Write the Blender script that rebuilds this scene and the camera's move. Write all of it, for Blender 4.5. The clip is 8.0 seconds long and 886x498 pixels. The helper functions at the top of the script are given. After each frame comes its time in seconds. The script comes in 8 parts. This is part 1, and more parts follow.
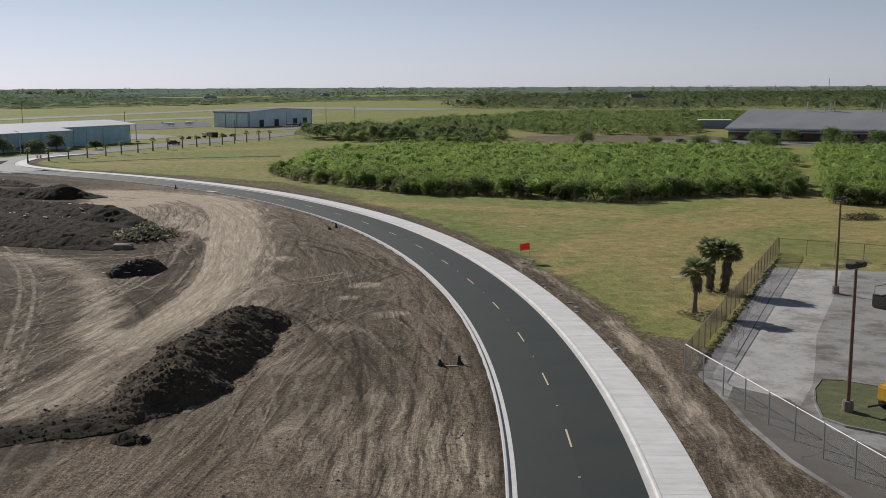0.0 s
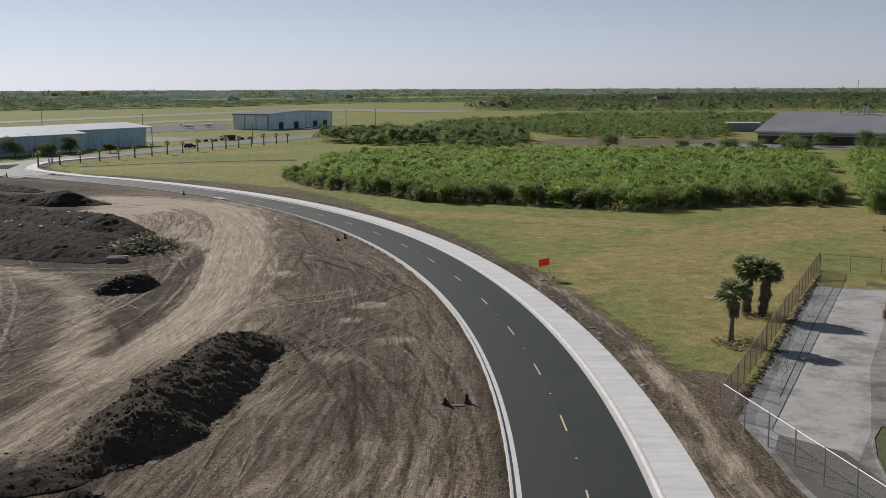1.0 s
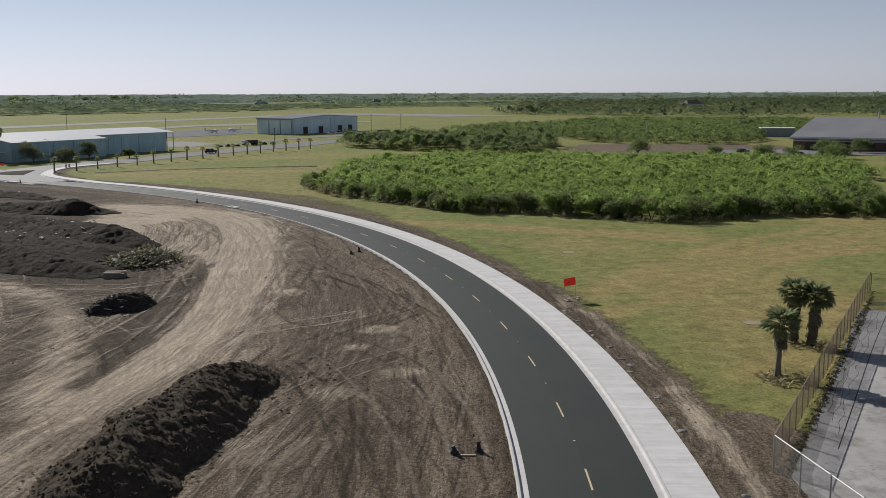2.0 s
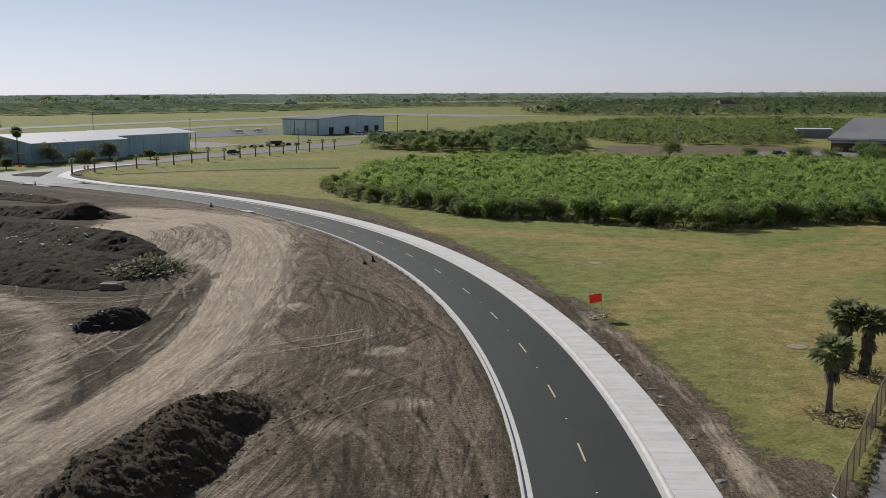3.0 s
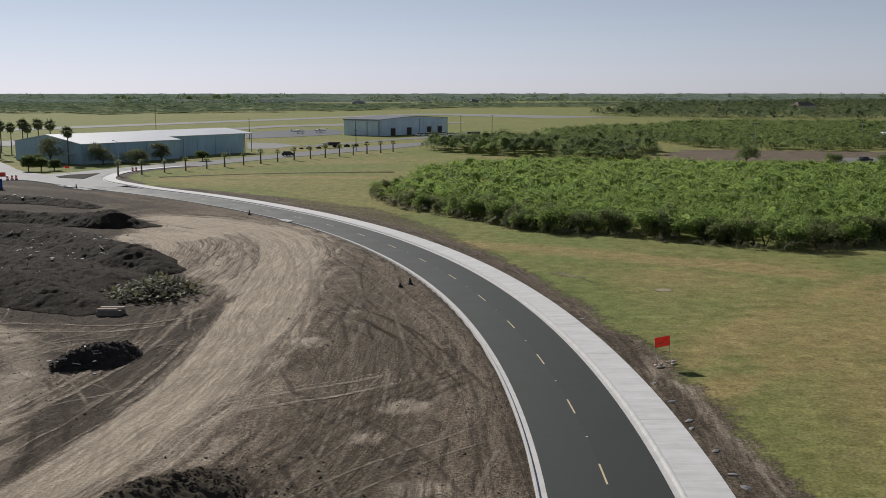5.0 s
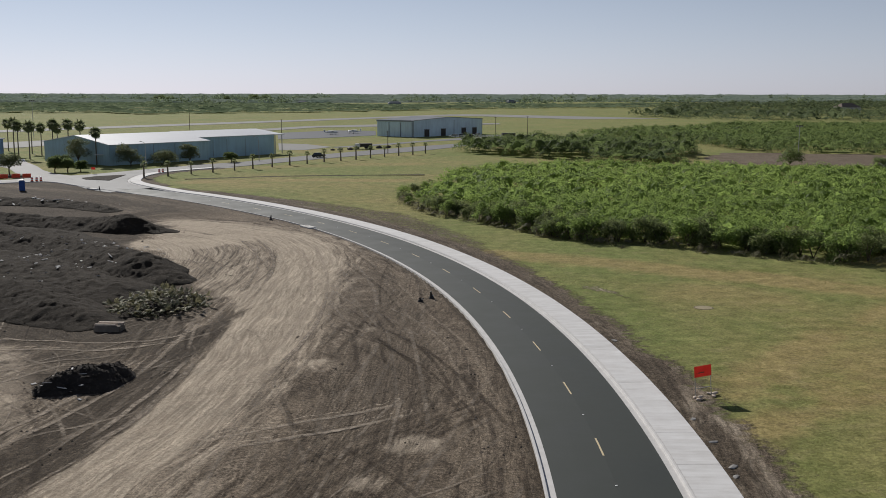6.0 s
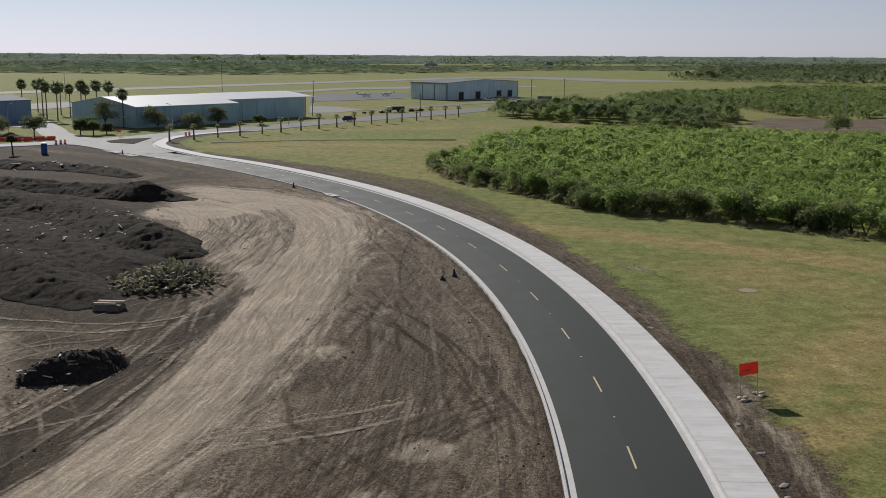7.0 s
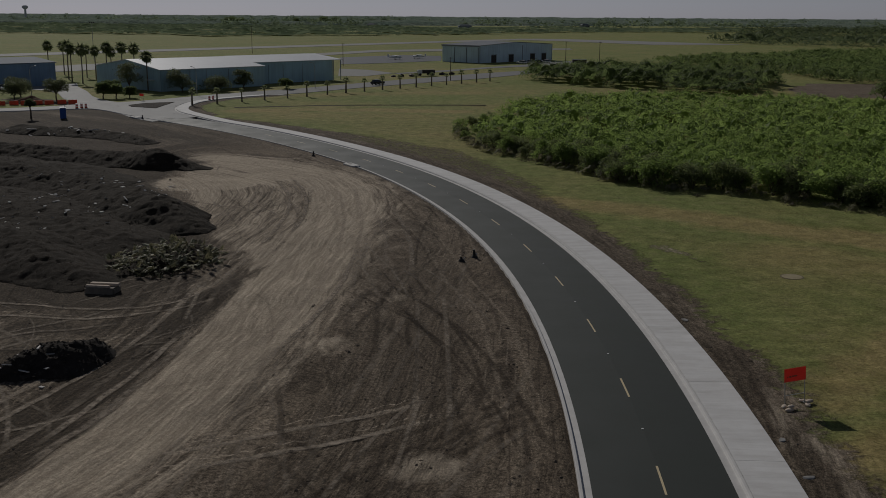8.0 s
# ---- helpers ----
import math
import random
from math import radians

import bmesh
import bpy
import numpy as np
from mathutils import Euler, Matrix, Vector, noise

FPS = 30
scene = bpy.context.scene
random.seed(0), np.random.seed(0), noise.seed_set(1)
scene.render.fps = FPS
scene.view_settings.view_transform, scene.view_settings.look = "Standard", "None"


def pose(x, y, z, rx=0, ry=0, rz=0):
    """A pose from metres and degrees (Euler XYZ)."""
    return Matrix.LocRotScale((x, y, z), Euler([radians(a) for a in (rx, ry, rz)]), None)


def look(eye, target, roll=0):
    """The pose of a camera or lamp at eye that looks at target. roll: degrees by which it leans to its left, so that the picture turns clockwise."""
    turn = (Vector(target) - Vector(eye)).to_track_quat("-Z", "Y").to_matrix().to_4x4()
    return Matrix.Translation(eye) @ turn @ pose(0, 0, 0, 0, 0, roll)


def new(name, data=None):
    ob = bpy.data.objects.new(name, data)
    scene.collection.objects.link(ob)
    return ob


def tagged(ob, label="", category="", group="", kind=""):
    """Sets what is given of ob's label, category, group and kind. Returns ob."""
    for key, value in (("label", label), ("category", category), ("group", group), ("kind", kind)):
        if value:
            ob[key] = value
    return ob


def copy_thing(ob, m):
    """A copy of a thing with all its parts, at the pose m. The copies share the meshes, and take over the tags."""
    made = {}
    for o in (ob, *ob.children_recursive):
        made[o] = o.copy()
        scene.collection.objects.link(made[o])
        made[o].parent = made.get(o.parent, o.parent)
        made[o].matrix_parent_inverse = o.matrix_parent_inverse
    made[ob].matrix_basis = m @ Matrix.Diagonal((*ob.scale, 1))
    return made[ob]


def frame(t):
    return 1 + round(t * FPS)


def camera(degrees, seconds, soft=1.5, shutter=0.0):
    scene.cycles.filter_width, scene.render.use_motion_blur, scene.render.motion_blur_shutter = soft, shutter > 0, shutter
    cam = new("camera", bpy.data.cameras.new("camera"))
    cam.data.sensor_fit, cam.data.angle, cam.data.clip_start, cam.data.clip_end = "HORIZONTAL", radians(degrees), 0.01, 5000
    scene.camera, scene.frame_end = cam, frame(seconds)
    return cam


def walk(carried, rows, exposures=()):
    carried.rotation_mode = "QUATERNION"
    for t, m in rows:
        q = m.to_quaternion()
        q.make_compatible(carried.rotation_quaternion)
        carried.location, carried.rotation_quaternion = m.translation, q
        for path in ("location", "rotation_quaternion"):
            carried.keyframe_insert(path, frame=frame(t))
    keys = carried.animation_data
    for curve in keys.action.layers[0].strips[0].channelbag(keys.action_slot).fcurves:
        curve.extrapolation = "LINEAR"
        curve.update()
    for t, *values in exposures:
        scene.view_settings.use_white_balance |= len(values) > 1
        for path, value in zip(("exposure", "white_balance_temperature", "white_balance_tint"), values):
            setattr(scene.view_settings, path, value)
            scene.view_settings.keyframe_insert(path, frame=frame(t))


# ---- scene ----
cam = camera(46.6, 8.0, soft=0.9)
PATH = [
    (0, (0.364, -0.991, 20.495), (0.752, 0.945, 20.179), -0.2),
    (0.5, (1.777, 3.152, 20.548), (2.142, 5.093, 20.234), -0.2),
    (1, (3.196, 7.212, 20.639), (3.539, 9.158, 20.326), -0.2),
    (1.5, (4.458, 11.291, 20.694), (4.777, 13.241, 20.383), -0.2),
    (1.7, (4.951, 12.858, 20.695), (5.258, 14.81, 20.388), -0.2),
    (3, (8.137, 22.628, 20.709), (8.369, 24.591, 20.404), -0.2),
    (3.5, (9.23, 26.26, 20.716), (9.432, 28.226, 20.41), -0.1),
    (4, (10.316, 29.836, 20.737), (10.485, 31.805, 20.433), -0.0),
    (4.5, (11.269, 33.348, 20.804), (11.404, 35.32, 20.499), -0.0),
    (6, (13.868, 44.024, 20.932), (13.897, 46.001, 20.628), 0.1),
    (6.5, (14.548, 47.401, 21.02), (14.542, 49.373, 20.69), 0.2),
    (7, (15.039, 50.879, 21.066), (14.999, 52.843, 20.69), 0.3),
    (7.5, (15.558, 54.175, 21.162), (15.486, 56.13, 20.746), 0.3),
    (8, (16.144, 57.545, 21.247), (16.04, 59.492, 20.8), 0.4),
]
walk(cam, [(t, look(eye, target, roll)) for t, eye, target, roll in PATH], [(0, 0.05), (4, 0.01), (6.6, -0.04), (7.3, -0.16), (8, -1.42)])

# ---- world and sun ----
SUN_AZ, SUN_EL = math.atan2(0.89, -0.45), radians(29)
world = bpy.data.worlds.new("world")
scene.world = world
world.use_nodes = True
wt = world.node_tree
sky = wt.nodes.new("ShaderNodeTexSky")
sky.sky_type = "NISHITA"
sky.sun_disc = False
sky.sun_elevation, sky.sun_rotation = SUN_EL, math.pi / 2 - SUN_AZ
sky.altitude, sky.air_density, sky.dust_density, sky.ozone_density = 20, 1.0, 0.08, 2.0
wt.nodes["Background"].inputs["Strength"].default_value = 0.061
# summer haze takes most of the colour out of the sky
grey = wt.nodes.new("ShaderNodeRGBToBW")
wt.links.new(sky.outputs[0], grey.inputs[0])
hazy = wt.nodes.new("ShaderNodeMix")
hazy.data_type, hazy.blend_type = "RGBA", "MULTIPLY"
hazy.inputs[0].default_value = 1.0
wt.links.new(grey.outputs[0], hazy.inputs[6])
hazy.inputs[7].default_value = (0.885, 0.975, 1.31, 1)
blend = wt.nodes.new("ShaderNodeMix")
blend.data_type = "RGBA"
blend.inputs[0].default_value = 0.66
wt.links.new(sky.outputs[0], blend.inputs[6])
wt.links.new(hazy.outputs[2], blend.inputs[7])
wt.links.new(blend.outputs[2], wt.nodes["Background"].inputs["Color"])
sun = new("sun", bpy.data.lights.new("sun", "SUN"))
sun.data.energy, sun.data.angle, sun.data.color = 4.4, radians(0.6), (0.99, 0.953, 0.9)
SUN_DIR = Vector((math.cos(SUN_AZ) * math.cos(SUN_EL), math.sin(SUN_AZ) * math.cos(SUN_EL), math.sin(SUN_EL)))
sun.matrix_world = look(SUN_DIR * 200, (0, 0, 0))

# ---- mesh helpers ----


def mesh_of(name, verts, faces, mats=(), smooth=False):
    me = bpy.data.meshes.new(name)
    me.from_pydata([tuple(v) for v in verts], [], faces)
    for m in mats:
        me.materials.append(m)
    if smooth:
        me.polygons.foreach_set("use_smooth", [True] * len(me.polygons))
    me.update()
    return me


def quads_mesh(name, verts, mat, smooth=False, n=4):
    """A mesh of loose faces, every n rows of verts one face."""
    verts = np.asarray(verts, dtype=np.float32).reshape(-1, 3)
    k = len(verts) // n
    me = bpy.data.meshes.new(name)
    me.vertices.add(len(verts))
    me.vertices.foreach_set("co", verts.ravel())
    me.loops.add(len(verts))
    me.loops.foreach_set("vertex_index", np.arange(len(verts), dtype=np.int32))
    me.polygons.add(k)
    me.polygons.foreach_set("loop_start", np.arange(0, k * n, n, dtype=np.int32))
    me.polygons.foreach_set("loop_total", np.full(k, n, dtype=np.int32))
    me.materials.append(mat)
    me.update(calc_edges=True)
    return me


def finish(bm, name, mat, smooth=False):
    bmesh.ops.recalc_face_normals(bm, faces=bm.faces)
    me = bpy.data.meshes.new(name)
    bm.to_mesh(me)
    bm.free()
    me.materials.append(mat)
    if smooth:
        me.polygons.foreach_set("use_smooth", [True] * len(me.polygons))
    return me


def part(name, bm, mat, parent=None, label="", smooth=False):
    me = finish(bm, name, mat, smooth) if isinstance(bm, bmesh.types.BMesh) else bm
    ob = new(name, me)
    if parent is not None:
        ob.parent = parent
    if label:
        ob["label"] = label
    return ob


def box_bm(sx, sy, sz, at=(0, 0, 0), bevel=0.0, rot=None, bm=None):
    """A box with its base centre at `at`."""
    bm = bm or bmesh.new()
    made = bmesh.ops.create_cube(bm, size=1.0)["verts"]
    bmesh.ops.scale(bm, vec=(sx, sy, sz), verts=made)
    bmesh.ops.translate(bm, vec=(0, 0, sz / 2), verts=made)
    if bevel:
        edges = list({e for v in made for e in v.link_edges})
        made = list({v for f in bmesh.ops.bevel(bm, geom=edges, offset=bevel, segments=2, affect="EDGES")["faces"] for v in f.verts} | {v for v in made if v.is_valid})
    if rot is not None:
        bmesh.ops.rotate(bm, matrix=rot, cent=(0, 0, 0), verts=made)
    bmesh.ops.translate(bm, vec=at, verts=made)
    return bm


def tube_bm(points, radii, sides=8, bm=None, cap=True):
    """A round bar through points with a radius at each."""
    bm = bm or bmesh.new()
    rings = []
    pts = [Vector(p) for p in points]
    for i, p in enumerate(pts):
        d = (pts[min(i + 1, len(pts) - 1)] - pts[max(i - 1, 0)]).normalized()
        a = d.orthogonal().normalized() if abs(d.z) < 0.9 else Vector((1, 0, 0))
        a = (a - d * a.dot(d)).normalized()
        b = d.cross(a)
        rings.append([bm.verts.new(p + (a * math.cos(k * math.tau / sides) + b * math.sin(k * math.tau / sides)) * radii[i]) for k in range(sides)])
    for r0, r1 in zip(rings, rings[1:]):
        for k in range(sides):
            bm.faces.new((r0[k], r0[(k + 1) % sides], r1[(k + 1) % sides], r1[k]))
    if cap:
        bm.faces.new(rings[0][::-1])
        bm.faces.new(rings[-1])
    return bm


def prism_bm(outline, z0, z1, bm=None):
    """An upright prism over a flat outline of (x, y)."""
    bm = bm or bmesh.new()
    lo = [bm.verts.new((x, y, z0)) for x, y in outline]
    hi = [bm.verts.new((x, y, z1)) for x, y in outline]
    bm.faces.new(lo[::-1])
    bm.faces.new(hi)
    for i in range(len(lo)):
        j = (i + 1) % len(lo)
        bm.faces.new((lo[i], lo[j], hi[j], hi[i]))
    return bm


def empty(name, at=(0, 0, 0), rz=0.0):
    ob = new(name)
    ob.empty_display_size = 0.2
    ob.matrix_basis = pose(*at, 0, 0, rz)
    return ob


def inside(poly, x, y):
    """Which of the points lie in a polygon."""
    x, y = np.asarray(x, float), np.asarray(y, float)
    hit = np.zeros(x.shape, bool)
    for (x0, y0), (x1, y1) in zip(poly, poly[1:] + poly[:1]):
        if y0 != y1:
            hit ^= ((y0 > y) != (y1 > y)) & (x < (x1 - x0) * (y - y0) / (y1 - y0) + x0)
    return hit


def line_distance(poly, x, y, closed=False):
    """The distance of points from a polyline."""
    best = np.full(np.shape(x), 1e9)
    ends = poly[1:] + (poly[:1] if closed else [])
    for (x0, y0), (x1, y1) in zip(poly, ends):
        dx, dy = x1 - x0, y1 - y0
        k = np.clip(((x - x0) * dx + (y - y0) * dy) / max(dx * dx + dy * dy, 1e-9), 0, 1)
        best = np.minimum(best, np.hypot(x - x0 - k * dx, y - y0 - k * dy))
    return best


def lattice(ix, iy, seed):
    h = (ix.astype(np.int64) * 374761393 + iy.astype(np.int64) * 668265263 + seed * 974711) & 0x7FFFFFFF
    h = ((h ^ (h >> 13)) * 1274126177) & 0x7FFFFFFF
    return ((h ^ (h >> 16)) & 0xFFFF) / 65535.0


def value_noise(x, y, seed=0):
    """Smooth noise from 0 to 1 on a grid of unit size."""
    x, y = np.asarray(x, float), np.asarray(y, float)
    ix, iy = np.floor(x), np.floor(y)
    fx, fy = x - ix, y - iy
    fx, fy = fx * fx * (3 - 2 * fx), fy * fy * (3 - 2 * fy)
    a, b = lattice(ix, iy, seed), lattice(ix + 1, iy, seed)
    c, d = lattice(ix, iy + 1, seed), lattice(ix + 1, iy + 1, seed)
    return (a * (1 - fx) + b * fx) * (1 - fy) + (c * (1 - fx) + d * fx) * fy


def fbm(x, y, scale, octaves=4, seed=0, gain=0.5):
    total, amp, norm = 0, 1.0, 0.0
    for o in range(octaves):
        k = 2.0 ** o / scale
        total = total + amp * value_noise(x * k + 17.3 * o, y * k - 9.1 * o, seed + o)
        norm += amp
        amp *= gain
    return total / norm


def ramp01(v, a, b):
    k = np.clip((v - a) / (b - a), 0, 1)
    return k * k * (3 - 2 * k)


# ---- node materials ----
def node_mat(name):
    m = bpy.data.materials.new(name)
    m.use_nodes = True
    return m, m.node_tree, m.node_tree.nodes["Principled BSDF"]


def noise_of(nt, vec, scale, detail=4.0, rough=0.55, w=0.0):
    n = nt.nodes.new("ShaderNodeTexNoise")
    n.inputs["Scale"].default_value = scale
    n.inputs["Detail"].default_value = detail
    n.inputs["Roughness"].default_value = rough
    if vec is not None:
        nt.links.new(vec, n.inputs["Vector"])
    return n.outputs["Fac"]


def ramp_of(nt, fac, stops):
    """A colour ramp; stops: (place, grey or rgb)."""
    n = nt.nodes.new("ShaderNodeValToRGB")
    cr = n.color_ramp
    while len(cr.elements) < len(stops):
        cr.elements.new(0.5)
    for e, (p, c) in zip(cr.elements, stops):
        e.position = p
        e.color = (c, c, c, 1) if isinstance(c, (int, float)) else (*c, 1)
    nt.links.new(fac, n.inputs["Fac"])
    return n.outputs["Color"]


def mix_of(nt, fac, a, b, blend="MIX"):
    n = nt.nodes.new("ShaderNodeMix")
    n.data_type, n.blend_type = "RGBA", blend
    for sock, v in ((n.inputs[0], fac), (n.inputs[6], a), (n.inputs[7], b)):
        if isinstance(v, (int, float)):
            sock.default_value = v if sock == n.inputs[0] else (v, v, v, 1)
        elif isinstance(v, tuple):
            sock.default_value = (*v, 1)
        else:
            nt.links.new(v, sock)
    return n.outputs[2]


def math_of(nt, op, a, b=0.0):
    n = nt.nodes.new("ShaderNodeMath")
    n.operation = op
    for sock, v in zip(n.inputs, (a, b)):
        if isinstance(v, (int, float)):
            sock.default_value = v
        else:
            nt.links.new(v, sock)
    return n.outputs[0]


def bump_of(nt, bsdf, height, strength, distance):
    n = nt.nodes.new("ShaderNodeBump")
    n.inputs["Strength"].default_value, n.inputs["Distance"].default_value = strength, distance
    nt.links.new(height, n.inputs["Height"])
    nt.links.new(n.outputs[0], bsdf.inputs["Normal"])


def place_of(nt, scale=(1, 1, 1), which="Object"):
    tc = nt.nodes.new("ShaderNodeTexCoord")
    mp = nt.nodes.new("ShaderNodeMapping")
    mp.inputs["Scale"].default_value = scale
    nt.links.new(tc.outputs[which], mp.inputs["Vector"])
    return mp.outputs[0]


def worn(name, color, color2=None, rough=0.7, metal=0.0, scale=1.0, grain=30.0, bump=0.15, spec=0.3, vary=0.25):
    """A surface with stains at one scale and grain at a finer one."""
    m, nt, b = node_mat(name)
    vec = place_of(nt)
    color2 = color2 or tuple(c * (1 - vary) for c in color)
    stain = ramp_of(nt, noise_of(nt, vec, scale, 5, 0.6), [(0.35, 0.0), (0.68, 1.0)])
    fine = noise_of(nt, vec, grain, 3, 0.6)
    base = mix_of(nt, stain, color, color2)
    base = mix_of(nt, 0.25, base, mix_of(nt, fine, tuple(c * 0.6 for c in color), tuple(min(1, c * 1.35) for c in color)))
    nt.links.new(base, b.inputs["Base Color"])
    b.inputs["Roughness"].default_value, b.inputs["Metallic"].default_value = rough, metal
    b.inputs["Specular IOR Level"].default_value = spec
    if bump:
        bump_of(nt, b, fine, bump, 0.02)
    return m


def leaf_mat(name, dark, mid, light, through_light=0.3, scale=0.12, speck=0.45, spec=0.2):
    m, nt, b = node_mat(name)
    geo = nt.nodes.new("ShaderNodeNewGeometry")
    info = nt.nodes.new("ShaderNodeObjectInfo")
    vec = place_of(nt)
    patch = math_of(nt, "ADD", math_of(nt, "MULTIPLY", noise_of(nt, geo.outputs["Position"], scale, 3, 0.5), 0.5), math_of(nt, "MULTIPLY", noise_of(nt, geo.outputs["Position"], scale * 3.4, 2, 0.5), 0.5))
    patch = ramp_of(nt, patch, [(0.3, 0.0), (0.7, 1.0)])
    k = math_of(nt, "MULTIPLY", geo.outputs["Random Per Island"], speck)
    k = math_of(nt, "ADD", k, math_of(nt, "MULTIPLY", patch, 0.95 - speck))
    k = math_of(nt, "ADD", k, math_of(nt, "MULTIPLY", info.outputs["Random"], 0.12))
    col = ramp_of(nt, k, [(0.2, dark), (0.5, mid), (0.85, light)])
    nt.links.new(col, b.inputs["Base Color"])
    b.inputs["Roughness"].default_value = 0.65
    b.inputs["Specular IOR Level"].default_value = spec
    tr = nt.nodes.new("ShaderNodeBsdfTranslucent")
    nt.links.new(mix_of(nt, 0.6, col, light), tr.inputs["Color"])
    mx = nt.nodes.new("ShaderNodeMixShader")
    mx.inputs[0].default_value = through_light
    nt.links.new(b.outputs[0], mx.inputs[1])
    nt.links.new(tr.outputs[0], mx.inputs[2])
    nt.links.new(mx.outputs[0], nt.nodes["Material Output"].inputs["Surface"])
    return m


M_SCRUB = leaf_mat("mesquite_leaves", (0.12, 0.184, 0.046), (0.192, 0.276, 0.072), (0.282, 0.37, 0.106), 0.66, 0.11, 0.16)
M_EDGE = leaf_mat("dull_mesquite_leaves", (0.1, 0.126, 0.052), (0.158, 0.194, 0.076), (0.235, 0.275, 0.108), 0.6, 0.3, 0.2)
M_SCRUBFAR = leaf_mat("far_mesquite_leaves", (0.1, 0.15, 0.05), (0.158, 0.217, 0.072), (0.222, 0.28, 0.104), 0.5, 0.05, 0.14, 0.05)
M_DARKSCRUB = leaf_mat("dark_leaves", (0.068, 0.098, 0.038), (0.115, 0.155, 0.057), (0.178, 0.226, 0.086), 0.6, 0.12, 0.15)
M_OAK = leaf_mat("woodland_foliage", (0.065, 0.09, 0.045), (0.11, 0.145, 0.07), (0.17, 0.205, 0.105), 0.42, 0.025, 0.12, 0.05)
# distance haze is mixed into this leaf colour, paler than real foliage
M_WOOD = leaf_mat("haze_paled_foliage", (0.15, 0.198, 0.118), (0.2, 0.252, 0.152), (0.25, 0.302, 0.188), 0.45, 0.012, 0.2, 0.0)


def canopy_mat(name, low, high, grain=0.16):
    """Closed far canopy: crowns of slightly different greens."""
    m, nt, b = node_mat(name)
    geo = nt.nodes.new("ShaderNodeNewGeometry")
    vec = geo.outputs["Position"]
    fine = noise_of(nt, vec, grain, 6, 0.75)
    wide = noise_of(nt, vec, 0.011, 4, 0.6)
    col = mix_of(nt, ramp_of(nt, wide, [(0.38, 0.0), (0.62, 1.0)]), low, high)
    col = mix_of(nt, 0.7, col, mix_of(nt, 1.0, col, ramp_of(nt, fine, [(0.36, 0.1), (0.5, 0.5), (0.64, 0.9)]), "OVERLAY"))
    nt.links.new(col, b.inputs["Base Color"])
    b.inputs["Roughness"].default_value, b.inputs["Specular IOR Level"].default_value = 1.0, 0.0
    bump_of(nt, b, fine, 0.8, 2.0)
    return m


# both greens are greyed and blued to carry the horizon's haze
M_CANOPY = canopy_mat("haze_paled_canopy", (0.13, 0.17, 0.135), (0.2, 0.235, 0.185))
M_PALM = leaf_mat("palm_fronds", (0.1, 0.125, 0.06), (0.17, 0.2, 0.095), (0.25, 0.28, 0.145), 0.52, 1.0)
M_SKIRT = leaf_mat("dead_fronds", (0.05, 0.042, 0.03), (0.1, 0.085, 0.06), (0.17, 0.145, 0.1), 0.1, 1.0)
M_TREE = leaf_mat("dark_tree_leaves", (0.06, 0.08, 0.038), (0.105, 0.128, 0.06), (0.175, 0.195, 0.095), 0.45, 0.4)
M_BARK = worn("bark", (0.11, 0.085, 0.06), (0.07, 0.055, 0.042), 0.9, scale=3, grain=18, bump=0.5)
M_PALMBARK = worn("palm_bark", (0.2, 0.17, 0.13), (0.12, 0.1, 0.08), 0.9, scale=4, grain=14, bump=0.5)
M_CONC = worn("concrete", (0.62, 0.6, 0.57), (0.52, 0.5, 0.48), 0.85, scale=0.6, grain=25, bump=0.05, vary=0.12)
M_KERB = worn("kerb_concrete", (0.64, 0.622, 0.6), (0.52, 0.505, 0.485), 0.85, scale=0.9, grain=25, bump=0.08)
M_YELLOW = worn("yellow_line_paint", (0.66, 0.53, 0.31), (0.58, 0.49, 0.33), 0.6, scale=4, grain=40, bump=0)
M_WHITEPAINT = worn("white_paint", (0.8, 0.8, 0.78), (0.7, 0.7, 0.68), 0.5, scale=2, grain=30, bump=0)
M_BLACK = worn("black_plastic", (0.025, 0.024, 0.023), (0.04, 0.038, 0.035), 0.6, scale=4, grain=30)
M_ORANGE = worn("orange_fabric", (0.8, 0.1, 0.045), (0.68, 0.085, 0.04), 0.7, scale=3, grain=40, bump=0.05)
M_GALV = worn("galvanised_steel", (0.45, 0.45, 0.44), (0.34, 0.34, 0.33), 0.5, 0.6, scale=3, grain=30, bump=0.05)
M_SIGN = leaf_mat("sign_cloth", (0.66, 0.085, 0.06), (0.7, 0.1, 0.075), (0.74, 0.115, 0.085), 0.42, 0.5, 0.0)
M_SAND = worn("sandbag_cloth", (0.6, 0.51, 0.42), (0.38, 0.3, 0.24), 0.9, scale=4, grain=50)
M_RUST = worn("rusty_pole_paint", (0.2, 0.12, 0.075), (0.12, 0.075, 0.05), 0.75, scale=3, grain=30)
M_GLASS = worn("dark_glass", (0.03, 0.035, 0.04), (0.02, 0.024, 0.03), 0.12, scale=1, grain=5, bump=0, spec=0.6)
M_TYRE = worn("tyre_rubber", (0.02, 0.02, 0.02), (0.035, 0.033, 0.03), 0.85, scale=5, grain=30)
M_MACHINE = worn("machine_yellow_paint", (0.62, 0.36, 0.03), (0.45, 0.27, 0.04), 0.5, scale=2, grain=30)
M_DARKSTEEL = worn("dark_steel", (0.05, 0.045, 0.042), (0.09, 0.07, 0.055), 0.7, scale=3, grain=30)
M_BLUE = worn("blue_plastic", (0.03, 0.1, 0.34), (0.03, 0.085, 0.28), 0.5, scale=2, grain=20)
M_ROOFW = worn("pale_metal_roof", (0.8, 0.8, 0.79), (0.7, 0.7, 0.7), 0.4, 0.0, scale=0.08, grain=3, bump=0.05)
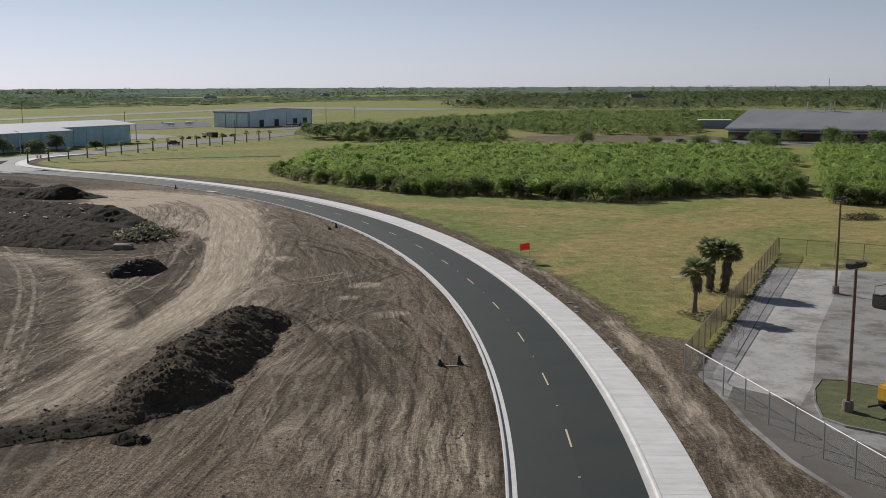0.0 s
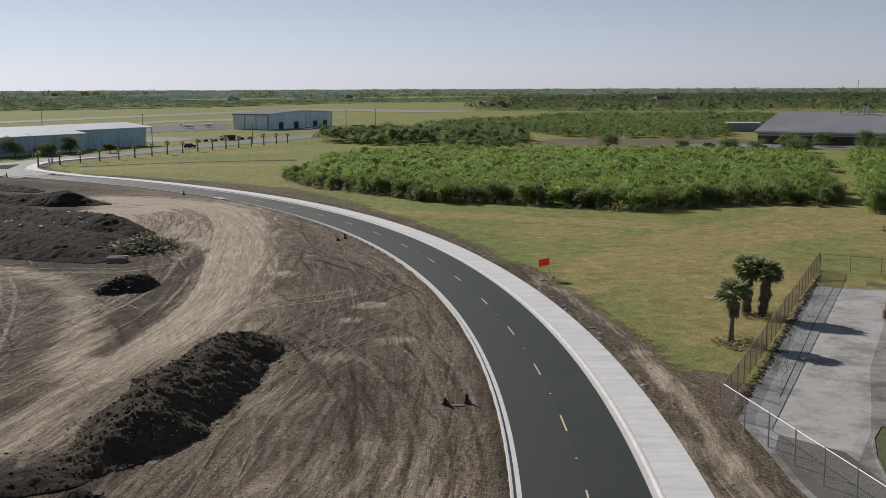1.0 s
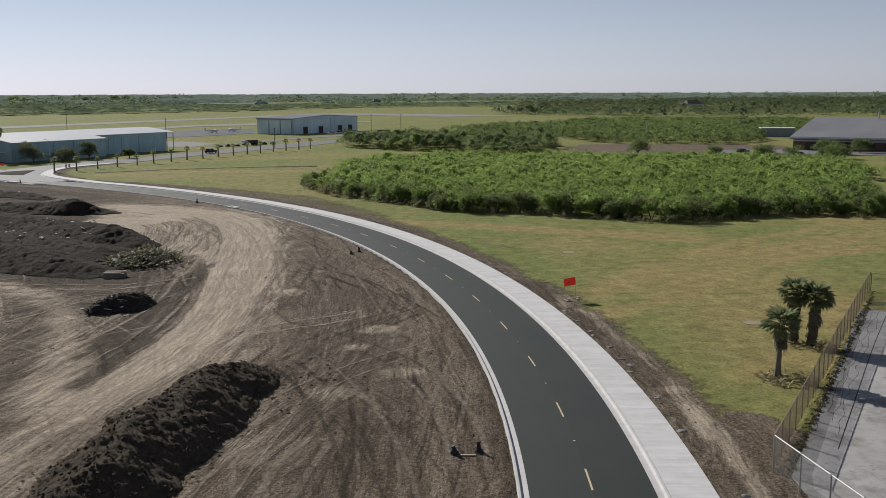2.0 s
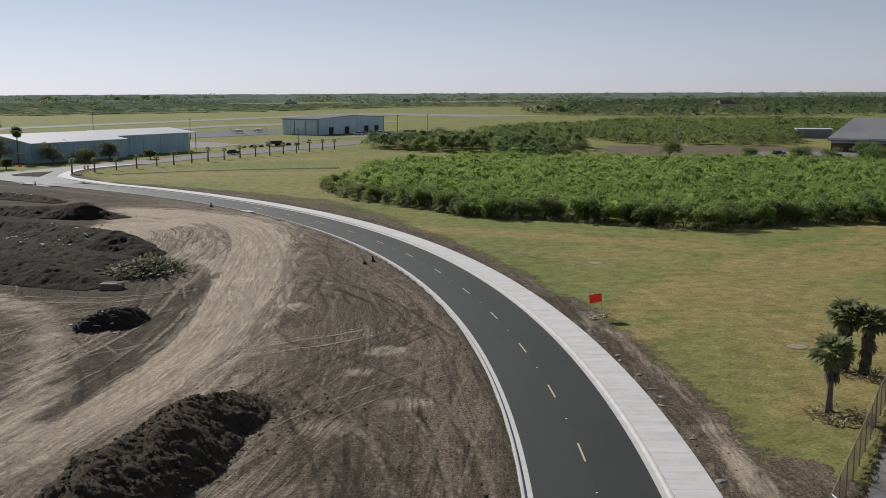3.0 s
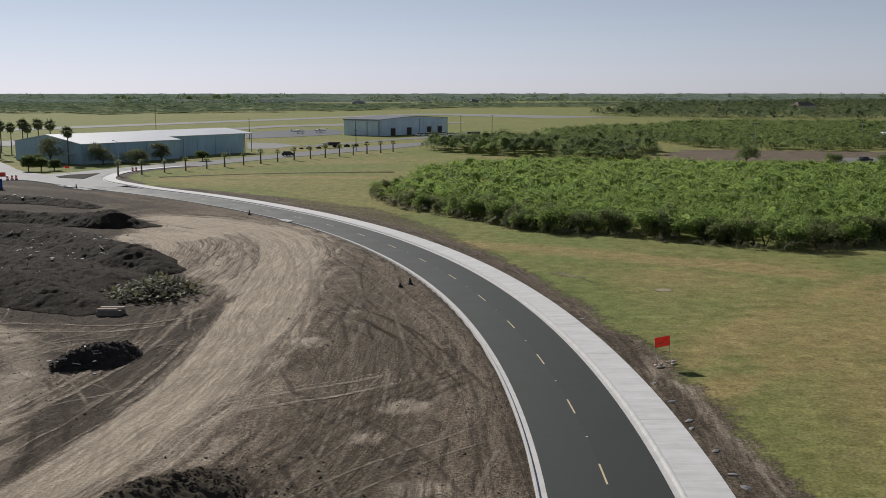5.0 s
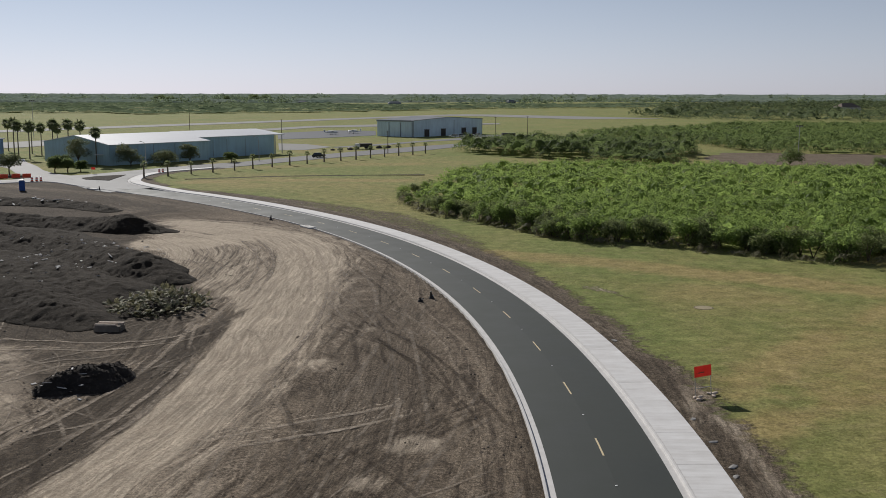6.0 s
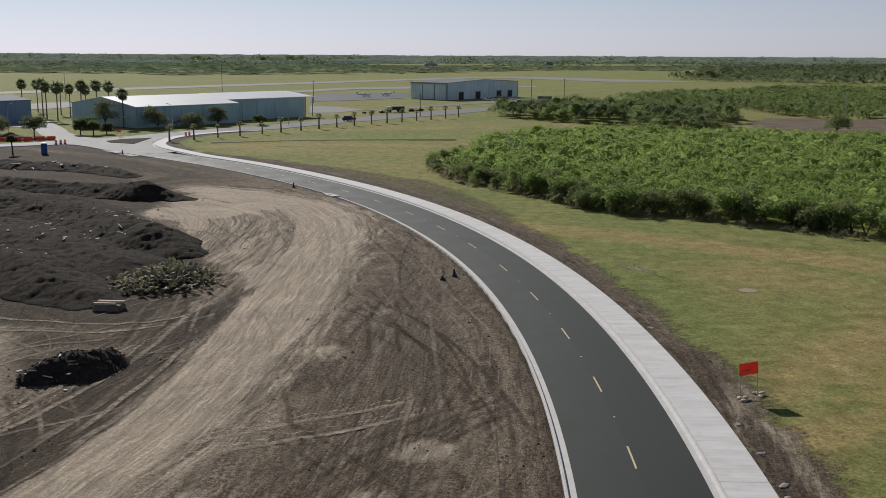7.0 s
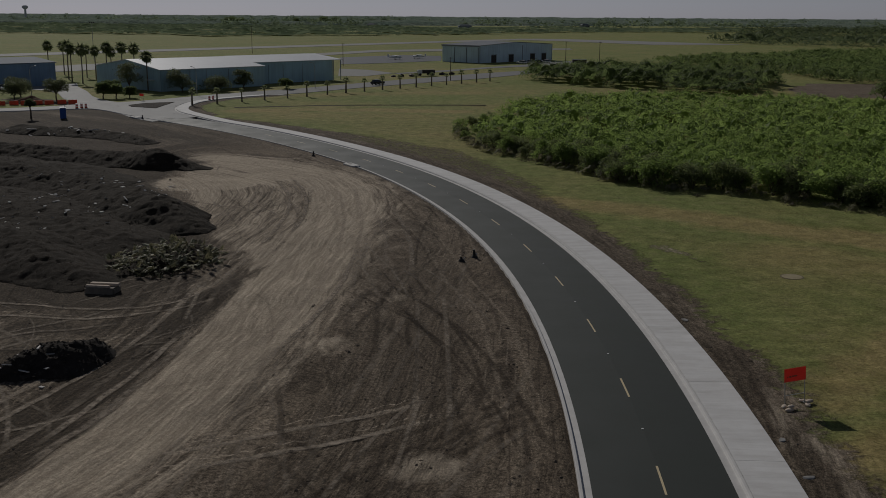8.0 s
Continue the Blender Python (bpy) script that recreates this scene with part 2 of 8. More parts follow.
M_ROOFG = worn("grey_metal_roof", (0.19, 0.205, 0.225), (0.14, 0.15, 0.17), 0.75, 0.0, scale=0.06, grain=2, bump=0.05, spec=0.1)
M_ROOFD = worn("dull_blue_metal_roof", (0.12, 0.15, 0.19), (0.09, 0.115, 0.15), 0.8, 0.0, scale=0.06, grain=2, bump=0.05, spec=0.1)
M_ROOFB = worn("weathered_grey_roofing", (0.27, 0.27, 0.28), (0.2, 0.2, 0.21), 0.6, scale=0.07, grain=2, bump=0.1)
M_BRICK = worn("brown_brick", (0.17, 0.1, 0.075), (0.13, 0.08, 0.06), 0.9, scale=0.4, grain=8, bump=0.2)
M_TRIM = worn("grey_trim", (0.3, 0.33, 0.35), (0.24, 0.27, 0.29), 0.6, scale=1, grain=10, bump=0)


def corrugated(name, color):
    """Ribbed metal cladding: fine upright ribs and pale streaks."""
    m, nt, b = node_mat(name)
    streak = noise_of(nt, place_of(nt, (1.4, 1.4, 0.12)), 1.0, 4, 0.6)
    large = noise_of(nt, place_of(nt), 0.12, 3, 0.5)
    col = mix_of(nt, ramp_of(nt, streak, [(0.35, 0.0), (0.7, 1.0)]), color, tuple(c * 0.78 for c in color))
    col = mix_of(nt, ramp_of(nt, large, [(0.4, 0.0), (0.7, 0.5)]), col, tuple(min(1, c * 1.25) for c in color))
    nt.links.new(col, b.inputs["Base Color"])
    b.inputs["Roughness"].default_value = 0.5
    return m


M_CLAD = corrugated("blue_grey_cladding", (0.4, 0.57, 0.63))
M_CLADB = corrugated("pale_blue_cladding", (0.62, 0.75, 0.82))
M_CLADD = corrugated("deep_blue_cladding", (0.2, 0.3, 0.42))


def asphalt_mat(name, color, rough=0.55, cracks=0.0, patch=0.15, spec=0.06, dirt=0.0):
    m, nt, b = node_mat(name)
    vec = place_of(nt)
    grain = noise_of(nt, vec, 14, 3, 0.7)
    broad = noise_of(nt, vec, 0.25, 5, 0.6)
    base = mix_of(nt, ramp_of(nt, broad, [(0.35, 0.0), (0.7, 1.0)]), color, tuple(c * (1 + patch) for c in color))
    base = mix_of(nt, 0.3, base, mix_of(nt, grain, tuple(c * 0.5 for c in color), tuple(c * 1.6 for c in color)))
    if cracks:
        warp = nt.nodes.new("ShaderNodeVectorMath")
        warp.operation = "MULTIPLY_ADD"
        wn = nt.nodes.new("ShaderNodeTexNoise")
        wn.inputs["Scale"].default_value = 0.5
        nt.links.new(vec, wn.inputs["Vector"])
        nt.links.new(wn.outputs["Color"], warp.inputs[0])
        warp.inputs[1].default_value = (2.5, 2.5, 2.5)
        nt.links.new(vec, warp.inputs[2])
        vo = nt.nodes.new("ShaderNodeTexVoronoi")
        vo.feature = "DISTANCE_TO_EDGE"
        vo.inputs["Scale"].default_value = cracks
        nt.links.new(warp.outputs[0], vo.inputs["Vector"])
        line = ramp_of(nt, vo.outputs["Distance"], [(0.0, 1.0), (0.012, 0.0)])
        base = mix_of(nt, math_of(nt, "MULTIPLY", math_of(nt, "MULTIPLY", line, ramp_of(nt, broad, [(0.42, 0.0), (0.6, 1.0)])), 0.6), base, tuple(c * 0.3 for c in color))
    if dirt:
        mud = ramp_of(nt, noise_of(nt, vec, 0.22, 7, 0.7), [(0.48, 0.0), (0.62, dirt)])
        base = mix_of(nt, mud, base, (0.13, 0.114, 0.097))
        speck = ramp_of(nt, noise_of(nt, vec, 2.2, 5, 0.7), [(0.58, 0.0), (0.68, 0.5)])
        base = mix_of(nt, speck, base, (0.14, 0.115, 0.09))
    nt.links.new(base, b.inputs["Base Color"])
    nt.links.new(ramp_of(nt, broad, [(0.3, rough - 0.06), (0.7, rough + 0.08)]), b.inputs["Roughness"])
    b.inputs["Specular IOR Level"].default_value = spec
    bump_of(nt, b, grain, 0.25, 0.01)
    return m


M_ASPHALT = asphalt_mat("new_asphalt", (0.0245, 0.0305, 0.026), 0.72, 0.0, 0.22, 0.3)
M_OLDROAD = asphalt_mat("old_pavement", (0.22, 0.217, 0.212), 0.75, 0.1)
M_PALEROAD = asphalt_mat("pale_worn_paving", (0.34, 0.335, 0.325), 0.75, 0.1)
M_LOT = asphalt_mat("grey_lot_paving", (0.33, 0.32, 0.305), 0.8, 0.2, -0.3, 0.06, 0.8)
M_TAR = asphalt_mat("tar_filler", (0.06, 0.055, 0.05), 0.8)
M_LOTSLAB = asphalt_mat("pale_lot_concrete", (0.47, 0.455, 0.435), 0.8, 0.3, -0.32, 0.06, 0.55)
M_OLDTAR = asphalt_mat("dark_stained_asphalt", (0.13, 0.122, 0.112), 0.8, 0.2, 0.3, 0.06, 0.9)
M_RUNWAY = asphalt_mat("runway_paving", (0.27, 0.265, 0.25), 0.8, 0.0, 0.2)
M_APRON = asphalt_mat("apron_tarmac", (0.13, 0.135, 0.145), 0.7, 0.0, 0.25)

# ---- the road's line ----
RC, RR = (-211.27, 103.2), 235.3
BEND = [(-70, 0), (8, 0), (12, -0.1), (16, -0.5), (20, -1.1), (24, -1.9), (28, -3.2), (32, -4.6), (36, -5.7), (40, -6.9), (44, -8.2), (48, -9.6)]


def bend_off(a):
    """How far the road's middle lies outside the circle at an angle in degrees, smoothed."""
    return sum(np.interp(a + k, [p[0] for p in BEND], [p[1] for p in BEND]) for k in (-3, -1.5, 0, 1.5, 3)) / 5


def road_at(a, off):
    r = RR + bend_off(a) + off
    return RC[0] + r * math.cos(radians(a)), RC[1] + r * math.sin(radians(a))


def widen(a):
    return 1.0 + 0.12 * float(ramp01(a, 24, 40))


A0, A1 = -62.0, 45.6
ANGLES = [A0 + (A1 - A0) * i / 360 for i in range(361)]
RETURN = [(-49.0, 271.2), (-52.6, 276.2), (-55.6, 282.2), (-57.4, 289.0), (-58.4, 297.0), (-58.2, 304.6), (-56.0, 313.0), (-51.5, 320.5), (-46.0, 327.0)]


def smooth_line(pts, step):
    """A polyline through pts, rounded and cut into even steps."""
    p = np.array(pts, float)
    for _ in range(3):
        q = np.empty((len(p) * 2 - 2, 2))
        q[0::2] = p[:-1] * 0.75 + p[1:] * 0.25
        q[1::2] = p[:-1] * 0.25 + p[1:] * 0.75
        p = np.vstack([p[:1], q, p[-1:]])
    s = np.concatenate([[0], np.cumsum(np.hypot(*np.diff(p, axis=0).T))])
    t = np.linspace(0, s[-1], max(2, int(s[-1] / step)))
    return np.column_stack([np.interp(t, s, p[:, 0]), np.interp(t, s, p[:, 1])])


def offset_line(p, d):
    """The line moved to its right by d."""
    g = np.gradient(p, axis=0)
    g /= np.hypot(g[:, 0], g[:, 1])[:, None]
    return p + np.column_stack([g[:, 1], -g[:, 0]]) * d


right_edge = [road_at(a, 3.3 * widen(a)) for a in ANGLES[::6] if a < 42.5] + RETURN
RIGHT = smooth_line(right_edge, 0.6)
LEFT_END = [(-62.0, 270.6), (-67.0, 276.4), (-71.5, 281.0), (-75.0, 282.6), (-81.0, 279.6), (-90.0, 273.6), (-130.0, 252.0)]
LEFT = smooth_line([road_at(a, -3.3 * widen(a)) for a in ANGLES[::6] if a < 43.5] + LEFT_END, 0.6)


def road_offset(x, y):
    """The distance of points to the right of the road's middle, and the angle along it."""
    a = np.degrees(np.arctan2(y - RC[1], x - RC[0]))
    return np.hypot(x - RC[0], y - RC[1]) - RR - bend_off(a), a

# ---- ground ----
SITE = [tuple(p) for p in LEFT[::8]] + [(-400, 215), (-600, -400), (60, -400)]
VERGE = [(-40, 13), (-14, 12.5), (-8, 10.4), (-2, 9.5), (4, 9.0), (12, 8.9), (18, 11), (23, 15), (28, 17.5), (32, 15), (36, 12), (44, 8.5), (60, 8)]
SWEEP = [(-62, -70), (-42, -15), (-25, 30), (-16.0, 60), (-11.2, 74), (-8.4, 82), (-5.6, 90.5), (-4.3, 96), (-2.4, 105), (-1.4, 113), (-0.8, 121), (-0.4, 131), (-0.2, 141), (0.2, 152), (-0.2, 163), (-2, 178), (-6, 190), (-14, 199), (-26, 207)]
FORK = [(-10, 82), (-11.8, 92), (-12.6, 103), (-16, 115), (-21.5, 126), (-33, 138), (-50, 148)]
FIELD = [(98, 343), (128, 336), (175, 342), (190, 376), (160, 390), (133, 397), (115, 397), (101, 370)]
TOE = [(-32, 198), (-27, 192), (-17.5, 167), (-11, 153), (-7.1, 146), (-5, 139), (3, 150), (2.5, 165), (-1, 182), (-9, 195), (-22, 204)]
MOUND_ZONE = [(-75, 142), (-48, 143), (-30, 138), (-21, 129), (-12, 128), (-11, 142), (-14, 157), (-20, 169), (-29, 185), (-27, 203), (-40, 212), (-42, 228), (-75, 238)]
CORNER_DIRT = [(0, -90), (30, -90), (36, 10), (34.5, 44), (32.5, 62), (35.5, 71), (34.0, 75), (31.5, 74), (28, 66)]
LOT = [(31.9, 64.6), (58.6, 103.6), (70.0, 97.6), (130, 55), (95, -30), (34, -30), (29.6, 40.0), (29.4, 48.0), (30.0, 54.0), (31.2, 60.0)]


def rut_tracks():
    """Vehicle tracks: (kind, middle, drift seed, start, end, half gauge, depth, tone)."""
    r = np.random.default_rng(5)
    rows = []
    for k in range(14):  # along the new road
        o = -4.6 - 26 * r.random() ** 1.3
        a = r.uniform(-14, 24)
        rows.append((0, o, r.integers(999), a - r.uniform(4, 16), a + r.uniform(4, 16), r.uniform(0.9, 1.2), r.uniform(0.02, 0.07), r.uniform(-0.7, 1.0)))
    for k in range(10):  # along the haul track
        a = r.uniform(50, 190)
        rows.append((1, r.normal() * 3.6, r.integers(999), a - r.uniform(15, 60), a + r.uniform(15, 60), r.uniform(0.9, 1.2), r.uniform(0.008, 0.025), r.uniform(-0.4, 1.0)))
    for k in range(16):  # beside the haul track
        a = r.uniform(95, 135)
        rows.append((1, r.uniform(-20, -5), r.integers(999), a - r.uniform(8, 25), a + r.uniform(8, 25), r.uniform(0.9, 1.2), r.uniform(0.01, 0.035), r.uniform(-1.0, 1.0)))
    for k in range(7):  # along its fork
        a = r.uniform(75, 140)
        rows.append((2, r.normal() * 5.0 - 3, r.integers(999), a - r.uniform(10, 35), a + r.uniform(10, 35), r.uniform(0.9, 1.2), r.uniform(0.01, 0.035), r.uniform(-0.5, 1.0)))
    return rows


# single wheel lines that cross the site
LW1 = [(-28.9, 133.8), (-25.8, 125.5), (-23.1, 116.0), (-20.6, 102.7), (-18.4, 87.0), (-16.3, 71.3)]
LW2 = [(-30.5, 141.8), (-25.4, 127.9), (-21.9, 116.8), (-19.7, 105.3), (-17.1, 86.7), (-15.5, 71.1)]
WHEEL_LINES = [[(0.6, 103.8), (6, 107), (11.8, 111.2)], [(1.4, 101.6), (7, 104.8), (12.4, 108.8)],
               [(-36, 131), (-21.3, 129.4), (-13, 127.1), (-8, 129.2), (-6.3, 133.2), (-5.8, 145.6)], [(-34, 127), (-18, 125.6), (-11, 125.1), (-6.3, 129.1), (-4.8, 131.7)],
               [(-12, 100), (-8.8, 112.6), (-7.1, 121.1), (-7.2, 135.3)], [(-6.6, 104), (-5.1, 117.4), (-4.8, 123.7)], [(-13.6, 100.5), (-10.6, 113), (-9.0, 121.6)],
               [(1.7, 116.4), (3.2, 125.9), (4.0, 138.3), (2.5, 161), (-1.2, 180.9)], [(0, 116.8), (1.5, 126.3), (2.3, 138.5), (0.8, 160), (-3, 179.5)],
               [(-11.5, 191.6), (-5.9, 175.5), (-4.0, 160.5), (-3.9, 147.2)], [(-13.5, 190.4), (-7.7, 174.6), (-5.8, 160), (-5.7, 147)],
               [(-30, 96), (-22, 109), (-14, 121)], LW1, LW2]


def line_frame(line, x, y):
    """Signed distance of points from a smooth line, and the way along it."""
    best, side, way, s = np.full(x.shape, 1e9), np.zeros(x.shape), np.zeros(x.shape), 0.0
    pts = [tuple(q) for q in smooth_line(line, 4.0)]
    for (x0, y0), (x1, y1) in zip(pts, pts[1:]):
        dx, dy = x1 - x0, y1 - y0
        ln = math.hypot(dx, dy)
        k = np.clip(((x - x0) * dx + (y - y0) * dy) / (ln * ln), 0, 1)
        d = np.hypot(x - x0 - k * dx, y - y0 - k * dy)
        hit = d < best
        best = np.where(hit, d, best)
        side = np.where(hit, np.sign((x - x0) * dy - (y - y0) * dx), side)
        way = np.where(hit, s + k * ln, way)
        s += ln
    return best * side, way


def track_run(r, x, y, way, bend, ln):
    """A bending line of six points from a place and a heading."""
    pts = []
    for k in range(6):
        pts.append((x, y))
        way += bend * ln / 5
        x, y = x + math.cos(way) * ln / 5, y + math.sin(way) * ln / 5
    return np.array(pts)


def loose_tracks():
    """Wheel marks that cross the site at many angles: (line, dark or not, half width)."""
    r = np.random.default_rng(15)
    rows = []

    def add(pts, dark):
        half, gauge = r.uniform(0.06, 0.2) + 0.08 * r.random() ** 3, r.uniform(0.85, 1.15)
        for side in (-gauge, gauge):
            if r.random() < 0.85:
                rows.append((offset_line(pts, side), dark, half))

    made = 0
    while made < 125:  # between the haul track and the road
        x, y = r.uniform(-14, 22), r.uniform(44, 200)
        o, a = road_offset(np.array([x]), np.array([y]))
        if o[0] > -5.5 or o[0] < -30:
            continue
        turn = 0.07 if o[0] > -12 else 0.17
        add(track_run(r, x, y, radians(a[0] + 90) + r.normal() * turn, r.normal() / 70 + 1 / 235, r.uniform(10, 38)), r.random() < (0.5 if o[0] > -12 else 0.35))
        made += 1
    lane = smooth_line(SWEEP, 2.0)
    lane = lane[lane[:, 1] > 40]
    for k in range(44):  # along the haul track
        n = int(r.integers(8, 26))
        i = int(r.integers(0, len(lane) - n))
        bit = offset_line(lane[i:i + n], float(np.clip(r.normal() * 2.6, -5, 7)))
        add(smooth_line(bit[:: max(1, n // 6)] + r.normal(size=bit[:: max(1, n // 6)].shape) * 0.3, 3.0), r.random() < 0.3)
    for k in range(80):  # churned soil round the small heap and along the fork
        x, y = r.uniform(-32, -5), r.uniform(76, 134)
        add(track_run(r, x, y, radians(r.choice((12, 95, 125, 60)) + r.normal() * 14), r.normal() / 28, r.uniform(6, 22)), r.random() < 0.55)
    for k in range(34):  # on the pale ground by the far heaps
        x, y = r.uniform(-22, 2), r.uniform(150, 200)
        add(track_run(r, x, y, radians(r.choice((95, 130, 160)) + r.normal() * 14), r.normal() / 30, r.uniform(8, 24)), r.random() < 0.25)
    return rows


def track_marks(x, y):
    """Height and tone that the vehicle tracks give the bare soil."""
    off, a = road_offset(x, y)
    sweep_u = x - np.interp(y, [p[1] for p in SWEEP], [p[0] for p in SWEEP])
    fork_u = x - np.interp(y, [p[1] for p in FORK], [p[0] for p in FORK])
    height = np.zeros_like(x)
    near = [np.full_like(x, 0.9) for _ in range(3)]
    for n, (kind, o, seed, b0, b1, gauge, depth, tone) in enumerate(rut_tracks()):
        u, v = ((off, a), (sweep_u, y), (fork_u, y))[kind]
        sc = 5.0 if kind == 0 else 22.0
        mid = o + (value_noise(v / sc, np.full_like(v, 0.5), int(seed)) - 0.5) * 6.0
        outside = np.maximum(np.maximum(b0 - v, v - b1), 0) * (0.4 if kind == 0 else 0.1)
        slot = 2 if tone < -0.1 else 1
        for side in (-1, 1):
            d = u - mid - side * gauge
            far = np.abs(d) + outside
            rut = np.exp(-(far / 0.26) ** 2)
            height = np.clip(height + depth * (0.7 * np.exp(-((far - 0.5) / 0.16) ** 2) - rut), -0.1, 0.08)
            signed = np.where(d < 0, -1, 1) * far
            near[slot] = np.where(far < np.abs(near[slot]), signed, near[slot])
    for path in WHEEL_LINES:
        d = line_frame(path, x, y)[0]
        near[0] = np.where(np.abs(d) < np.abs(near[0]), d, near[0])
        height = height - 0.03 * np.exp(-(d / 0.25) ** 2)
    return height, near


JUNCTION = [(-58.6, 263.8), (-63.5, 271.5), (-68.0, 277.0), (-72.5, 281.3), (-75.5, 282.2), (-82, 278.6), (-91, 272.8), (-131, 251), (-134, 258), (-92, 281.5),
            (-84, 288), (-81.8, 293), (-86.3, 300.5), (-91.5, 308), (-99, 323), (-106.5, 333), (-128, 342), (-132, 356), (-112, 356), (-110, 362), (-104, 348), (-95, 332), (-87.5, 316.5), (-80.2, 305), (-74.5, 299.5), (-71, 303), (-67.5, 309), (-58.5, 326), (-50, 337.5),
            (-38, 325.5), (-46.0, 326.6), (-51.5, 320.3), (-56.0, 312.8), (-58.2, 304.5), (-58.4, 297.0), (-57.4, 289.0), (-55.6, 282.2), (-52.6, 276.2), (-49.5, 271.5), (-46, 267.4), (-52, 257.0)]


def ground_z(x, y):
    """The height of the natural ground."""
    off, a = road_offset(x, y)
    dirt = ramp01(-off, 3.8, 9) * ramp01(x, -220, -120) * ramp01(260 - y, 0, 20)
    z = 0.1 + dirt * ((fbm(x, y, 14, 4, 3) - 0.5) * 0.5 + (fbm(x, y, 3.0, 3, 5) - 0.5) * 0.22)
    z = z + dirt * (fbm(x, y, 0.9, 2, 8) - 0.5) * 0.1
    right = ramp01(off, 7, 12) * ramp01(700 - y, 0, 300)
    z = z + right * ((fbm(x, y, 22, 3, 21) - 0.5) * 0.35 + (fbm(x, y, 2.2, 2, 25) - 0.5) * 0.1)
    z = z * (1 - ramp01(y, 270, 300))
    z = z - 0.25 * np.exp(-((line_distance([(-43, 290), (-25, 298), (-5, 301.5), (12, 303)], x, y)) / 1.2) ** 2)
    inroad = ramp01(off, -4.1, -3.5) * ramp01(-off, -6.2, -5.7) * (a < 46) * (a > -66)
    paved = np.where(inside(JUNCTION, x, y), 0, line_distance(JUNCTION, x, y, True))
    z = z * ramp01(paved, 1.5, 8)
    lot = inside(LOT, x, y)
    z = np.where(lot, 0.02, z)
    return z * (1 - inroad) - 0.45 * inroad


def stretch(lo, hi, step, reach, grow):
    mid = list(np.arange(lo, hi, step))
    up, s, v = [], step, mid[-1]
    while v < reach:
        s *= grow
        v += s
        up.append(v)
    down, s, v = [], step, mid[0]
    while v > -reach:
        s *= grow
        v -= s
        down.append(v)
    return np.array(down[::-1] + mid + up)


fine_x = np.arange(-50, 37, 0.46)
side_x = stretch(-62, 100, 0.6, 5000, 1.09)
gx = np.concatenate([side_x[side_x < -50.1], fine_x, side_x[side_x > 37.0]])
near_y, far_y = stretch(42, 205, 0.48, 5200, 1.06), stretch(205, 306, 1.0, 5200, 1.06)
gy = np.concatenate([near_y[near_y < 205], far_y[far_y > 204.5]])
GX, GY = np.meshgrid(gx, gy)
near_site = ramp01(-road_offset(GX, GY)[0], 4.3, 5.2) * ramp01(GX, -70, -60) * ramp01(GY, 20, 40) * ramp01(250 - GY, 0, 20)
MARK_H, NEAR = track_marks(GX, GY)
GZ = ground_z(GX, GY) + 0.4 * MARK_H * near_site
nx, ny = len(gx), len(gy)
idx = np.arange(nx * ny).reshape(ny, nx)
faces = np.stack([idx[:-1, :-1], idx[:-1, 1:], idx[1:, 1:], idx[1:, :-1]], -1).reshape(-1, 4)
gme = bpy.data.meshes.new("ground")
gme.vertices.add(nx * ny)
gme.vertices.foreach_set("co", np.stack([GX, GY, GZ], -1).astype(np.float32).ravel())
gme.loops.add(faces.size)
gme.loops.foreach_set("vertex_index", faces.ravel().astype(np.int32))
gme.polygons.add(len(faces))
gme.polygons.foreach_set("loop_start", np.arange(0, faces.size, 4, dtype=np.int32))
gme.polygons.foreach_set("loop_total", np.full(len(faces), 4, dtype=np.int32))
gme.polygons.foreach_set("use_smooth", np.ones(len(faces), bool))
gme.update(calc_edges=True)

off, ang = road_offset(GX, GY)
wob = (fbm(GX, GY, 5, 4, 31) - 0.5) * 3.2 + (fbm(GX, GY, 1.1, 2, 37) - 0.5) * 1.2
sweep_u = line_frame(SWEEP, GX, GY)[0]
fork_u = line_frame(FORK, GX, GY)[0]
w_sweep = np.where(sweep_u > 0, ramp01(19 - sweep_u, 0, 14), ramp01(27 + sweep_u, 0, 18))
w_fork = ramp01(15 - np.abs(fork_u), 0, 10) * (1 - w_sweep) * ramp01(-sweep_u, 0, 4)
swirl = off * (1 - w_sweep - w_fork) + sweep_u * w_sweep + fork_u * w_fork + (fbm(GX, GY, 30, 2, 71) - 0.5) * 3
streak = (fbm(swirl, GY / 9, 3.0, 4, 33) - 0.5) * 4.0
site = inside(SITE, GX, GY)
verge_w = np.interp(ang, [p[0] for p in VERGE], [p[1] for p in VERGE])
verge = (ramp01(verge_w + wob * 0.8 - off, -2.8, 2.2) * (off > 0)) * (np.abs(ang) < 62)
verge = verge * (1 - 0.42 * ramp01(ang, 12, 18) * ramp01(36 - ang, 0, 4) * ramp01(off, 7.5, 10))
ret = ramp01(6.0 + wob * 0.7 - line_distance(RETURN, GX, GY), -1.5, 1.5)
field = inside(FIELD, GX + wob, GY + wob)
corner = ramp01(wob * 0.9 + 0.8 - np.where(inside(CORNER_DIRT, GX, GY), -2.0, line_distance(CORNER_DIRT, GX, GY, True)), -0.5, 0.7)
scuff = 0.55 * ramp01(1.5 + wob * 0.7 - line_distance([(31.6, 152.0), (33.0, 149.6), (34.4, 146.0)], GX, GY), -0.8, 1.2)
dirt = np.maximum.reduce([site.astype(float), verge, ret, field * 0.9, corner, scuff])
way_w = np.interp(GY, (60, 82, 90, 105, 120, 132), (2.2, 1.9, 2.4, 2.75, 3.2, 3.8))
way_r = way_w + streak * 0.4
way_l = way_w + streak * 0.18 + wob * 0.15
